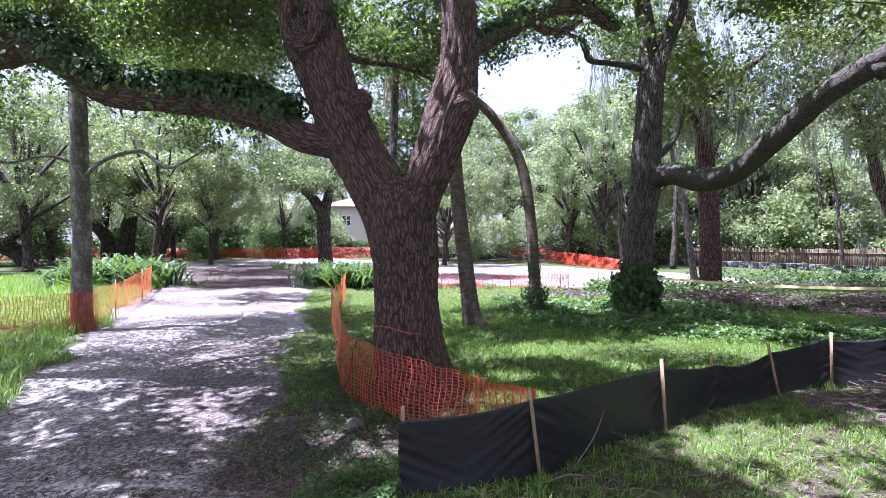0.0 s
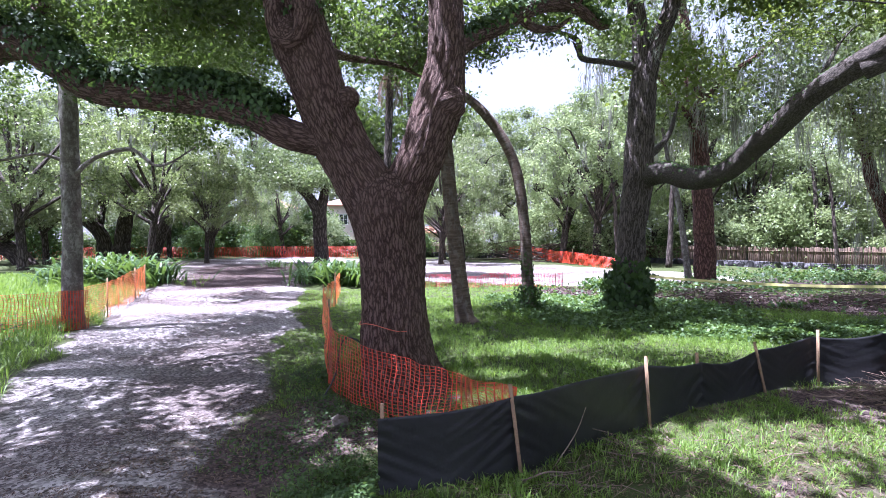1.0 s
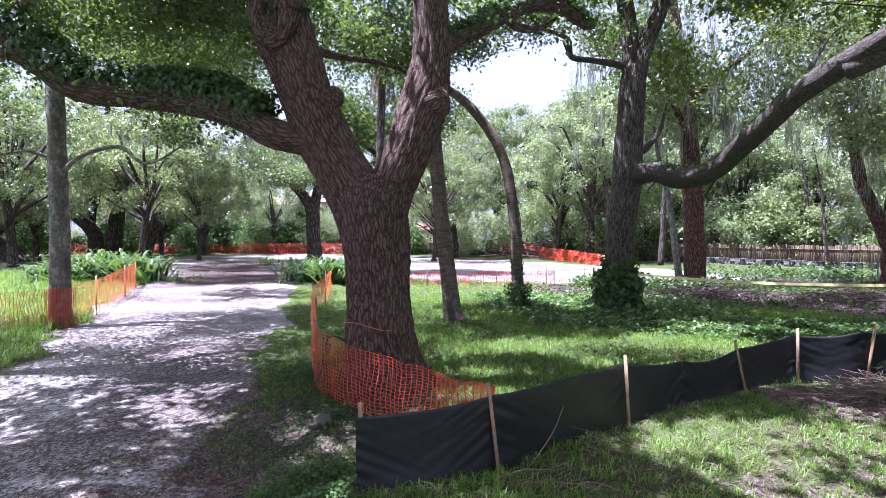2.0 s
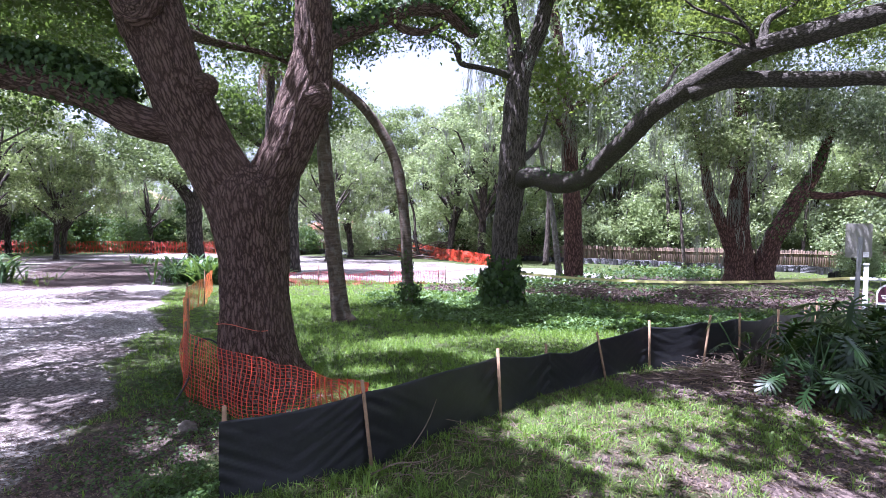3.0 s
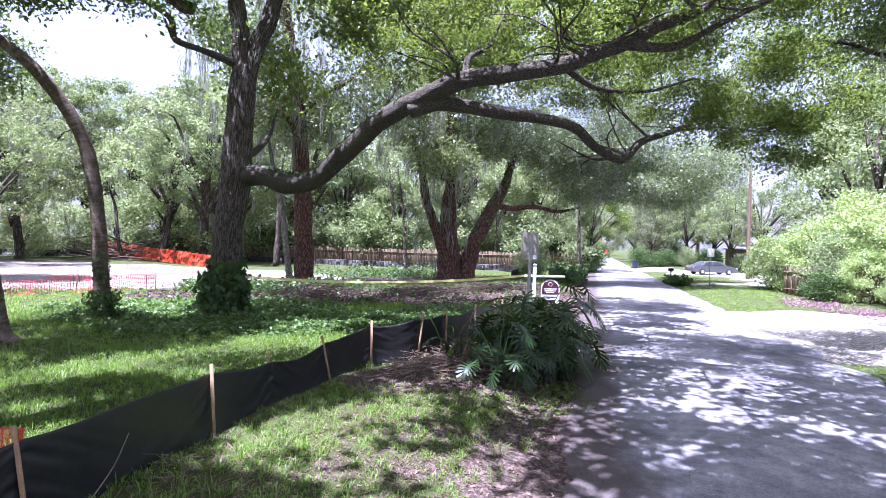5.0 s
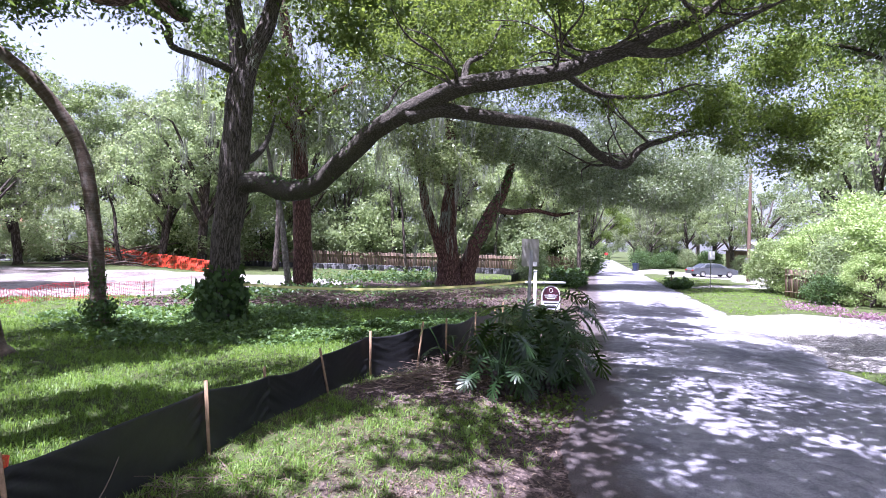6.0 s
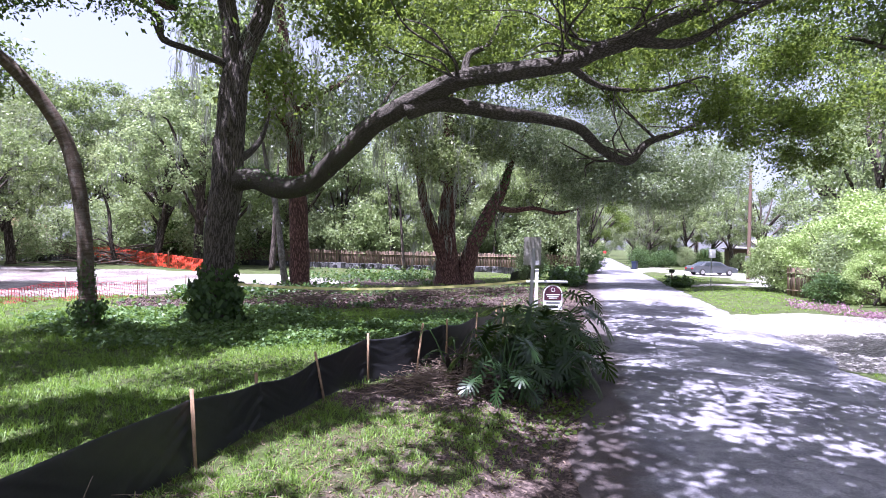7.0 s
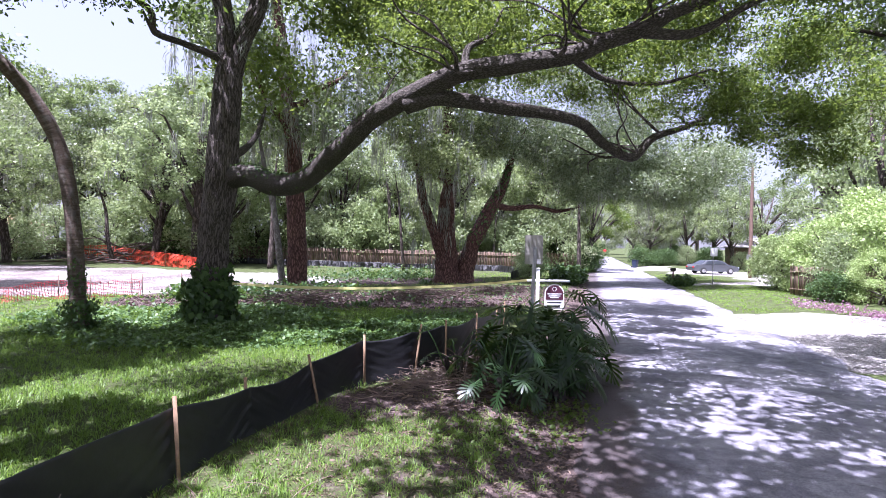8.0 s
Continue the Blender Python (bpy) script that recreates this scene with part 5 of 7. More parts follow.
# ---- woods behind and beside ----


def wood_tree(seed, h, spread_r, leaves, wood, leaf, clumps, moss=0, bush=False, name="oak_tree", label="airy live oak with moss in the far wood"):
    """A free-standing tree at the origin, to be copied: many separate leafy boughs with light between them."""
    rng = np.random.default_rng(seed)
    lean = rng.normal(size=2) * 0.5
    low = 0.06 if bush else 0.38
    fork = h * (0.08 if bush else rng.uniform(0.2, 0.3))
    r = h * 0.024
    limbs = [[(0, 0, -0.3, r * 1.5), (0, 0, 0.3, r), (lean[0] * 0.3, lean[1] * 0.3, fork, r * 0.9), (lean[0], lean[1], h * 0.55, r * 0.5), (lean[0] * 1.4, lean[1] * 1.4, h * 0.88, r * 0.12)]]
    blobs = []
    n = 30 if bush else 38
    for k in range(n):
        f = low + (1 - low) * ((k + rng.uniform(0, 0.9)) / n) ** 0.85
        a = k * 2.39996 + rng.uniform(-0.4, 0.4)
        wide = spread_r * (0.35 + 0.65 * math.sin(math.pi * min(1.0, (f - low) / (1.04 - low)) ** 0.75)) * rng.uniform(0.55, 1.0)
        d = np.array([math.cos(a), math.sin(a)]) * wide
        z = h * f * 0.96
        rb = spread_r * rng.uniform(0.13, 0.27)
        blobs.append((lean[0] * f + d[0], lean[1] * f + d[1], z, rb, rb * rng.uniform(0.8, 1.1), rb * rng.uniform(0.45, 0.75), clumps / n))
        if k % 3 == 0:
            z0 = max(fork, z * 0.62)
            limbs.append([(lean[0] * 0.5, lean[1] * 0.5, z0 * 0.8, r * 0.5), (d[0] * 0.4, d[1] * 0.4, z0 + (z - z0) * 0.4, r * 0.36), (d[0] * 0.75, d[1] * 0.75, z - 0.2, r * 0.2), (d[0], d[1], z, r * 0.05)])
    ob = thing(name, (0, 0, 0), label, "tree" if not bush else "shrub", "woods round the lot")
    part("trunk", limb_mesh("trunk", limbs, 0.6, 8, 0.15), wood, ob)
    v, q, cs = foliage(seed + 100, blobs, leaf, 20, leaf * (2.1 if bush else 1.35), 0.7, far=True, gap=-0.25 if bush else -0.02)
    part("crown", fast_mesh("crown", v, [q]), leaves, ob)
    if moss:
        pick = cs[rng.integers(0, len(cs), moss)]
        part("spanish_moss", moss_mesh(seed, pick[pick[:, 2] > 1.5], h * 0.11, 7, 0.05, 4), MOSS, ob, "grey hanging spanish moss")["kind"] = "stuff"
    return ob


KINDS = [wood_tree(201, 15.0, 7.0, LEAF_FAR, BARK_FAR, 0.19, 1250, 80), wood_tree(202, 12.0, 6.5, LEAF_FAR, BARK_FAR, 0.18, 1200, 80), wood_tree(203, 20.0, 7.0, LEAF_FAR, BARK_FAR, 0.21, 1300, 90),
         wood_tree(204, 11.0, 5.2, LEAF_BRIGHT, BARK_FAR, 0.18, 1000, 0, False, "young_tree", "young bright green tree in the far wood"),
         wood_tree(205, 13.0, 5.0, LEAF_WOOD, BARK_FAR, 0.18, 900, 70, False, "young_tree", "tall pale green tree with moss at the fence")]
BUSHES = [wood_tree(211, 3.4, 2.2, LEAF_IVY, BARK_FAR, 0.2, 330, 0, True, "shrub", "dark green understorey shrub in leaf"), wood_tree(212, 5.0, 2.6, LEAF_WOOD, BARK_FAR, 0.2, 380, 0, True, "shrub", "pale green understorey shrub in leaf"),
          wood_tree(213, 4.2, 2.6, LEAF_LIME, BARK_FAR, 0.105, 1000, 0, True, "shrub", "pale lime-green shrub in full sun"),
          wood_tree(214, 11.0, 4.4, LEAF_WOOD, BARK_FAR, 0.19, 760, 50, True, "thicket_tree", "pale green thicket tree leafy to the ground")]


def plant_out(kinds, spots, seed):
    rng = np.random.default_rng(seed)
    for n, (x, y, k, s) in enumerate(spots):
        src = kinds[k]
        m = Matrix.Translation(on(x, y)) @ Matrix.Rotation(rng.uniform(0, 6.28), 4, 'Z')
        ob = copy_thing(src, m)
        ob.scale = (s * rng.uniform(0.92, 1.08), s * rng.uniform(0.92, 1.08), s)


WOODS = [(-34, 41, 1, 0.9), (-36, 50, 0, 0.95), (-30, 52, 1, 1.0), (-27, 55, 1, 0.9), (-42, 44, 0, 1.0), (-40, 62, 2, 1.0), (-39, 67, 0, 1.1), (-36, 73, 1, 1.1), (-4, 84, 0, 1.1),
         (-22, 44, 1, 0.75), (-21.5, 62, 1, 0.8), (-40, 34, 1, 0.8), (-36, 92, 2, 1.3), (-62, 80, 2, 1.3), (-20, 95, 2, 1.25), (-50, 86, 2, 1.3), (1, 68, 0, 1.2), (6, 72, 0, 1.35), (11, 68, 1, 1.4), (15, 64, 0, 1.25), (21, 60, 0, 1.4), (18, 72, 2, 1.1), (24, 52, 2, 0.95), (30, 56, 4, 1.2), (35, 50, 4, 1.1), (40, 44, 4, 1.15), (46, 50, 2, 1.1), (26, 60, 4, 1.3), (13.1, 48.5, 4, 1.22), (16.5, 50.0, 4, 1.1), (10.5, 51.5, 4, 1.0),
         (46, 39, 1, 1.0), (52, 43, 2, 1.0), (60, 48, 0, 1.1), (52, 35, 3, 0.9), (68, 53, 2, 1.1), (76, 63, 0, 1.1), (88, 74, 1, 1.1), 
         (72, 24, 1, 0.9), (82, 38, 1, 0.8), (88, 44, 0, 1.0), (106, 52, 0, 1.1), (75, 12, 2, 1.1), (62, 8, 2, 1.2), (52, 2, 2, 1.0), (90, 22, 2, 1.2), (46, -6, 0, 1.1), (36, -12, 2, 0.95), (150, 118, 0, 1.3)]
NEARER = [(-1.5, 46, 1, 0.8), (-24, 39, 1, 0.95), (-29, 33, 0, 0.85), (0.5, 53, 0, 0.85), (-1.5, 52, 0, 0.8), (30, -11, 0, 0.9), (45, 35, 0, 0.9), (-34, 26, 2, 0.8)]
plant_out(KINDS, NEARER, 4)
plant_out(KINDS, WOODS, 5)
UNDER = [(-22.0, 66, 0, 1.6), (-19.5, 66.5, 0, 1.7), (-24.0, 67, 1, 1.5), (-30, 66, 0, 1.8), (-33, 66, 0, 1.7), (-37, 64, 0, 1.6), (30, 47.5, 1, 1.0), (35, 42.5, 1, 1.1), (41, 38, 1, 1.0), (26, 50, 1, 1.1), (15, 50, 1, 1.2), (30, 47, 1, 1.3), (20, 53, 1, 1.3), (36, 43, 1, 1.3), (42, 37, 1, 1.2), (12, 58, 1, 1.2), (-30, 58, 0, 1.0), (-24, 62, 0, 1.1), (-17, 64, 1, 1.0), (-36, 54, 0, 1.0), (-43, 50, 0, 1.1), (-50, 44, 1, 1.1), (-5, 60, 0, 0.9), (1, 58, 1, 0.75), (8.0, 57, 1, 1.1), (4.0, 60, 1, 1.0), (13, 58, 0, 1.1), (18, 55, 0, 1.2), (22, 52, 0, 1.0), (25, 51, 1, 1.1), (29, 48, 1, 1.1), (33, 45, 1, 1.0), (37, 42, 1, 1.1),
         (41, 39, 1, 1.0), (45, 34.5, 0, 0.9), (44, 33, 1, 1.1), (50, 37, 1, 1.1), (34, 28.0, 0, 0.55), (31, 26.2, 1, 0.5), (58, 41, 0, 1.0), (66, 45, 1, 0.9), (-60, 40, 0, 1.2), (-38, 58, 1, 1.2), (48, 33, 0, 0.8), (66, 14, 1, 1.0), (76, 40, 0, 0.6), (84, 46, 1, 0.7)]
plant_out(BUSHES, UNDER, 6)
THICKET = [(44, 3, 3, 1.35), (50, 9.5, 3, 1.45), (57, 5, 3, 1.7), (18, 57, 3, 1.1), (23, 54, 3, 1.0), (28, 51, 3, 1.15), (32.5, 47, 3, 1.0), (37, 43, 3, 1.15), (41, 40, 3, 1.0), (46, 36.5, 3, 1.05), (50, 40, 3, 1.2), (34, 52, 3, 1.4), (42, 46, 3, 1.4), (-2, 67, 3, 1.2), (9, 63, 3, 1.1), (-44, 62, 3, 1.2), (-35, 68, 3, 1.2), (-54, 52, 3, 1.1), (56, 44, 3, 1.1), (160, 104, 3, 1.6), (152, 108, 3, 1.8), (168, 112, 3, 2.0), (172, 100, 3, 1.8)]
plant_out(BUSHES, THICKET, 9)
ROADSIDE = [(37.0, 5.5, 2, 1.25), (35.6, 7.6, 1, 0.72), (38.8, 9.4, 2, 1.1), (36.2, 2.4, 2, 1.35), (39.5, 1.0, 2, 1.6), (36.0, -1.8, 2, 1.3), (40.5, 6.5, 2, 1.5), (38.0, -4.5, 2, 1.4), (33.6, 6.0, 2, 0.66), (31.6, 2.2, 2, 0.4), (32.0, -1.0, 2, 0.45), (33.6, 8.0, 0, 0.45), (31.4, 4.4, 1, 0.3), (42.0, 9.6, 1, 1.0), (39.6, 11.7, 1, 0.66), (41.2, 12.8, 2, 0.85)]
LANE_END = [(72.0, 40.0, 0, 0.75), (75.0, 38.4, 0, 0.7), (78.5, 36.5, 1, 0.6), (74.0, 24.5, 1, 0.5), (80.0, 34.0, 0, 0.8), (72.5, 27.0, 1, 0.45), (84.0, 40.0, 0, 0.9), (92.0, 47.0, 1, 1.0), (104.0, 56.5, 0, 1.1), (120.0, 68.0, 1, 1.3), (98.0, 66.0, 0, 1.0), (112.0, 78.0, 1, 1.3)]
plant_out(BUSHES, LANE_END, 17)
LANE_TREES = [(80.0, 43.0, 1, 0.8), (90.0, 50.0, 0, 0.8), (86.0, 36.0, 1, 1.0), (98.0, 44.0, 0, 1.1), (78.0, 30.0, 4, 0.8), (104.0, 60.5, 1, 1.0), (126.0, 74.0, 0, 1.1), (96.0, 69.0, 1, 1.0)]
plant_out(KINDS, LANE_TREES, 18)
plant_out(BUSHES, ROADSIDE, 7)
for src in KINDS + BUSHES:
    src.location = on(-70 - 9 * (KINDS + BUSHES).index(src), 70)
# unseen trees added behind the camera, only to shade its stretch of lane
SHADE = [(3.5, -10.0, 2, 0.8), (-10.0, -5.0, 0, 0.85), (13.0, -9.0, 0, 0.75)]
plant_out(KINDS, SHADE, 8)

# the clipped hedge behind the orange mesh
hedge = thing("hedge", on(-26, 63), "long clipped green hedge behind the orange mesh", "hedge")
rng = np.random.default_rng(77)
hx = rng.uniform(-58, -7, 26000)
hy = np.interp(hx, [-58, -45, -30, -7], [49, 57, 63, 66]) + rng.uniform(-0.6, 0.6, len(hx))
hz = height(hx, hy) + rng.uniform(0, 1, len(hx)) ** 0.7 * (1.9 + 0.25 * np.sin(hx * 1.3))
v, q = leaf_tris(rng, np.stack([hx, hy, hz], 1), 0.26)
me = fast_mesh("leaves", v, [q])
me.transform(Matrix.Translation(-hedge.location))
part("leaves", me, LEAF_IVY, hedge)["kind"] = "stuff"

# trunks and limbs of the old oaks along the drive's far side
CT = [[(-11.8, 44.15, 0.0, 0.9), (-11.85, 44.15, 0.8, 0.66), (-12.0, 44.14, 2.78, 0.59), (-12.04, 44.14, 4.6, 0.6), (-12.63, 44.12, 5.75, 0.46), (-14.11, 44.06, 7.23, 0.36), (-16.57, 43.96, 8.21, 0.2)], [(-12.0, 44.14, 4.2, 0.5), (-11.65, 44.15, 6.24, 0.42), (-11.15, 44.17, 8.21, 0.32), (-10.64, 44.19, 10.67, 0.15)]]
tree("oak_tree", "dark forked oak trunk at the court's edge", CT, BARK_FAR, [(-15.5, 43.5, 8.8, 4.0, 3.0, 2.0, 200), (-10.4, 44, 10.4, 3.6, 3.2, 2.4, 180), (-12.5, 42, 7.4, 3.4, 2.6, 1.0, 130)], LEAF_FAR, 0.21, 40, 0.5, 80, 0.3, 12, 0.15, 0, 91, "", 4.5, far=True)
FAR_OAKS = [[(-34.79, 40.26, -0.1, 0.85), (-35.4, 40.23, 0.7, 0.72), (-36.02, 40.21, 1.38, 0.69), (-37.39, 40.16, 2.07, 0.62), (-39.46, 40.08, 2.8, 0.4), (-42, 40, 4.4, 0.1)],
            [(-33.9, 48.3, 0.1, 0.75), (-34.12, 48.29, 1.2, 0.66), (-34.65, 48.27, 3.12, 0.6), (-36.56, 48.2, 4.77, 0.5), (-38.73, 48.12, 6.96, 0.4), (-40.35, 48.05, 9.43, 0.1)],
            [(-32.7, 48.35, 0.0, 0.95), (-32.64, 48.35, 1.09, 0.77), (-32.28, 48.36, 3.94, 0.66), (-31.6, 48.39, 6.69, 0.45), (-31.04, 48.41, 9.43, 0.15)],
            [(-29.7, 48.46, 0.0, 0.7), (-29.45, 48.47, 0.92, 0.55), (-28.61, 48.5, 3.39, 0.49), (-27.77, 48.54, 5.59, 0.42), (-26.66, 48.58, 7.78, 0.1)]]
for k, l in enumerate(FAR_OAKS):
    e = l[-1]
    side = [(*l[3][:3], l[3][3] * 0.6), (l[3][0] + 2.4, l[3][1] - 0.8, l[3][2] + 1.2, 0.22), (l[3][0] + 5, l[3][1] - 1.5, l[3][2] + 1.9, 0.05)]
    tree("oak_tree", "old leaning live oak with dark bark", [l, side], BARK_FAR, [(e[0], e[1], e[2] + 0.6, 3.6, 3.2, 1.8, 190), (side[2][0], side[2][1], side[2][2] + 0.8, 3.0, 2.8, 1.2, 170), ((e[0] + side[2][0]) / 2, e[1] - 2, e[2] - 0.6, 3.4, 2.4, 1.2, 170)], LEAF_FAR, 0.21, 40, 0.5, 60, 0.3, 12, 0.15, 0, 95 + k, "old oaks by the drive", 4.5, far=True)
# bare slim stems in the wood by the fence
STEMS = [(27.5, 47.5, 10, 0.16, 1.4), (31.0, 44.5, 11, 0.2, -1.2), (34.5, 40.8, 10, 0.14, 1.6), (22.0, 51.5, 10.0, 0.18, 0.9), (29.0, 39.6, 9.0, 0.13, -1.2), (18.0, 44.0, 10, 0.22, 0.5), (14.5, 46.0, 9, 0.2, -1.0), (39.1, 27.4, 8.5, 0.16, -0.3), (38.5, 37.5, 9.5, 0.14, 0.9), (10.0, 50.0, 8, 0.2, 1.6), (7.5, 52.0, 7, 0.16, -1.4)]
for x, y, h, r, ln in STEMS:
    z = float(height(x, y))
    tree("slim_tree", "slim bare stem in the wood's edge", [[(x, y, z - 0.1, r * 1.3), (x + ln * 0.35, y + ln * 0.1, z + h * 0.3, r), (x + ln * 0.45, y - ln * 0.1, z + h * 0.65, r * 0.75), (x + ln, y, z + h, r * 0.25)]], BARK_FAR, [(x + ln, y, z + h, 1.6, 1.6, 1.0, 40)], LEAF_FAR, 0.22, 14, 0.4, 12, 0.5, 9, 0.1, 0, int(x * 7 + 300), "slim stems by the fence")

# ---- the silt fence ----
STAKES = [(-0.43, 4.2, 0.76, 0.0, 0.0), (0.86, 4.72, 0.86, -0.1, 0.06), (2.59, 6.03, 0.83, -0.04, 0.04), (3.62, 6.75, 0.68, -0.02, 0.02), (4.86, 7.55, 0.72, -0.14, 0.05), (5.95, 8.0, 0.86, -0.02, 0.0), (7.0, 7.95, 0.9, 0.2, 0.1), (7.9, 8.15, 0.88, 0.0, 0.0), (9.3, 8.75, 0.86, 0.0, 0.0), (10.9, 9.7, 0.84, 0.0, 0.0), (12.4, 10.9, 0.8, 0.05, 0.0)]


def silt_fence():
    fence = thing("silt_fence", on(4.8, 7.5), "black fabric silt fence on wooden stakes along the lawn", "fence")
    inv = Matrix.Translation(-fence.location)
    path = spline([(s[0], s[1], 0, s[2]) for s in STAKES], 0.035)
    ks = [int(np.argmin(np.hypot(path[:, 0] - s[0], path[:, 1] - s[1]))) for s in STAKES]
    rows = 26
    F, Bk = [], []
    for i, (x, y, _, top) in enumerate(path):
        j = max(1, min(len(ks) - 1, int(np.searchsorted(ks, i))))
        w = (i - ks[j - 1]) / max(1, ks[j] - ks[j - 1])
        sag = 0.055 * math.sin(math.pi * min(1, max(0, w)))
        a = path[min(i + 1, len(path) - 1), :2] - path[max(i - 1, 0), :2]
        n = np.array([a[1], -a[0]]) / (np.linalg.norm(a) + 1e-9)
        z0 = float(height(x, y)) - 0.02
        for k in range(rows):
            s = k / (rows - 1)
            z = z0 + s * (top - 0.06 - sag)
            tight = min(1.0, 6 * min(w, 1 - w))
            near = math.exp(-min(w, 1 - w) * 7)
            lean = 1.0 if w < 0.5 else -1.0
            run = (x + y) * 6 + lean * z * 14
            o = 0.03 * tight * noise.noise(Vector((x * 0.9, y * 0.9, z * 0.8))) + (0.004 + 0.02 * near) * noise.noise(Vector((run * 1.7, z * 2.5, j * 3.1)))
            o += (0.002 + 0.006 * near) * noise.noise(Vector((run * 4.0, z * 5, j * 1.7))) + 0.006 * noise.noise(Vector((x * 3, y * 3, z * 13))) * s ** 3
            o += 0.05 * (1 - s) ** 5
            F.append((x + n[0] * o, y + n[1] * o, z))
            Bk.append((x + n[0] * (o - 0.004), y + n[1] * (o - 0.004), z))
    m, c = len(path), rows
    i = np.arange(m - 1)[:, None] * c + np.arange(c - 1)[None]
    q = np.stack([i, i + c, i + c + 1, i + 1], -1).reshape(-1, 4)
    top = np.arange(m - 1) * c + c - 1
    tq = np.stack([top, top + c, top + c + m * c, top + m * c], 1)
    me = fast_mesh("fabric", np.array(F + Bk), [np.concatenate([q, q[:, ::-1] + m * c, tq])])
    me.polygons.foreach_set("use_smooth", np.ones(len(me.polygons), bool))
    me.transform(inv)
    part("fabric", me, FABRIC, fence)
    for x, y, t, lx, ly in STAKES:
        z = float(height(x, y))
        a = np.array([0.62, -0.78]) * (0.085 if x > 0 and abs(x - 3.62) > 0.1 else -0.03) + (np.array([0.05, 0.03]) if x < 0 else 0.0)
        me = beam_mesh("stake", [((x + a[0] - lx * 0.3, y + a[1] - ly * 0.3, z - 0.2), (x + a[0] + lx, y + a[1] + ly, z + t + 0.04), 0.036, 0.03)])
        me.transform(inv)
        part("stake", me, STAKE, fence)


silt_fence()

# ---- mesh fences ----


def net_mesh(name, surf, nu, nv, wu, wv, thick=0.004):
    """Plastic mesh: upright and level strands as thin bars on surf(a, b), a and b from 0 to 1."""
    m = Mesh()

    def strip(pts, side, w):
        p = np.array(pts)
        s = np.array(side)
        n = len(p)
        t = np.gradient(p, axis=0)
        nor = np.cross(t, s)
        nor /= np.linalg.norm(nor, axis=1)[:, None] + 1e-9
        V = np.stack([p - s * w / 2 + nor * thick / 2, p + s * w / 2 + nor * thick / 2, p + s * w / 2 - nor * thick / 2, p - s * w / 2 - nor * thick / 2], 1).reshape(-1, 3)
        i = 4 * np.arange(n - 1)
        q = np.concatenate([np.stack([i + k, i + (k + 1) % 4, i + 4 + (k + 1) % 4, i + 4 + k], 1) for k in range(4)])
        m.add(V, q)

    S = np.array([[surf(a / nu, b / nv) for b in range(nv + 1)] for a in range(nu + 1)])
    du, dv = np.gradient(S, axis=0), np.gradient(S, axis=1)
    du /= np.linalg.norm(du, axis=2)[..., None] + 1e-9
    dv /= np.linalg.norm(dv, axis=2)[..., None] + 1e-9
    for a in range(nu + 1):
        strip(S[a], du[a], wu)
    for b in range(nv + 1):
        strip(S[:, b], dv[:, b], wv)
    return m.mesh(name)


def rows_surface(rows, wob=0.03, seed=0.0):
    """rows: x, y, bottom, top above the ground, in order along the fence."""
    p = np.array(rows, float)
    d = np.concatenate([[0], np.cumsum(np.hypot(*np.diff(p[:, :2], axis=0).T))])
    d /= d[-1]

    def surf(a, b):
        x, y, z0, z1 = (float(np.interp(a, d, p[:, k])) for k in range(4))
        g = float(height(x, y))
        z = g + z0 + (z1 - z0) * b
        o = wob * noise.noise(Vector((x * 2 + seed, y * 2, z * 2)))
        return (x + o, y + o, z + 0.5 * wob * noise.noise(Vector((x * 3, y * 3 + seed, 9))))
    return surf


def net_fence(label, rows, cell, mat, posts=(), wu=0.014, wv=0.008, height_cells=14, wob=0.03, post_mat=None, group="", ph=1.2):
    ob = thing("mesh_fence", on(rows[0][0], rows[0][1]), label, "fence", group)
    inv = Matrix.Translation(-ob.location)
    p = np.array(rows, float)
    length = float(np.hypot(*np.diff(p[:, :2], axis=0).T).sum())
    me = net_mesh("netting", rows_surface(rows, wob, rows[0][0]), max(4, int(length / cell)), height_cells, wu, wv)
    me.transform(inv)
    part("netting", me, mat, ob)
    for x, y, lx, ly in posts:
        z = float(height(x, y))
        me = beam_mesh("post", [((x, y, z - 0.1), (x + lx, y + ly, z + ph), 0.035, 0.02)])
        me.transform(inv)
        part("post", me, post_mat or STAKE, ob)
    return ob


net_fence("orange safety mesh sagging round the forked oak's foot", [(-1.95, 8.25, 0.0, 1.0), (-1.72, 7.6, -0.02, 0.98), (-1.5, 7.1, 0.0, 0.93), (-0.95, 6.35, 0.06, 0.88), (-0.3, 5.75, 0.1, 0.86), (0.15, 5.35, 0.3, 0.86), (0.5, 5.0, 0.55, 0.87), (0.86, 4.68, 0.8, 0.88)], 0.088, NET, [(-1.76, 7.68, 0.02, 0.0)], 0.013, 0.0045, 17, 0.06, STAKE, "", 1.05)
net_fence("orange safety mesh trailing back along the drive", [(-1.95, 8.25, 0.0, 1.0), (-2.2, 9.3, 0.35, 1.05), (-2.7, 10.8, 0.3, 1.0), (-3.3, 13.0, 0.5, 1.1), (-4.1, 17.5, 0.0, 0.9), (-5.0, 22.0, 0.0, 0.9)], 0.085, NETPALE, [(-2.2, 9.3, 0, 0.02), (-3.3, 13.0, 0, 0), (-4.1, 17.5, 0, 0)], 0.012, 0.007, 14, 0.06)
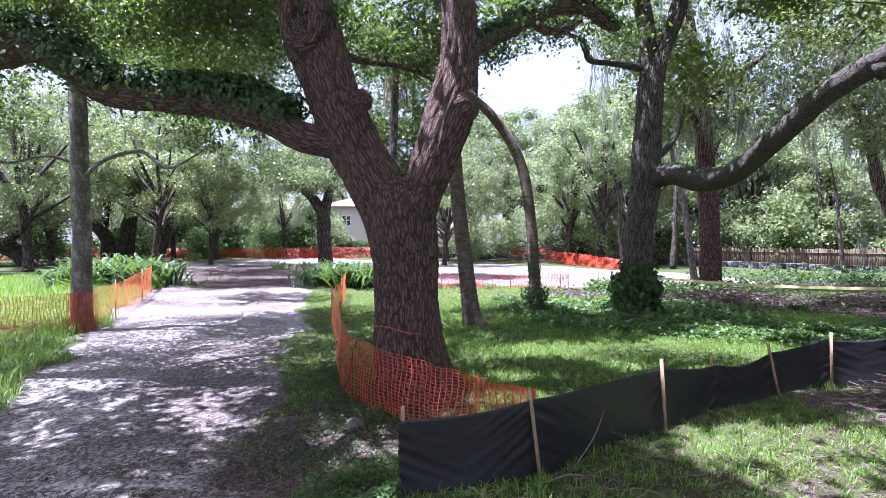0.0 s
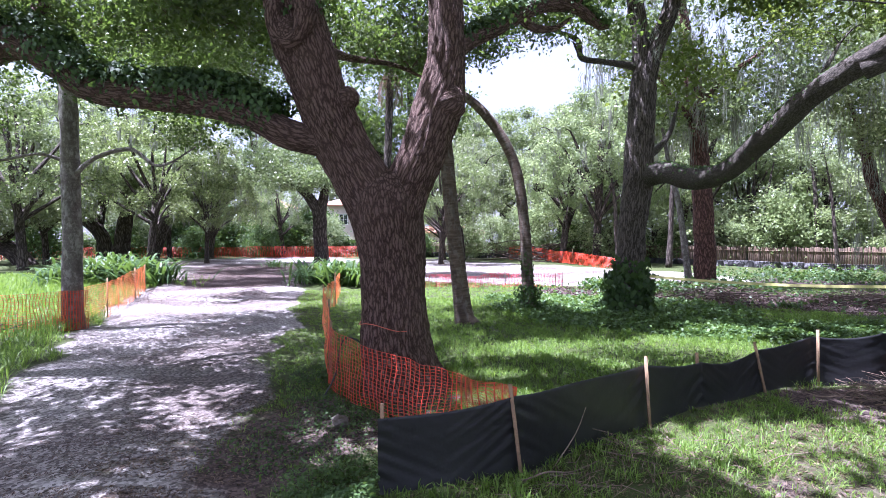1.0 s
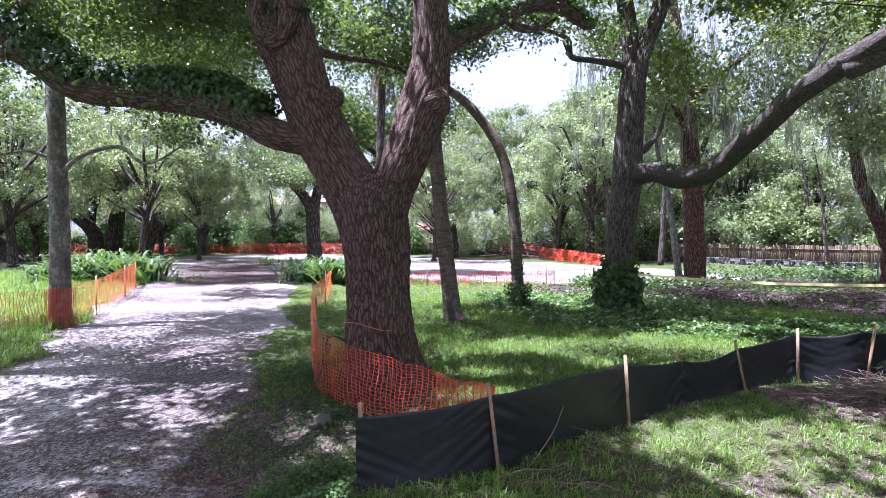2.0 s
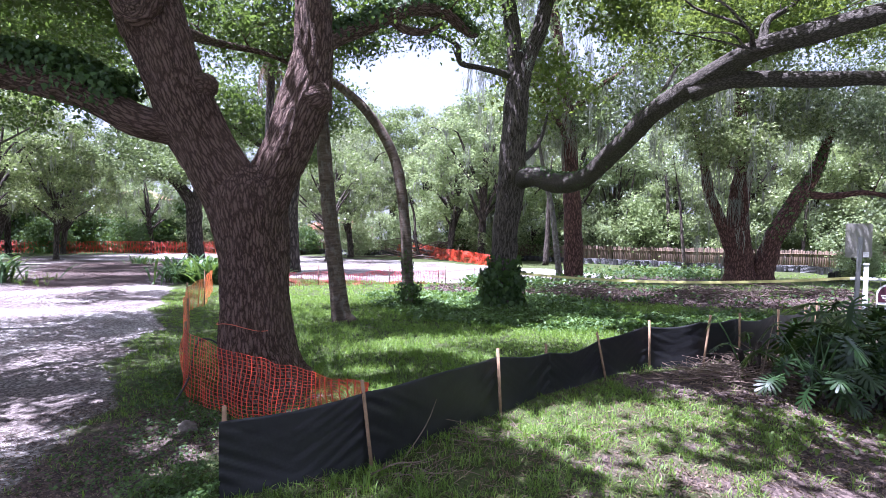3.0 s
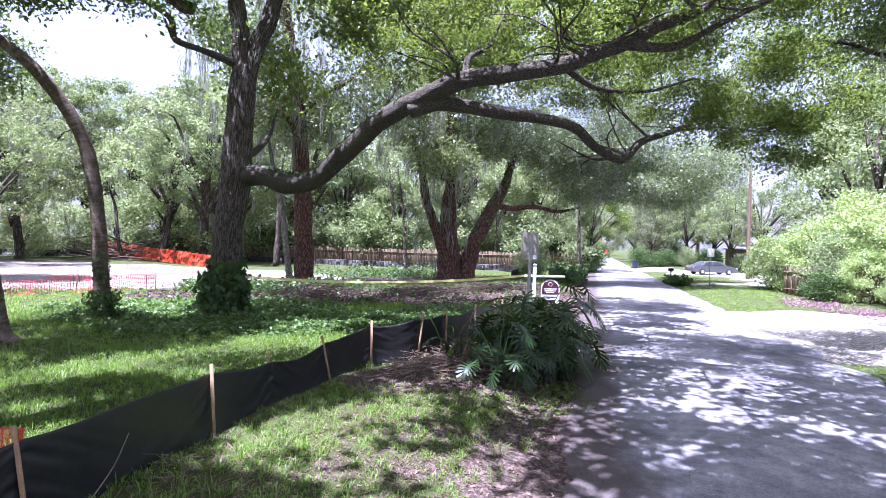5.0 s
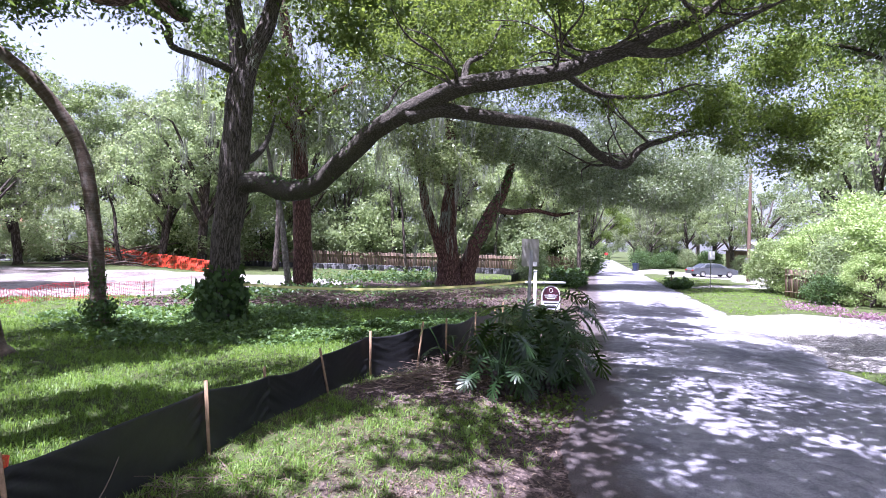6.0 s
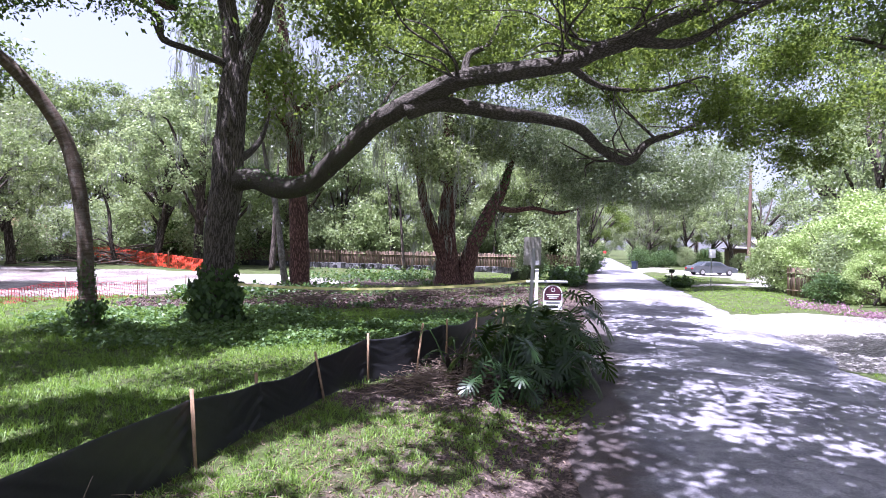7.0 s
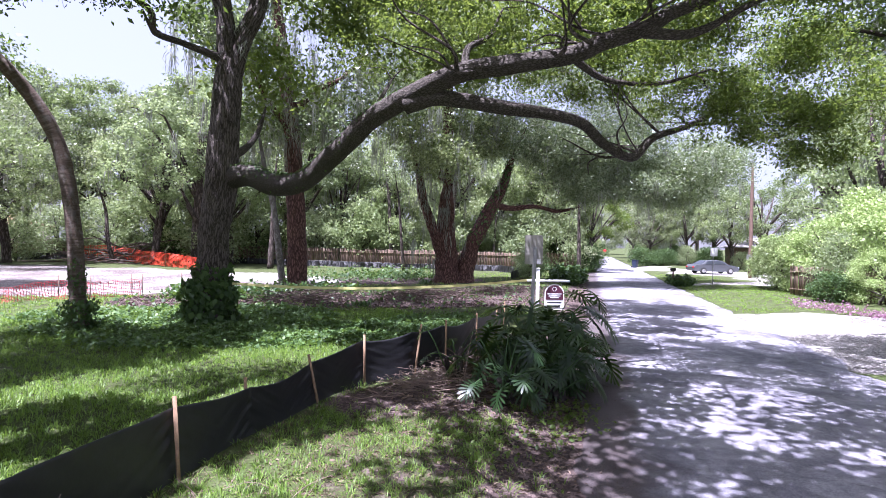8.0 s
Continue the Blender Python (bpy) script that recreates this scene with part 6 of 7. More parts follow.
net_fence("faded orange safety mesh between the lawn and the drive", [(-16.5, 9.2, 0, 1.0), (-13.0, 10.2, 0, 1.0), (-10.4, 11.6, 0, 1.0), (-9.7, 12.25, 0, 1.0), (-10.4, 14.8, 0, 1.05), (-12.0, 18.6, 0, 1.1), (-14.0, 22.4, 0, 1.15)], 0.075, NETPALE, [(-12.0, 18.6, 0, 0), (-14.0, 22.4, 0, 0), (-13.0, 10.2, 0.03, 0), (-10.4, 14.8, 0, 0)], 0.013, 0.009, 17, 0.06)
net_fence("orange mesh wrapped round the grey trunk", [(-9.95, 12.3, 0.02, 1.0), (-9.7, 12.24, 0.02, 1.02), (-9.45, 12.33, 0.02, 1.0), (-9.38, 12.62, 0.02, 1.0)], 0.06, NET, (), 0.014, 0.01, 16, 0.01)
net_fence("orange safety mesh round the far court", [(-60, 40, 0, 1.25), (-46, 49.5, 0, 1.2), (-38, 54.0, 0, 1.25), (-30, 57.5, 0, 1.2), (-22, 59.5, 0, 1.25), (-11, 60.5, 0, 1.3), (-6, 61, 0, 1.2)], 0.3, NET, [(-38, 54.0, 0, 0), (-30, 57.5, 0, 0), (-22, 59.5, 0, 0), (-11, 60.5, 0, 0)], 0.05, 0.035, 10, 0.12, None, "", 1.3)
net_fence("orange safety mesh by the broken limbs", [(5.6, 56, 0, 1.3), (7.0, 55, 0, 1.4), (9.0, 52, 0.1, 1.2), (10.4, 46.5, 0.1, 1.1), (12.0, 42, 0.0, 0.9), (13.6, 40.5, 0.0, 0.6)], 0.22, NET, [(5.6, 56, 0, 0), (7.0, 55, 0, 0), (10.4, 46.5, 0, 0)], 0.06, 0.04, 10, 0.15, None, "", 1.4)
net_fence("sagging red mesh on rusty posts at the court", [(-2.6, 24.2, 0, 0.6), (-0.9, 24.6, 0, 0.65), (1.0, 24.8, 0, 0.55), (2.5, 25.0, 0, 0.75), (3.5, 24.8, 0, 0.7), (5.0, 25.2, 0, 0.72), (5.4, 25.4, 0, 0.7)], 0.085, NETRED, [(-0.9, 24.6, 0, 0), (2.5, 25.0, 0, 0), (3.45, 24.4, 0.03, 0), (5.0, 25.2, -0.03, 0), (5.4, 25.4, 0, 0), (7.2, 26.6, 0, 0)], 0.014, 0.012, 12, 0.1, POLEWOOD, "", 0.95)

# the cord tied round the oak, and the hose at its foot
cord = thing("cord", (-0.72, 7.45, 0.95), "thin orange cord tied round the oak trunk", "cord")
pts = [(0.515 * math.cos(a), 0.515 * math.sin(a), 0.06 * math.sin(a) + 0.05 * math.cos(3 * a) + 0.12, 0.005) for a in np.linspace(0, 6.283, 20)]
vq = tube(pts, 0.05, 6)
part("loop", Mesh().add(*vq).mesh("loop", True), CORD, cord)
hose = thing("hose", on(-1.55, 7.2), "black hose arching by the oak's foot", "hose")
part("pipe", Mesh().add(*tube([(-0.12, -0.3, 0.02, 0.013), (0.0, -0.05, 0.3, 0.013), (0.06, 0.05, 0.7, 0.013), (0.14, 0.06, 0.84, 0.013), (0.3, 0.05, 0.82, 0.013), (0.42, 0.08, 0.7, 0.013)], 0.04, 7)).mesh("pipe", True), HOSE, hose)

# ---- signs by the lane ----
SX, SY = 11.36, 8.84
sign = thing("road_sign", on(SX, SY), "bare back of a road sign on a steel post", "road sign")
sign.rotation_euler = (0, 0, radians(-39))
zt = -float(height(SX, SY))
bm = bmesh.new()
for x0, x1, y0, y1 in ((-0.028, 0.028, -0.004, 0.0), (-0.028, -0.024, 0.0, 0.03), (0.024, 0.028, 0.0, 0.03), (-0.045, -0.024, 0.03, 0.034), (0.024, 0.045, 0.03, 0.034)):
    box_bm(bm, x0, x1, y0, y1, -0.2, zt + 2.45)
part("post", bm, STEEL, sign).rotation_euler = (0, radians(2.0), 0)
pl = part("panel", rounded_panel(0.46, 0.74, 0.006, 0.04), SIGNBACK, sign, "blank grey rounded sign plate")
pl.location = (0.06, 0.04, zt + 2.0)
st = part("sticker", rounded_panel(0.1, 0.11, 0.002, 0.01), PALEINK, sign, "small white sticker")
st.location = (0.19, 0.034, zt + 2.02)
for z in (2.12, 2.36):
    bm = bmesh.new()
    bmesh.ops.create_cone(bm, cap_ends=True, segments=8, radius1=0.012, radius2=0.012, depth=0.02)
    bl = part("bolt", bm, STEEL, sign)
    bl.rotation_euler = (radians(90), 0, 0)
    bl.location = (0.07, -0.008, zt + z)

sale = thing("yard_sign", on(13.5, 10.43), "white hanging yard sign with a maroon arched board", "sign")
sale.rotation_euler = (0, 0, radians(-36))
part("post", beam_mesh("post", [((0, 0, -0.2), (0, 0, 1.9), 0.09, 0.09)]), WHITE, sale)
part("arm", beam_mesh("arm", [((-0.32, 0, 1.55), (0.98, 0, 1.55), 0.07, 0.07)]), WHITE, sale)
part("cap", beam_mesh("cap", [((0, 0, 1.9), (0, 0, 1.94), 0.12, 0.12)]), WHITE, sale)
bd = part("board", rounded_panel(0.6, 0.78, 0.012, 0.02, arch=True), WHITE, sale, "white lower half of the board")
bd.location = (0.52, 0, 0.68)
top = part("arched_top", rounded_panel(0.54, 0.44, 0.01, 0.02, arch=True), MAROON, bd, "dark maroon arched upper half")
top.location = (0, -0.008, 0.3)
em = part("emblem", Mesh().add(*tube([(0.06 * math.cos(a), 0, 0.06 * math.sin(a), 0.008) for a in np.linspace(0, 6.283, 18)], 0.02, 5)).mesh("emblem"), PALEINK, bd, "plain pale ring emblem")
em.location = (0, -0.016, 0.62)
for w, z, mat_, yy in ((0.42, 0.47, PALEINK, -0.015), (0.36, 0.41, PALEINK, -0.015), (0.26, 0.36, PALEINK, -0.015), (0.44, 0.22, INK, -0.009), (0.34, 0.1, INK, -0.009)):
    br = part("bar", beam_mesh("bar", [((-w / 2, yy, z), (w / 2, yy, z), 0.035 if z != 0.1 else 0.07, 0.004)]), mat_, bd)
for x in (0.3, 0.74):
    part("hook", Mesh().add(*tube([(x, 0, 1.53, 0.006), (x, 0, 1.42, 0.006), (x, 0, 1.3, 0.006)], 0.05, 6)).mesh("hook"), STEEL, sale)

# ---- caution tape ----
tape = thing("caution_tape", on(10.0, 21.0), "yellow caution tape strung from the oak to the yard sign", "tape")
line = spline([(5.98, 15.52, 1.22), (7.46, 14.53, 1.14), (8.97, 13.5, 1.12), (10.48, 12.48, 1.17), (11.99, 11.45, 1.28), (13.44, 10.48, 1.45)], 0.2)
wrap = np.array([(5.66 + 0.47 * math.cos(a), 16.0 + 0.47 * math.sin(a), 1.2 + 0.04 * math.sin(2 * a)) for a in np.linspace(-0.9, 5.4, 40)])
for ln in (line, wrap):
    z = np.array([p[2] for p in ln])
    n = len(ln)
    tw = 0.036 * np.cos(np.linspace(0, 2.5, n))
    lo, hi = np.column_stack([ln[:, :2], z - 0.036]), np.column_stack([ln[:, 0] + tw * 0.3, ln[:, 1] + tw * 0.3, z + 0.036])
    off = np.array([0.0015, -0.0015, 0])
    V = np.concatenate([lo + off, hi + off, lo - off, hi - off])
    i = np.arange(n - 1)
    q = np.concatenate([np.stack([i, i + 1, i + 1 + n, i + n], 1), np.stack([i + 2 * n, i + 3 * n, i + 1 + 3 * n, i + 1 + 2 * n], 1)])
    me = fast_mesh("strip", V, [q])
    me.transform(Matrix.Translation(-tape.location))
    part("strip", me, TAPE, tape)

# ---- wooden fences ----


def picket_board(w, cut):
    """A dog-eared board one metre high, to be stretched to its height."""
    prof = [(-w / 2, 0.015), (w / 2, 0.015), (w / 2, 1 - cut), (w * 0.3, 1), (-w * 0.3, 1), (-w / 2, 1 - cut)]
    V = [(x, sg * 0.01, z) for sg in (-1, 1) for x, z in prof]
    q = [(0, 1, 2, 5), (2, 3, 4, 5), (7, 6, 11, 8), (8, 11, 10, 9)] + [(i, i + 6, (i + 1) % 6 + 6, (i + 1) % 6) for i in range(6)]
    return Mesh().add(V, q).mesh("picket")


def picket_fence(label, pts, h, gap=0.02, w=0.14):
    ob = thing("wood_fence", on(pts[0][0], pts[0][1]), label, "fence")
    inv = Matrix.Translation(-ob.location)
    rng = np.random.default_rng(int(pts[0][0] * 10 + 500))
    boards = [picket_board(w * f, c) for f, c in ((1.0, 0.03), (0.95, 0.025), (1.03, 0.035))]
    for (x0, y0), (x1, y1) in zip(pts, pts[1:]):
        L = math.hypot(x1 - x0, y1 - y0)
        ex, ey = (x1 - x0) / L, (y1 - y0) / L
        for k in range(int(L / (w + gap))):
            s = (k + 0.5) * (w + gap)
            x, y = x0 + ex * s, y0 + ey * s
            pk = part("picket", boards[k % 3], CEDAR_EACH, ob)
            pk.matrix_basis = inv @ Matrix.Translation(on(x, y)) @ pose(0, 0, 0, 0, rng.normal() * 0.8, math.degrees(math.atan2(ey, ex))) @ Matrix.Diagonal((1, 1, h * rng.uniform(0.95, 1.03), 1))
        for zr in (0.35, h - 0.35):
            me = beam_mesh("rail", [((x0 + ey * 0.03, y0 - ex * 0.03, float(height(x0, y0)) + zr), (x1 + ey * 0.03, y1 - ex * 0.03, float(height(x1, y1)) + zr), 0.04, 0.09)])
            me.transform(inv)
            part("rail", me, CEDAR, ob)
    return ob


picket_fence("weathered cedar board fence at the lot's back", [(14, 55.5), (20, 51.5), (26, 46.5), (31, 42.0), (36, 37.5), (41, 33.5), (44, 31.5)], 1.8)
picket_fence("weathered board fence beyond the court", [(-8, 62.5), (0, 62), (7, 60), (14, 55.5)], 1.8)
picket_fence("grey board fence behind the roadside shrubs", [(36.0, 10.5), (34.2, 5.5), (33.2, 1.5), (33.0, -4.0)], 1.7)
net_fence("black silt fabric along the board fence", [(15, 54, 0, 0.45), (22, 48.6, 0, 0.5), (28, 43.5, 0, 0.5), (33, 38.5, 0, 0.45), (36, 34, 0, 0.55), (34, 29, 0, 0.6), (28.5, 25.5, 0, 0.55)], 0.4, HOSE, (), 0.41, 0.06, 5, 0.1)
net_fence("black silt fabric beyond the court", [(-7, 60.5, 0, 0.6), (0, 60, 0, 0.55), (7, 57.5, 0, 0.6)], 0.4, HOSE, (), 0.41, 0.06, 5, 0.1)

# ---- houses ----


def house(label, at, rz, w, d, h, roof_h, wall_mat, roof_mat, wins, over=0.6):
    ob = thing("house", at, label, "house")
    ob.rotation_euler = (0, 0, radians(rz))
    bm = bmesh.new()
    box_bm(bm, -w / 2, w / 2, 0, d, -0.5, h, 0.02)
    part("wall", bm, wall_mat, ob)
    bm = bmesh.new()
    lo = [bm.verts.new(p) for p in ((-w / 2 - over, -over, h), (w / 2 + over, -over, h), (w / 2 + over, d + over, h), (-w / 2 - over, d + over, h))]
    lo2 = [bm.verts.new((v.co.x, v.co.y, h + 0.15)) for v in lo]
    hi = [bm.verts.new(p) for p in ((-w / 2 + d / 2.2, d / 2, h + roof_h), (w / 2 - d / 2.2, d / 2, h + roof_h))]
    bm.faces.new(lo[::-1])
    for k in range(4):
        bm.faces.new((lo[k], lo[(k + 1) % 4], lo2[(k + 1) % 4], lo2[k]))
    for f in ((lo2[0], lo2[1], hi[1], hi[0]), (lo2[1], lo2[2], hi[1]), (lo2[2], lo2[3], hi[0], hi[1]), (lo2[3], lo2[0], hi[0])):
        bm.faces.new(f)
    part("roof", bm, roof_mat, ob)
    for x, z, ww, hh in wins:
        bm = bmesh.new()
        for x0, x1, z0, z1 in ((x - ww / 2 - 0.1, x + ww / 2 + 0.1, z - 0.1, z), (x - ww / 2 - 0.1, x + ww / 2 + 0.1, z + hh, z + hh + 0.1), (x - ww / 2 - 0.1, x - ww / 2, z, z + hh), (x + ww / 2, x + ww / 2 + 0.1, z, z + hh), (x - 0.025, x + 0.025, z, z + hh), (x - ww / 2, x + ww / 2, z + hh / 2 - 0.02, z + hh / 2 + 0.02)):
            box_bm(bm, x0, x1, -0.06, 0.02, z0, z1)
        wn_ = part("window", bm, WHITE, ob)
        bm = bmesh.new()
        box_bm(bm, x - ww / 2, x + ww / 2, -0.02, 0.01, z, z + hh)
        part("pane", bm, GLASS, wn_)
    return ob


house("two-storey pale stucco house with a clay tile roof", (-15.5, 79.0, 0.4), 8, 11, 10, 7.4, 2.2, STUCCO, TERRA, [(3.6, 1.0, 1.2, 1.6), (-2.2, 1.0, 1.4, 1.8), (1.8, 4.6, 1.2, 1.5), (-2.4, 4.6, 1.2, 1.5)])
house("pale stucco house wing with an upper window", (-31.0, 82.0, 0.4), 8, 9, 9, 7.2, 2.0, STUCCO, TERRA, [(-1.8, 4.4, 1.3, 1.6), (2.0, 4.4, 1.3, 1.6), (0.0, 1.0, 2.0, 1.9)])
house("low pale house beyond the court", (-3.0, 80.0, 0.4), -20, 10, 8, 3.2, 1.8, STUCCO, TERRA, [(-2, 1.0, 1.2, 1.3), (2.2, 1.0, 1.2, 1.3)])
house("low ranch house with grey shingles down the lane", (90.0, 27.0, 0.0), -60, 14, 9, 2.8, 1.8, POLEWOOD, SHINGLE, [(-4, 0.9, 1.5, 1.2), (0, 0.9, 1.5, 1.2), (4, 0.9, 1.2, 1.2)])
house("pale house between the trees across the fence", (64.0, 62.0, 0.3), -40, 9, 8, 5.6, 2.0, STUCCO, SHINGLE, [(-2, 3.4, 1.2, 1.4), (2, 3.4, 1.2, 1.4)])

# ---- plants on the ground ----


def philo_leaf(seed, length):
    """A broad, deeply cut leaf along +x: a narrow web along the midrib, long wavy fingers on both sides, sagging at its tip."""
    rng = np.random.default_rng(seed)
    m = Mesh()
    k = 8

    def sag(x, y):
        return -0.3 * x * x / length - 0.16 * y * y / length + 0.03 * length * math.sin(9 * y / length)
    for i in range(k):
        f = i / (k - 1)
        x0 = length * (-0.04 + 0.68 * f)
        reach = length * (0.36 + 0.22 * math.sin(math.pi * (0.1 + 0.62 * f))) * rng.uniform(0.88, 1.1)
        for sd in (-1, 1):
            a = radians(142 - 128 * f + rng.uniform(-5, 5))
            bend = radians(-16 * (1 - f))
            w = length * 0.056 * rng.uniform(0.85, 1.15)
            mid = [(x0, 0.0)]
            for r in (0.3, 0.35, 0.25, 0.1):
                mid.append((mid[-1][0] + reach * r * math.cos(a), mid[-1][1] + sd * reach * r * math.sin(a)))
                a += bend * 0.5
            V = []
            for q, ((x, y), ww) in enumerate(zip(mid, (1.2, 0.6, 0.92, 0.7, 0.0))):
                d = np.array(mid[min(q + 1, 4)]) - np.array(mid[max(q - 1, 0)])
                d = np.array([1.0, 0.0]) if q == 0 else d / np.linalg.norm(d)
                n = d if q == 0 else np.array([d[1], -d[0]]) * sd
                for e in ((-1, 1) if q < 4 else (0,)):
                    p = np.array([x, y]) + n * e * w * ww
                    V.append((p[0], p[1], sag(p[0], p[1])))
            m.add(V, [(0, 1, 3, 2), (2, 3, 5, 4), (4, 5, 7, 6)], [(6, 7, 8)])
    s = np.linspace(-0.05, 0.72, 7)
    web = length * 0.1 * np.sin(np.pi * (0.12 + 0.8 * (s + 0.05) / 0.77))
    V = [(length * q, e * ww, sag(length * q, ww) + 0.002) for q, ww in zip(s, web) for e in (-1, 1)]
    m.add(V, [(2 * q, 2 * q + 1, 2 * q + 3, 2 * q + 2) for q in range(6)])
    v, q, t, _ = tube([(length * q, 0, sag(length * q, 0) + 0.005, 0.008 * (1 - q)) for q in np.linspace(-0.05, 0.9, 7)], 0.1, 5)
    m.add(v, q, t)
    return m.mesh("leaf")


def philodendron(x, y, seed, n, size, label):
    ob = thing("philodendron", on(x, y), label, "shrub", "philodendrons by the lane")
    rng = np.random.default_rng(seed)
    blades = [philo_leaf(seed + k, size * (0.8 + 0.18 * k)) for k in range(3)]
    stem = limb_mesh("stem", [[(0, 0, -0.05, 0.09), (0.05, 0.02, 0.35, 0.07), (0.1, 0.0, 0.6, 0.05)], [(0, 0, 0, 0.07), (-0.3, -0.1, 0.25, 0.06), (-0.45, -0.2, 0.5, 0.04)]], 0.08, 10, 0.2)
    part("stem", stem, BARK_FAR, ob)
    for k in range(n):
        a = k * 2.39996 + rng.uniform(-0.3, 0.3)
        rise = rng.uniform(0.0, 1.0)
        ln = size * rng.uniform(1.0, 2.7) * (0.75 + 0.5 * rise)
        el = radians(5 + 68 * rise + rng.uniform(-8, 8))
        e = np.array([math.cos(a) * math.cos(el), math.sin(a) * math.cos(el), math.sin(el)]) * ln
        base = np.array([rng.uniform(-0.35, 0.12), rng.uniform(-0.2, 0.1), rng.uniform(0.15, 0.5)])
        tip = base + e
        m = Mesh().add(*tube([(*base, 0.016), (*(base + e * 0.55 + (0, 0, 0.06)), 0.012), (*tip, 0.008)], 0.12, 6))
        pt = part("stalk", m.mesh("stalk", True), LEAF_STRAP, ob)
        lf = part("leaf", blades[k % 3], LEAF_PHILO, pt)
        lf.matrix_basis = Matrix.Translation(tip) @ pose(0, 0, 0, 0, 0, math.degrees(a) + rng.uniform(-32, 32)) @ pose(0, 0, 0, rng.uniform(-28, 28), rng.uniform(5, 58), 0)
    return ob


philodendron(9.25, 6.6, 401, 54, 0.5, "big dark philodendron with deeply cut leaves beside the lane")
philodendron(7.8, 6.2, 402, 26, 0.36, "low philodendron with cut leaves on a brush heap")
philodendron(10.0, 7.1, 403, 40, 0.48, "leafy philodendron beside the yard sign")
philodendron(8.8, 5.9, 404, 24, 0.34, "small philodendron at the lane's edge")
philodendron(7.6, 7.3, 405, 6, 0.28, "small philodendron against the silt fence")


def strap_clump(name, label, x, y, seed, n, length, width, mat, group=""):
    """A fountain of strap leaves."""
    ob = thing(name, on(x, y), label, "plant", group)
    rng = np.random.default_rng(seed)
    m = Mesh()
    for k in range(n):
        a, el = rng.uniform(0, 6.283), radians(rng.uniform(28, 80))
        ln = length * rng.uniform(0.6, 1.15)
        s = np.linspace(0, 1, 7)
        d = np.array([math.cos(a), math.sin(a)])
        r = ln * s * math.cos(el)
        z = ln * s * math.sin(el) - 0.62 * ln * s ** 2.2 * math.sin(el)
        b = rng.normal(size=2) * length * 0.28
        w = width * np.sin(np.pi * (0.12 + 0.86 * s)) * rng.uniform(0.7, 1.2)
        sd = np.array([-d[1], d[0]])
        mid = np.column_stack([b + d * r[:, None], z])
        V = np.stack([mid - np.append(sd, 0) * w[:, None], mid + np.append(sd, 0) * w[:, None]], 1).reshape(-1, 3)
        i = 2 * np.arange(6)
        m.add(V, np.stack([i, i + 1, i + 3, i + 2], 1))
    lv = part("leaves", m.mesh("leaves"), mat, ob)
    lv["kind"] = "stuff"
    return ob


for k, (x, y, n, ln) in enumerate([(-17.2, 25.5, 360, 3.4), (-15.6, 24.8, 260, 2.8), (-19.4, 26.5, 260, 2.9), (-18.4, 23.8, 210, 2.4), (-6.1, 26.2, 320, 3.0), (-4.9, 25.6, 220, 2.4), (-7.0, 27.0, 220, 2.4), (-14.0, 38.5, 90, 1.4), (-29.0, 55.0, 60, 1.8), (9.0, 21.4, 40, 0.8), (10.4, 22.6, 40, 0.9), (14.5, 21.0, 50, 0.8), (11.6, 17.6, 40, 0.7), (26.5, 28.2, 60, 0.9), (24.4, 29.5, 60, 0.9), (22.4, 30.4, 60, 0.8), (20.4, 25.0, 50, 0.8), (9.8, 23.8, 60, 1.1), (13.0, 26.4, 50, 1.0)]):
    strap_clump("strap_plant", "clump of arching green strap leaves", x, y, 420 + k, n, ln, (0.038 if ln > 1.6 else 0.034) * ln ** 0.5, LEAF_STRAP, "strap-leaved clumps")


def scatter_stuff(name, label, category, verts, faces, mat):
    ob = part(name, fast_mesh(name, verts, faces), mat)
    return tagged(ob, label, category, kind="stuff")


def blades(seed, X, Y, h, w, count):
    """Tufts of bent grass blades, the outer ones leaning out over the ground."""
    rng = np.random.default_rng(seed)
    X, Y, h = (np.repeat(a, count) for a in (X, Y, h * np.ones(len(X))))
    n = len(X)
    a = rng.uniform(0, 6.283, n)
    out = rng.uniform(0, 1, n) ** 0.7
    dx, dy = np.cos(a), np.sin(a)
    X, Y = X + dx * out * 0.045, Y + dy * out * 0.045
    a = a + rng.normal(size=n) * 0.7
    dx, dy = np.cos(a), np.sin(a)
    hh = h * rng.uniform(0.5, 1.2, n) * (1.1 - 0.45 * out)
    lean = h * (0.1 + 1.1 * out) * rng.uniform(0.5, 1.2, n)
    b = np.stack([X, Y, height(X, Y) - 0.01], 1)
    mid = b + np.stack([dx * lean * 0.38, dy * lean * 0.38, hh * 0.68], 1)
    tip = b + np.stack([dx * lean, dy * lean, hh * 0.92], 1)
    ww = w * rng.uniform(0.6, 1.3, n)
    s = np.stack([-dy * ww * 0.5, dx * ww * 0.5, 0 * dx], 1)
    V = np.stack([b, mid + s, tip, mid - s], 1).reshape(-1, 3)
    return V, np.arange(4 * n).reshape(-1, 4)


def patchy(X, Y, k=0.9):
    return 0.5 + 0.5 * np.sin(X * 1.7 * k + 2 * np.sin(Y * 1.1 * k)) * np.cos(Y * 1.9 * k + 1.5 * np.sin(X * 0.8 * k))


def free_ground(X, Y):
    """1 on open lawn, 0 on gravel, asphalt and bare soil."""
    g, d = masks(X, Y)
    u, v = road_uv(X, Y)
    return (1 - smooth(g, 0.25, 0.6)) * (1 - 0.93 * smooth(d, 0.45, 0.8)) * np.where((v < EDGE_NEAR + 0.1) & (v > EDGE_FAR - 0.1), 0, 1)


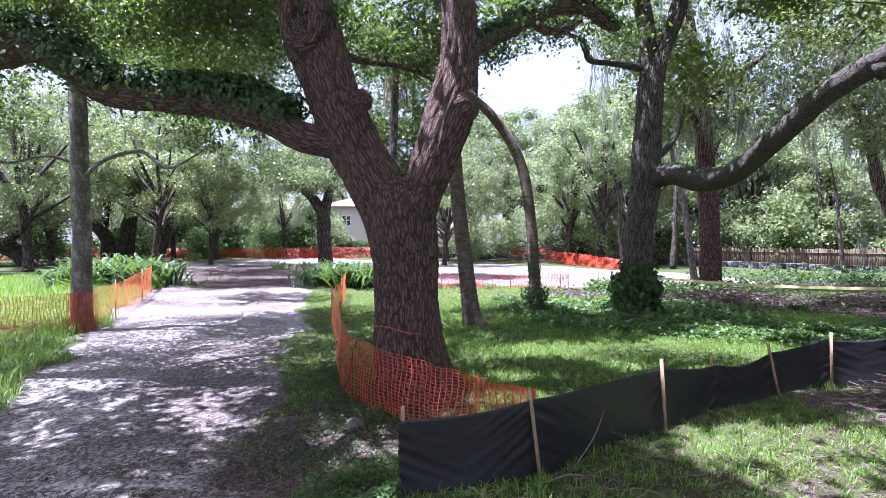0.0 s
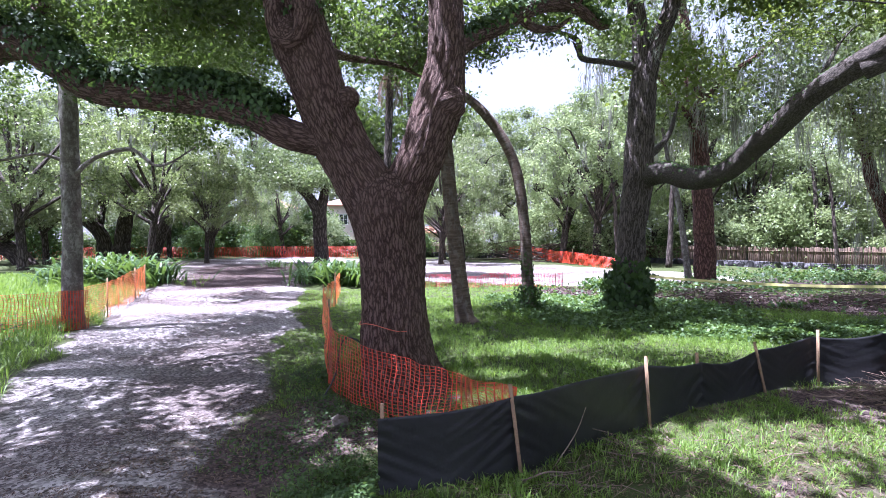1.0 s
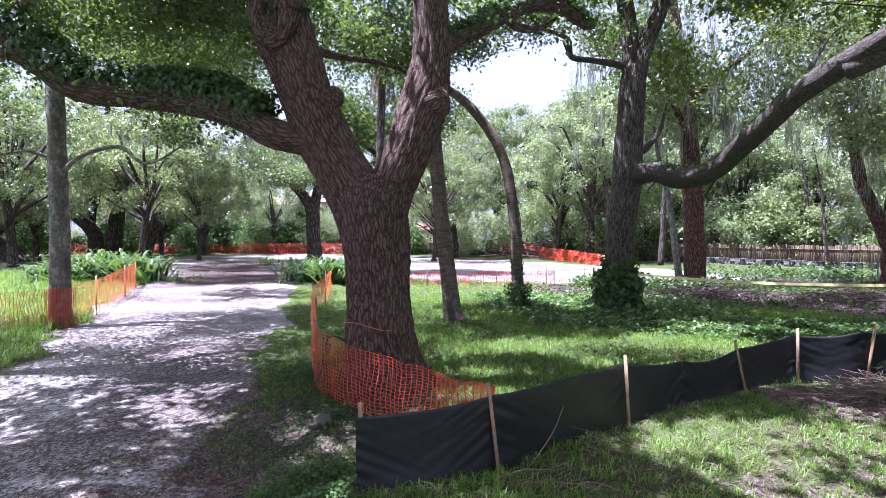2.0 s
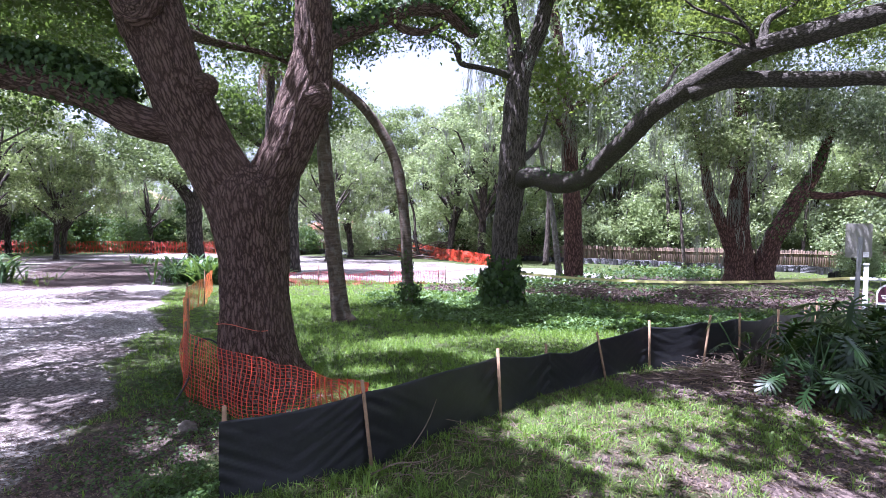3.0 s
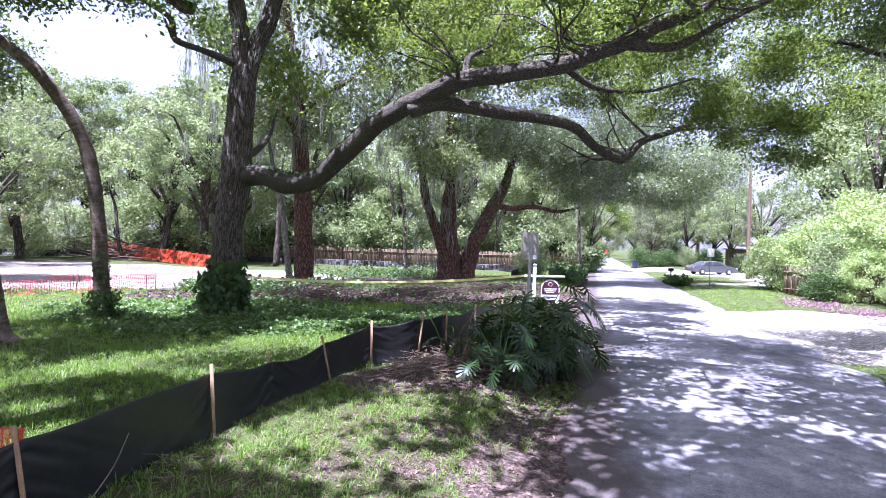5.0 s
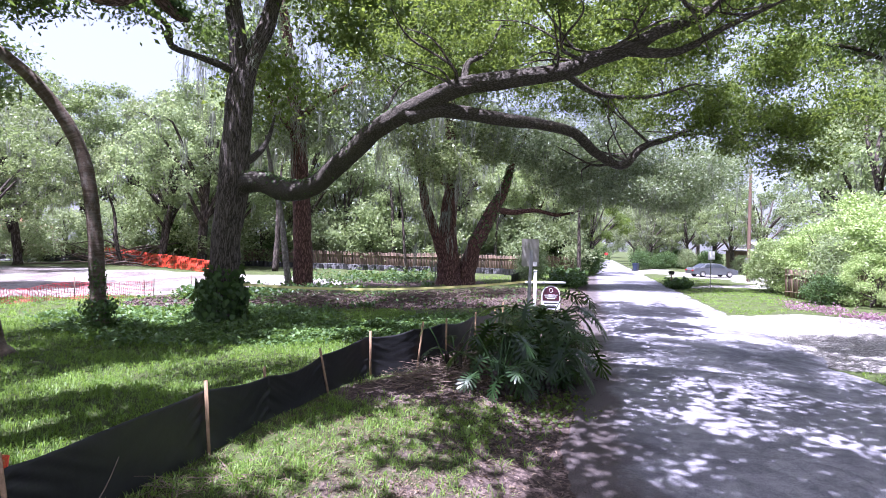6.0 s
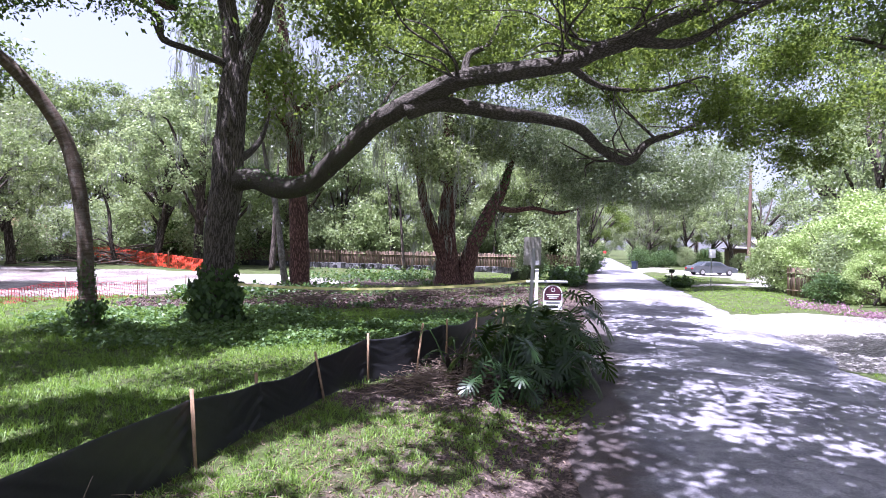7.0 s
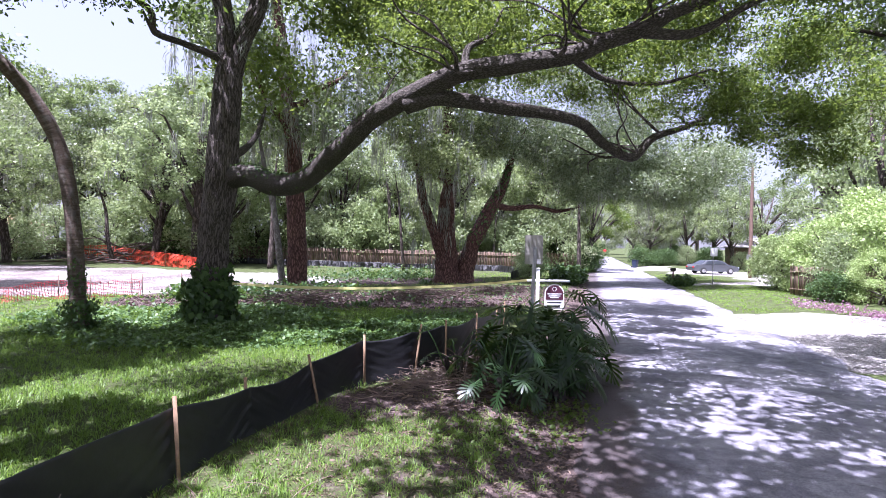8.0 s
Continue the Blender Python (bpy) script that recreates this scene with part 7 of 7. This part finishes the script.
def sow(seed, x0, x1, y0, y1, n, h, w, keep=None, patch=0.6, tall=0.0, count=8):
    rng = np.random.default_rng(seed)
    X, Y = rng.uniform(x0, x1, n), rng.uniform(y0, y1, n)
    p = free_ground(X, Y) * (1 - patch + patch * patchy(X, Y))
    if keep is not None:
        p = p * keep(X, Y)
    ok = rng.uniform(size=n) < p
    X, Y = X[ok], Y[ok]
    return blades(seed + 1, X, Y, h * (1 + tall * patchy(X, Y, 0.6)) * rng.uniform(0.6, 1.3, len(X)), w, count)


def fence_side(X, Y):
    """Metres in front of the silt fence, towards the lane (positive) or behind it."""
    p = np.array([s[:2] for s in STAKES])
    line = np.interp(X, p[:, 0], p[:, 1])
    return line - Y


FRONT = sow(501, -0.6, 9.0, 0.8, 8.2, 15000, 0.085, 0.009, lambda X, Y: (fence_side(X, Y) > 0.12) * (0.42 + 0.58 * smooth(patchy(X, Y, 1.3), 0.25, 0.7)), 0.45, 0.8, 9)
LAWN = sow(503, -3.2, 12.0, 6.0, 20.0, 34000, 0.085, 0.011, lambda X, Y: (fence_side(X, Y) < -0.1) * smooth(X + 0.13 * Y, -1.3, 0.6), 0.3, 0.6, 8)
STRIP = sow(513, -9.0, -0.3, 2.5, 23.0, 24000, 0.06, 0.01, lambda X, Y: (fence_side(X, Y) < 5) * smooth(X + 0.37 * Y, -1.2, 0.6) * (1 - smooth(X + 0.13 * Y, -1.0, 0.8)), 0.65, 0.6, 8)
BACK = sow(505, -2.0, 13.0, 18.0, 27.0, 5000, 0.13, 0.018, None, 0.5, 0.0, 7)
LEFT = sow(507, -26.0, -5.5, 6.0, 28.0, 26000, 0.24, 0.018, lambda X, Y: smooth(-X - 0.35 * Y, 3.0, 4.2), 0.4, 0.8, 7)
VERGE = sow(509, 12.0, 40.0, 8.0, 32.0, 7000, 0.12, 0.02, None, 0.6, 0.0, 7)
NEAR_FAR = sow(515, 10.0, 23.0, -8.0, 6.5, 9000, 0.1, 0.016, lambda X, Y: (road_uv(X, Y)[1] < -6.8) * 1.0, 0.4, 0.0, 7)
FAR_VERGE = sow(511, 22.0, 52.0, -2.0, 27.0, 9000, 0.1, 0.024, lambda X, Y: (road_uv(X, Y)[1] < -6.7) * (road_uv(X, Y)[1] > -12), 0.4, 0.0, 7)
DRY = sow(517, -0.2, 9.0, 0.8, 8.0, 9000, 0.05, 0.007, lambda X, Y: (fence_side(X, Y) > 0.12) * (1 - 0.75 * smooth(patchy(X, Y, 1.3), 0.3, 0.75)), 0.0, 0.4, 7)
scatter_stuff("dry_grass", "straw-coloured dead grass between the green tufts", "grass", DRY[0], [DRY[1]], STRAW)
for (V, Q), lb in ((FRONT, "tufted grass between the silt fence and lane"), (LAWN, "lush green lawn grass under the oaks"), (STRIP, "thin short grass beside the shell drive"), (BACK, "rough grass at the court's edge"), (LEFT, "tall pale grass beside the orange mesh"), (VERGE, "patchy grass in the lot's scraped ground"), (FAR_VERGE, "mown grass verge across the lane"), (NEAR_FAR, "short grass corner beside the apron")):
    scatter_stuff("grass", lb, "grass", V, [Q], GRASS)


def carpet(seed, line, n, size, rise, mat, name, label, category, flat=1.6, narrow=0.75, lift=0.0):
    """Low leaves within a band, some centimetres up."""
    rng = np.random.default_rng(seed)
    p = np.array(line, float)
    x0, x1, y0, y1 = p[:, 0].min() - p[:, 2].max(), p[:, 0].max() + p[:, 2].max(), p[:, 1].min() - p[:, 2].max(), p[:, 1].max() + p[:, 2].max()
    X, Y = rng.uniform(x0, x1, n * 4), rng.uniform(y0, y1, n * 4)
    ok = (rng.uniform(size=n * 4) < soft(near_line(X, Y, line), 0.5) * (0.35 + 0.65 * patchy(X, Y, 1.7))) & (np.abs(fence_side(X, Y)) > 0.08)
    X, Y = X[ok][:n], Y[ok][:n]
    C = np.stack([X, Y, height(X, Y) + lift + rise * rng.uniform(0.05, 1, len(X)) * (0.4 + patchy(X, Y, 2.3))], 1)
    v, q = leaf_quads(rng, C, size, flat, 0.3 if mat in (STRAW, MULCH_BITS) else narrow)
    return scatter_stuff(name, label, category, v, [q], mat)


carpet(601, [(2.2, 17.0, 0.7), (4.2, 15.2, 1.9), (6.5, 13.4, 1.7), (9.0, 12.2, 1.3), (11.5, 12.5, 1.2)], 36000, 0.1, 0.2, LEAF_GROUND, "ground_ivy", "knee-low ivy spreading round the tall oak", "ground cover")
carpet(602, [(2.5, 19.5, 1.2), (6.0, 18.6, 1.6), (8.4, 16.5, 1.2)], 9000, 0.12, 0.2, LEAF_GROUND, "ground_ivy", "ivy and seedlings behind the tall oak", "ground cover")
carpet(603, [(-1.6, 5.0, 0.45), (-1.0, 6.2, 0.55), (-1.6, 7.2, 0.5), (-2.0, 8.6, 0.5)], 7000, 0.034, 0.09, LEAF_IVY, "ground_weeds", "low weeds among leaf litter by the oak", "weeds")
carpet(604, [(-0.95, 4.15, 0.35), (-0.75, 4.0, 0.35)], 4200, 0.036, 0.24, LEAF_GROUND, "fern_tuft", "pale feathery weeds at the fence's end", "weeds")
carpet(605, [(6.0, 5.2, 0.4), (7.4, 4.9, 0.5), (8.4, 5.4, 0.4)], 700, 0.07, 0.1, LEAF_BRIGHT, "ground_weeds", "small bright weeds at the lane's edge", "weeds")
carpet(606, [(18.0, 30.0, 1.2), (21.0, 29.0, 1.4), (24.0, 30.5, 1.2), (15.0, 31.5, 0.8)], 2800, 0.17, 0.7, LEAF_STRAP, "ground_ferns", "waist-high green ferns before the fence", "ferns")
carpet(607, [(29.2, 8.3, 0.35), (28.0, 5.8, 0.5), (27.2, 3.2, 0.6), (27.4, -0.6, 0.7)], 3600, 0.085, 0.34, PINK, "flower_bed", "magenta-leaved border plants beside the apron", "flower bed", 0.4)
carpet(608, [(7.5, 24.0, 1.5), (10.0, 22.5, 1.3), (13.0, 22.8, 1.2)], 3000, 0.2, 0.5, LEAF_STRAP, "ground_ferns", "spiky seedlings round the reddish trunk", "ferns")
carpet(609, [(30.5, 22.5, 0.8), (33.0, 23.8, 1.0), (36.0, 25.8, 0.9)], 3800, 0.24, 0.9, LEAF_STRAP, "border_shrubs", "dark border plants beside the lane", "shrubs")
carpet(611, [(38.4, 17.9, 0.5), (41.0, 19.6, 0.7)], 1500, 0.24, 0.6, LEAF_STRAP, "border_shrubs", "low dark plants round the mailbox", "shrubs")
# litter
carpet(626, [(0.5, -0.2, 0.3), (6.0, 3.55, 0.34), (12.0, 7.6, 0.3), (24.0, 16.0, 0.3)], 14000, 0.045, 0.02, MULCH_BITS, "leaf_litter", "dead leaves gathered on the asphalt's edge", "leaf litter", 3, lift=0.045)
carpet(627, [(0.8, 0.3, 0.3), (6.3, 4.1, 0.36), (12.4, 8.2, 0.34), (24.0, 16.4, 0.3)], 14000, 0.045, 0.03, MULCH_BITS, "leaf_litter", "brown leaves along the lane's shoulder", "leaf litter", 3)
carpet(628, MULCH, 900, 0.16, 0.3, LEAF_STRAP, "ground_ferns", "scattered seedlings in the shredded bark", "ferns")
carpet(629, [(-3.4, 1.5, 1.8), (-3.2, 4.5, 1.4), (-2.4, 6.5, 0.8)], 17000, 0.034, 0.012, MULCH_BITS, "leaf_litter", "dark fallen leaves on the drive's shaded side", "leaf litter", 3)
carpet(621, [(-2.4, 4.0, 1.0), (-1.3, 5.8, 1.0), (-1.6, 7.6, 0.9)], 6000, 0.04, 0.015, STRAW, "leaf_litter", "dry brown leaf litter beside the drive", "leaf litter", 3)
carpet(622, DRIVE[:4], 15000, 0.03, 0.012, MULCH_BITS, "leaf_litter", "brown oak leaves strewn on the shell drive", "leaf litter", 3)
carpet(623, MULCH, 24000, 0.11, 0.06, MULCH_BITS, "leaf_litter", "shredded bark and leaves under the reddish trunk", "leaf litter", 2)
carpet(624, [(1.5, 2.2, 1.0), (4.0, 4.4, 1.5), (6.5, 5.6, 1.2), (8.0, 6.4, 1.3)], 6000, 0.075, 0.015, STRAW, "leaf_litter", "straw and dead leaves on the verge", "leaf litter", 3)
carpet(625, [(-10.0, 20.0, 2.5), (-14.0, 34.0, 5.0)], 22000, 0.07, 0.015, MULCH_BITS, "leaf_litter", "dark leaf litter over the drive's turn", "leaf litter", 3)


def sticks(name, label, seed, x, y, rx, ry, n, length, pile=0.2, r=0.008, mat=STICK):
    """A heap of dry sticks, each crooked."""
    ob = thing(name, on(x, y), label, "brush")
    rng = np.random.default_rng(seed)
    m = Mesh()
    for k in range(n):
        px, py = x + rng.normal() * rx * 0.5, y + rng.normal() * ry * 0.5
        ln = length * rng.uniform(0.35, 1.2)
        a, el = rng.uniform(0, 6.283), rng.normal() * 0.14
        d = np.array([math.cos(a) * math.cos(el), math.sin(a) * math.cos(el), abs(math.sin(el))])
        f = math.exp(-((px - x) / rx) ** 2 - ((py - y) / ry) ** 2)
        b = np.array([px, py, float(height(px, py)) + 0.01 + pile * f * rng.uniform(0, 1)]) - np.array(ob.location)
        bend = rng.normal(size=3) * ln * 0.07
        rr = r * rng.uniform(0.5, 1.7)
        m.add(*tube([(*b, rr), (*(b + d * ln * 0.5 + bend), rr * 0.8), (*(b + d * ln), rr * 0.3)], ln / 4, 5)[:3])
    hp = part("brushwood", m.mesh("brushwood"), mat, ob)
    hp["kind"] = "stuff"
    return ob


# the pale stick colour stands in for sunlight on this heap and the next
sticks("brush_heap", "heap of dry vines and twigs against the silt fence", 701, 6.9, 7.1, 0.9, 0.5, 260, 0.6, 0.26, 0.006, STICK_PALE)
sticks("brush_heap", "sunlit tangle of pale cut vines by the silt fence", 710, 7.9, 7.6, 0.7, 0.4, 150, 0.6, 0.28, 0.007, STICK_PALE)
sticks("brush_heap", "scattered twigs at the philodendron's foot", 702, 8.2, 6.9, 1.2, 0.7, 120, 0.7, 0.2, 0.007)
sticks("brush_heap", "small heap of twigs on the verge grass", 703, 2.4, 5.1, 0.9, 0.5, 80, 0.42, 0.03, 0.0035, STICK_PALE)
sticks("brush_heap", "dry twigs at the silt fence's foot", 704, 1.2, 4.35, 0.7, 0.3, 60, 0.38, 0.03, 0.0035, STICK_PALE)
sticks("brush_heap", "long heap of cut fronds and branches", 705, 10.5, 20.5, 2.6, 1.2, 260, 1.4, 0.4, 0.012)
sticks("brush_heap", "heap of cut branches on bare soil", 706, 15.5, 19.0, 2.8, 1.3, 240, 1.4, 0.35, 0.012)
sticks("brush_heap", "broken limbs at the court's edge", 707, 7.5, 53.0, 2.4, 2.0, 60, 4.5, 1.6, 0.05)
sticks("brush_heap", "dead branches in the tall grass", 708, -11.6, 11.2, 0.8, 0.5, 14, 1.3, 0.3, 0.018)
sticks("brush_heap", "pruned branches beyond the tape", 709, 20.5, 19.5, 2.4, 1.4, 160, 1.4, 0.3, 0.012)
for k, row in enumerate([[(1.25, 4.75, 0.0, 0.006), (1.5, 4.88, 0.3, 0.005), (1.62, 4.95, 0.55, 0.003)], [(0.9, 4.45, 0.0, 0.009), (1.15, 4.5, 0.07, 0.008), (1.4, 4.6, 0.03, 0.006), (1.7, 4.75, 0.08, 0.004)], [(7.2, 6.7, 0.1, 0.01), (7.5, 6.9, 0.6, 0.008), (7.9, 7.2, 1.0, 0.004)]]):
    st = thing("stick", row[0][:3], "thin dry stick leaning at the silt fence", "stick", "loose sticks")
    me = Mesh().add(*tube(row, 0.08, 6)).mesh("shaft", True, True)
    me.transform(Matrix.Translation(-st.location))
    part("shaft", me, STICK_PALE, st)
rock = thing("rock", on(-1.15, 5.75), "rough limestone lump in the weeds", "rock")
bm = bmesh.new()
bmesh.ops.create_icosphere(bm, subdivisions=3, radius=0.1)
for vv in bm.verts:
    vv.co *= 1 + 0.5 * noise.noise(vv.co * 9) + 0.25 * noise.noise(vv.co * 24)
    vv.co.z = vv.co.z * 0.75 + 0.07
part("lump", bm, ROCK, rock)

# ---- across the lane ----


def car(x, y, rz, label):
    ob = thing("car", on(x, y), label, "car")
    ob.rotation_euler = (0, 0, radians(rz))
    prof = [(-2.35, 0.35), (-2.4, 0.7), (-2.2, 0.95), (-1.6, 1.0), (-1.0, 1.38), (0.1, 1.44), (0.6, 1.38), (1.25, 0.98), (2.1, 0.82), (2.38, 0.62), (2.35, 0.32), (1.9, 0.26), (-1.9, 0.26)]
    m = bmesh.new()
    rings = []
    for yy, k in ((-0.9, 0.9), (-0.86, 1.0), (0.86, 1.0), (0.9, 0.9)):
        rings.append([m.verts.new((px * (0.995 if k < 1 else 1), yy * (0.8 if pz > 1.1 else 1), 0.3 + (pz - 0.3) * (0.985 if k < 1 else 1))) for px, pz in prof])
    n = len(prof)
    for a, b in zip(rings, rings[1:]):
        for k in range(n):
            m.faces.new((a[k], a[(k + 1) % n], b[(k + 1) % n], b[k]))
    m.faces.new(rings[0][::-1])
    m.faces.new(rings[-1])
    bmesh.ops.recalc_face_normals(m, faces=m.faces)
    part("body", m, CARPAINT, ob)
    for sd in (-1, 1):
        for pts in ([(-1.25, 1.02), (-0.95, 1.32), (-0.35, 1.37), (-0.35, 1.02)], [(-0.28, 1.02), (-0.28, 1.37), (0.15, 1.38), (0.52, 1.32), (0.98, 1.02)]):
            m = bmesh.new()
            vs = [m.verts.new((px, sd * (0.912 - 0.19 * max(0, (pz - 1.0) / 0.38)), pz)) for px, pz in pts]
            f = m.faces.new(vs if sd < 0 else vs[::-1])
            ex = bmesh.ops.extrude_face_region(m, geom=[f])
            bmesh.ops.translate(m, vec=(0, sd * 0.012, 0), verts=[v_ for v_ in ex["geom"] if isinstance(v_, bmesh.types.BMVert)])
            part("side_window", m, GLASS, ob, "dark side window")
        for wx in (-1.42, 1.42):
            m = bmesh.new()
            bmesh.ops.create_cone(m, cap_ends=True, segments=24, radius1=0.33, radius2=0.33, depth=0.22)
            bmesh.ops.bevel(m, geom=[e for e in m.edges if abs(e.verts[0].co.z - e.verts[1].co.z) < 1e-4], offset=0.04, segments=2, affect='EDGES')
            wh = part("wheel", m, RUBBER, ob, "black tyre")
            wh.rotation_euler = (radians(90), 0, 0)
            wh.location = (wx, sd * 0.84, 0.33)
            m = bmesh.new()
            bmesh.ops.create_cone(m, cap_ends=True, segments=20, radius1=0.22, radius2=0.2, depth=0.05)
            part("rim", m, CHROME, wh).location = (0, 0, -sd * 0.11)
    for px, col, nm in ((2.33, LAMP_CLEAR, "headlight"), (-2.37, LAMP_RED, "tail_light")):
        for sd in (-1, 1):
            part(nm, box_bm(bmesh.new(), px - 0.05, px + 0.05, sd * 0.66 - 0.18, sd * 0.66 + 0.18, 0.62, 0.76, 0.02), col, ob)
    for px0, pz0, px1, pz1, nm in ((1.2, 1.0, 0.63, 1.36, "windscreen"), (-1.55, 1.0, -1.02, 1.36, "rear_window")):
        m = bmesh.new()
        o = 0.02 if px0 > 0 else -0.02
        f = m.faces.new([m.verts.new(p) for p in ((px0 + o, -0.72, pz0 + 0.02), (px0 + o, 0.72, pz0 + 0.02), (px1 + o, 0.6, pz1 + 0.02), (px1 + o, -0.6, pz1 + 0.02))])
        ex = bmesh.ops.extrude_face_region(m, geom=[f])
        bmesh.ops.translate(m, vec=(o, 0, 0.01), verts=[v_ for v_ in ex["geom"] if isinstance(v_, bmesh.types.BMVert)])
        part(nm, m, GLASS, ob)
    return ob


car(57.5, 24.0, -37, "dark grey saloon car parked in the side street")
car(107.7, 72.8, 35, "grey car standing far down the lane")
up = thing("utility_pole", on(52.3, 18.5), "brown wooden utility pole behind the shrubs", "pole")
part("pole", Mesh().add(*tube([(0, 0, -0.3, 0.17), (0, 0, 4, 0.15), (0.02, 0, 10.5, 0.12)], 0.8, 14)).mesh("pole", True, True), POLEWOOD, up)
part("meter_box", box_bm(bmesh.new(), -0.5, -0.15, -0.15, 0.15, 1.6, 2.2, 0.03), STEEL, up, "grey metal box")
ss = thing("street_sign", on(40.4, 16.7), "slim street sign post on the grass corner", "street sign")
part("post", Mesh().add(*tube([(0, 0, -0.2, 0.03), (0.0, 0, 2.6, 0.03)], 0.6, 8)).mesh("post", True), STEEL, ss)
pl = part("plate", rounded_panel(0.46, 0.62, 0.01, 0.04), PALEINK, ss, "pale pinkish sign plate")
pl.location = (0, -0.05, 2.1)
pl.rotation_euler = (0, 0, radians(-60))
mb = thing("mailbox", on(39.5, 19.2), "black mailbox on a post among plants", "mailbox")
part("post", beam_mesh("post", [((0, 0, -0.2), (0, 0, 1.0), 0.09, 0.09)]), POLEWOOD, mb)
bm = box_bm(bmesh.new(), -0.28, 0.28, -0.1, 0.1, 1.0, 1.26, 0.07)
part("box", bm, BLACKBOX, mb).rotation_euler = (0, 0, radians(-20))
bn = thing("wheelie_bin", on(66.0, 37.7), "dark blue wheeled rubbish bin at the kerb", "bin")
bm = bmesh.new()
box_bm(bm, -0.3, 0.3, -0.35, 0.35, 0.05, 1.0, 0.04)
for vv in bm.verts:
    if vv.co.z < 0.5:
        vv.co.x *= 0.82
        vv.co.y *= 0.82
part("body", bm, BLUEBIN, bn)
part("lid", box_bm(bmesh.new(), -0.33, 0.33, -0.38, 0.38, 1.0, 1.09, 0.03), BLUEBIN, bn)
for sd in (-1, 1):
    bm = bmesh.new()
    bmesh.ops.create_cone(bm, cap_ends=True, segments=14, radius1=0.12, radius2=0.12, depth=0.06)
    wh = part("wheel", bm, RUBBER, bn)
    wh.rotation_euler = (0, radians(90), 0)
    wh.location = (sd * 0.28, 0.34, 0.12)
sp = thing("stop_sign", on(84, 54.2), "small red road sign far down the lane", "road sign")
part("post", Mesh().add(*tube([(0, 0, -0.2, 0.03), (0, 0, 2.4, 0.03)], 0.6, 8)).mesh("post", True), STEEL, sp)
bm = bmesh.new()
bmesh.ops.create_cone(bm, cap_ends=True, segments=8, radius1=0.3, radius2=0.3, depth=0.02)
fc = part("plate", bm, STOPRED, sp)
fc.rotation_euler = (radians(90), radians(22.5), radians(-55))
fc.location = (0, 0, 2.1)
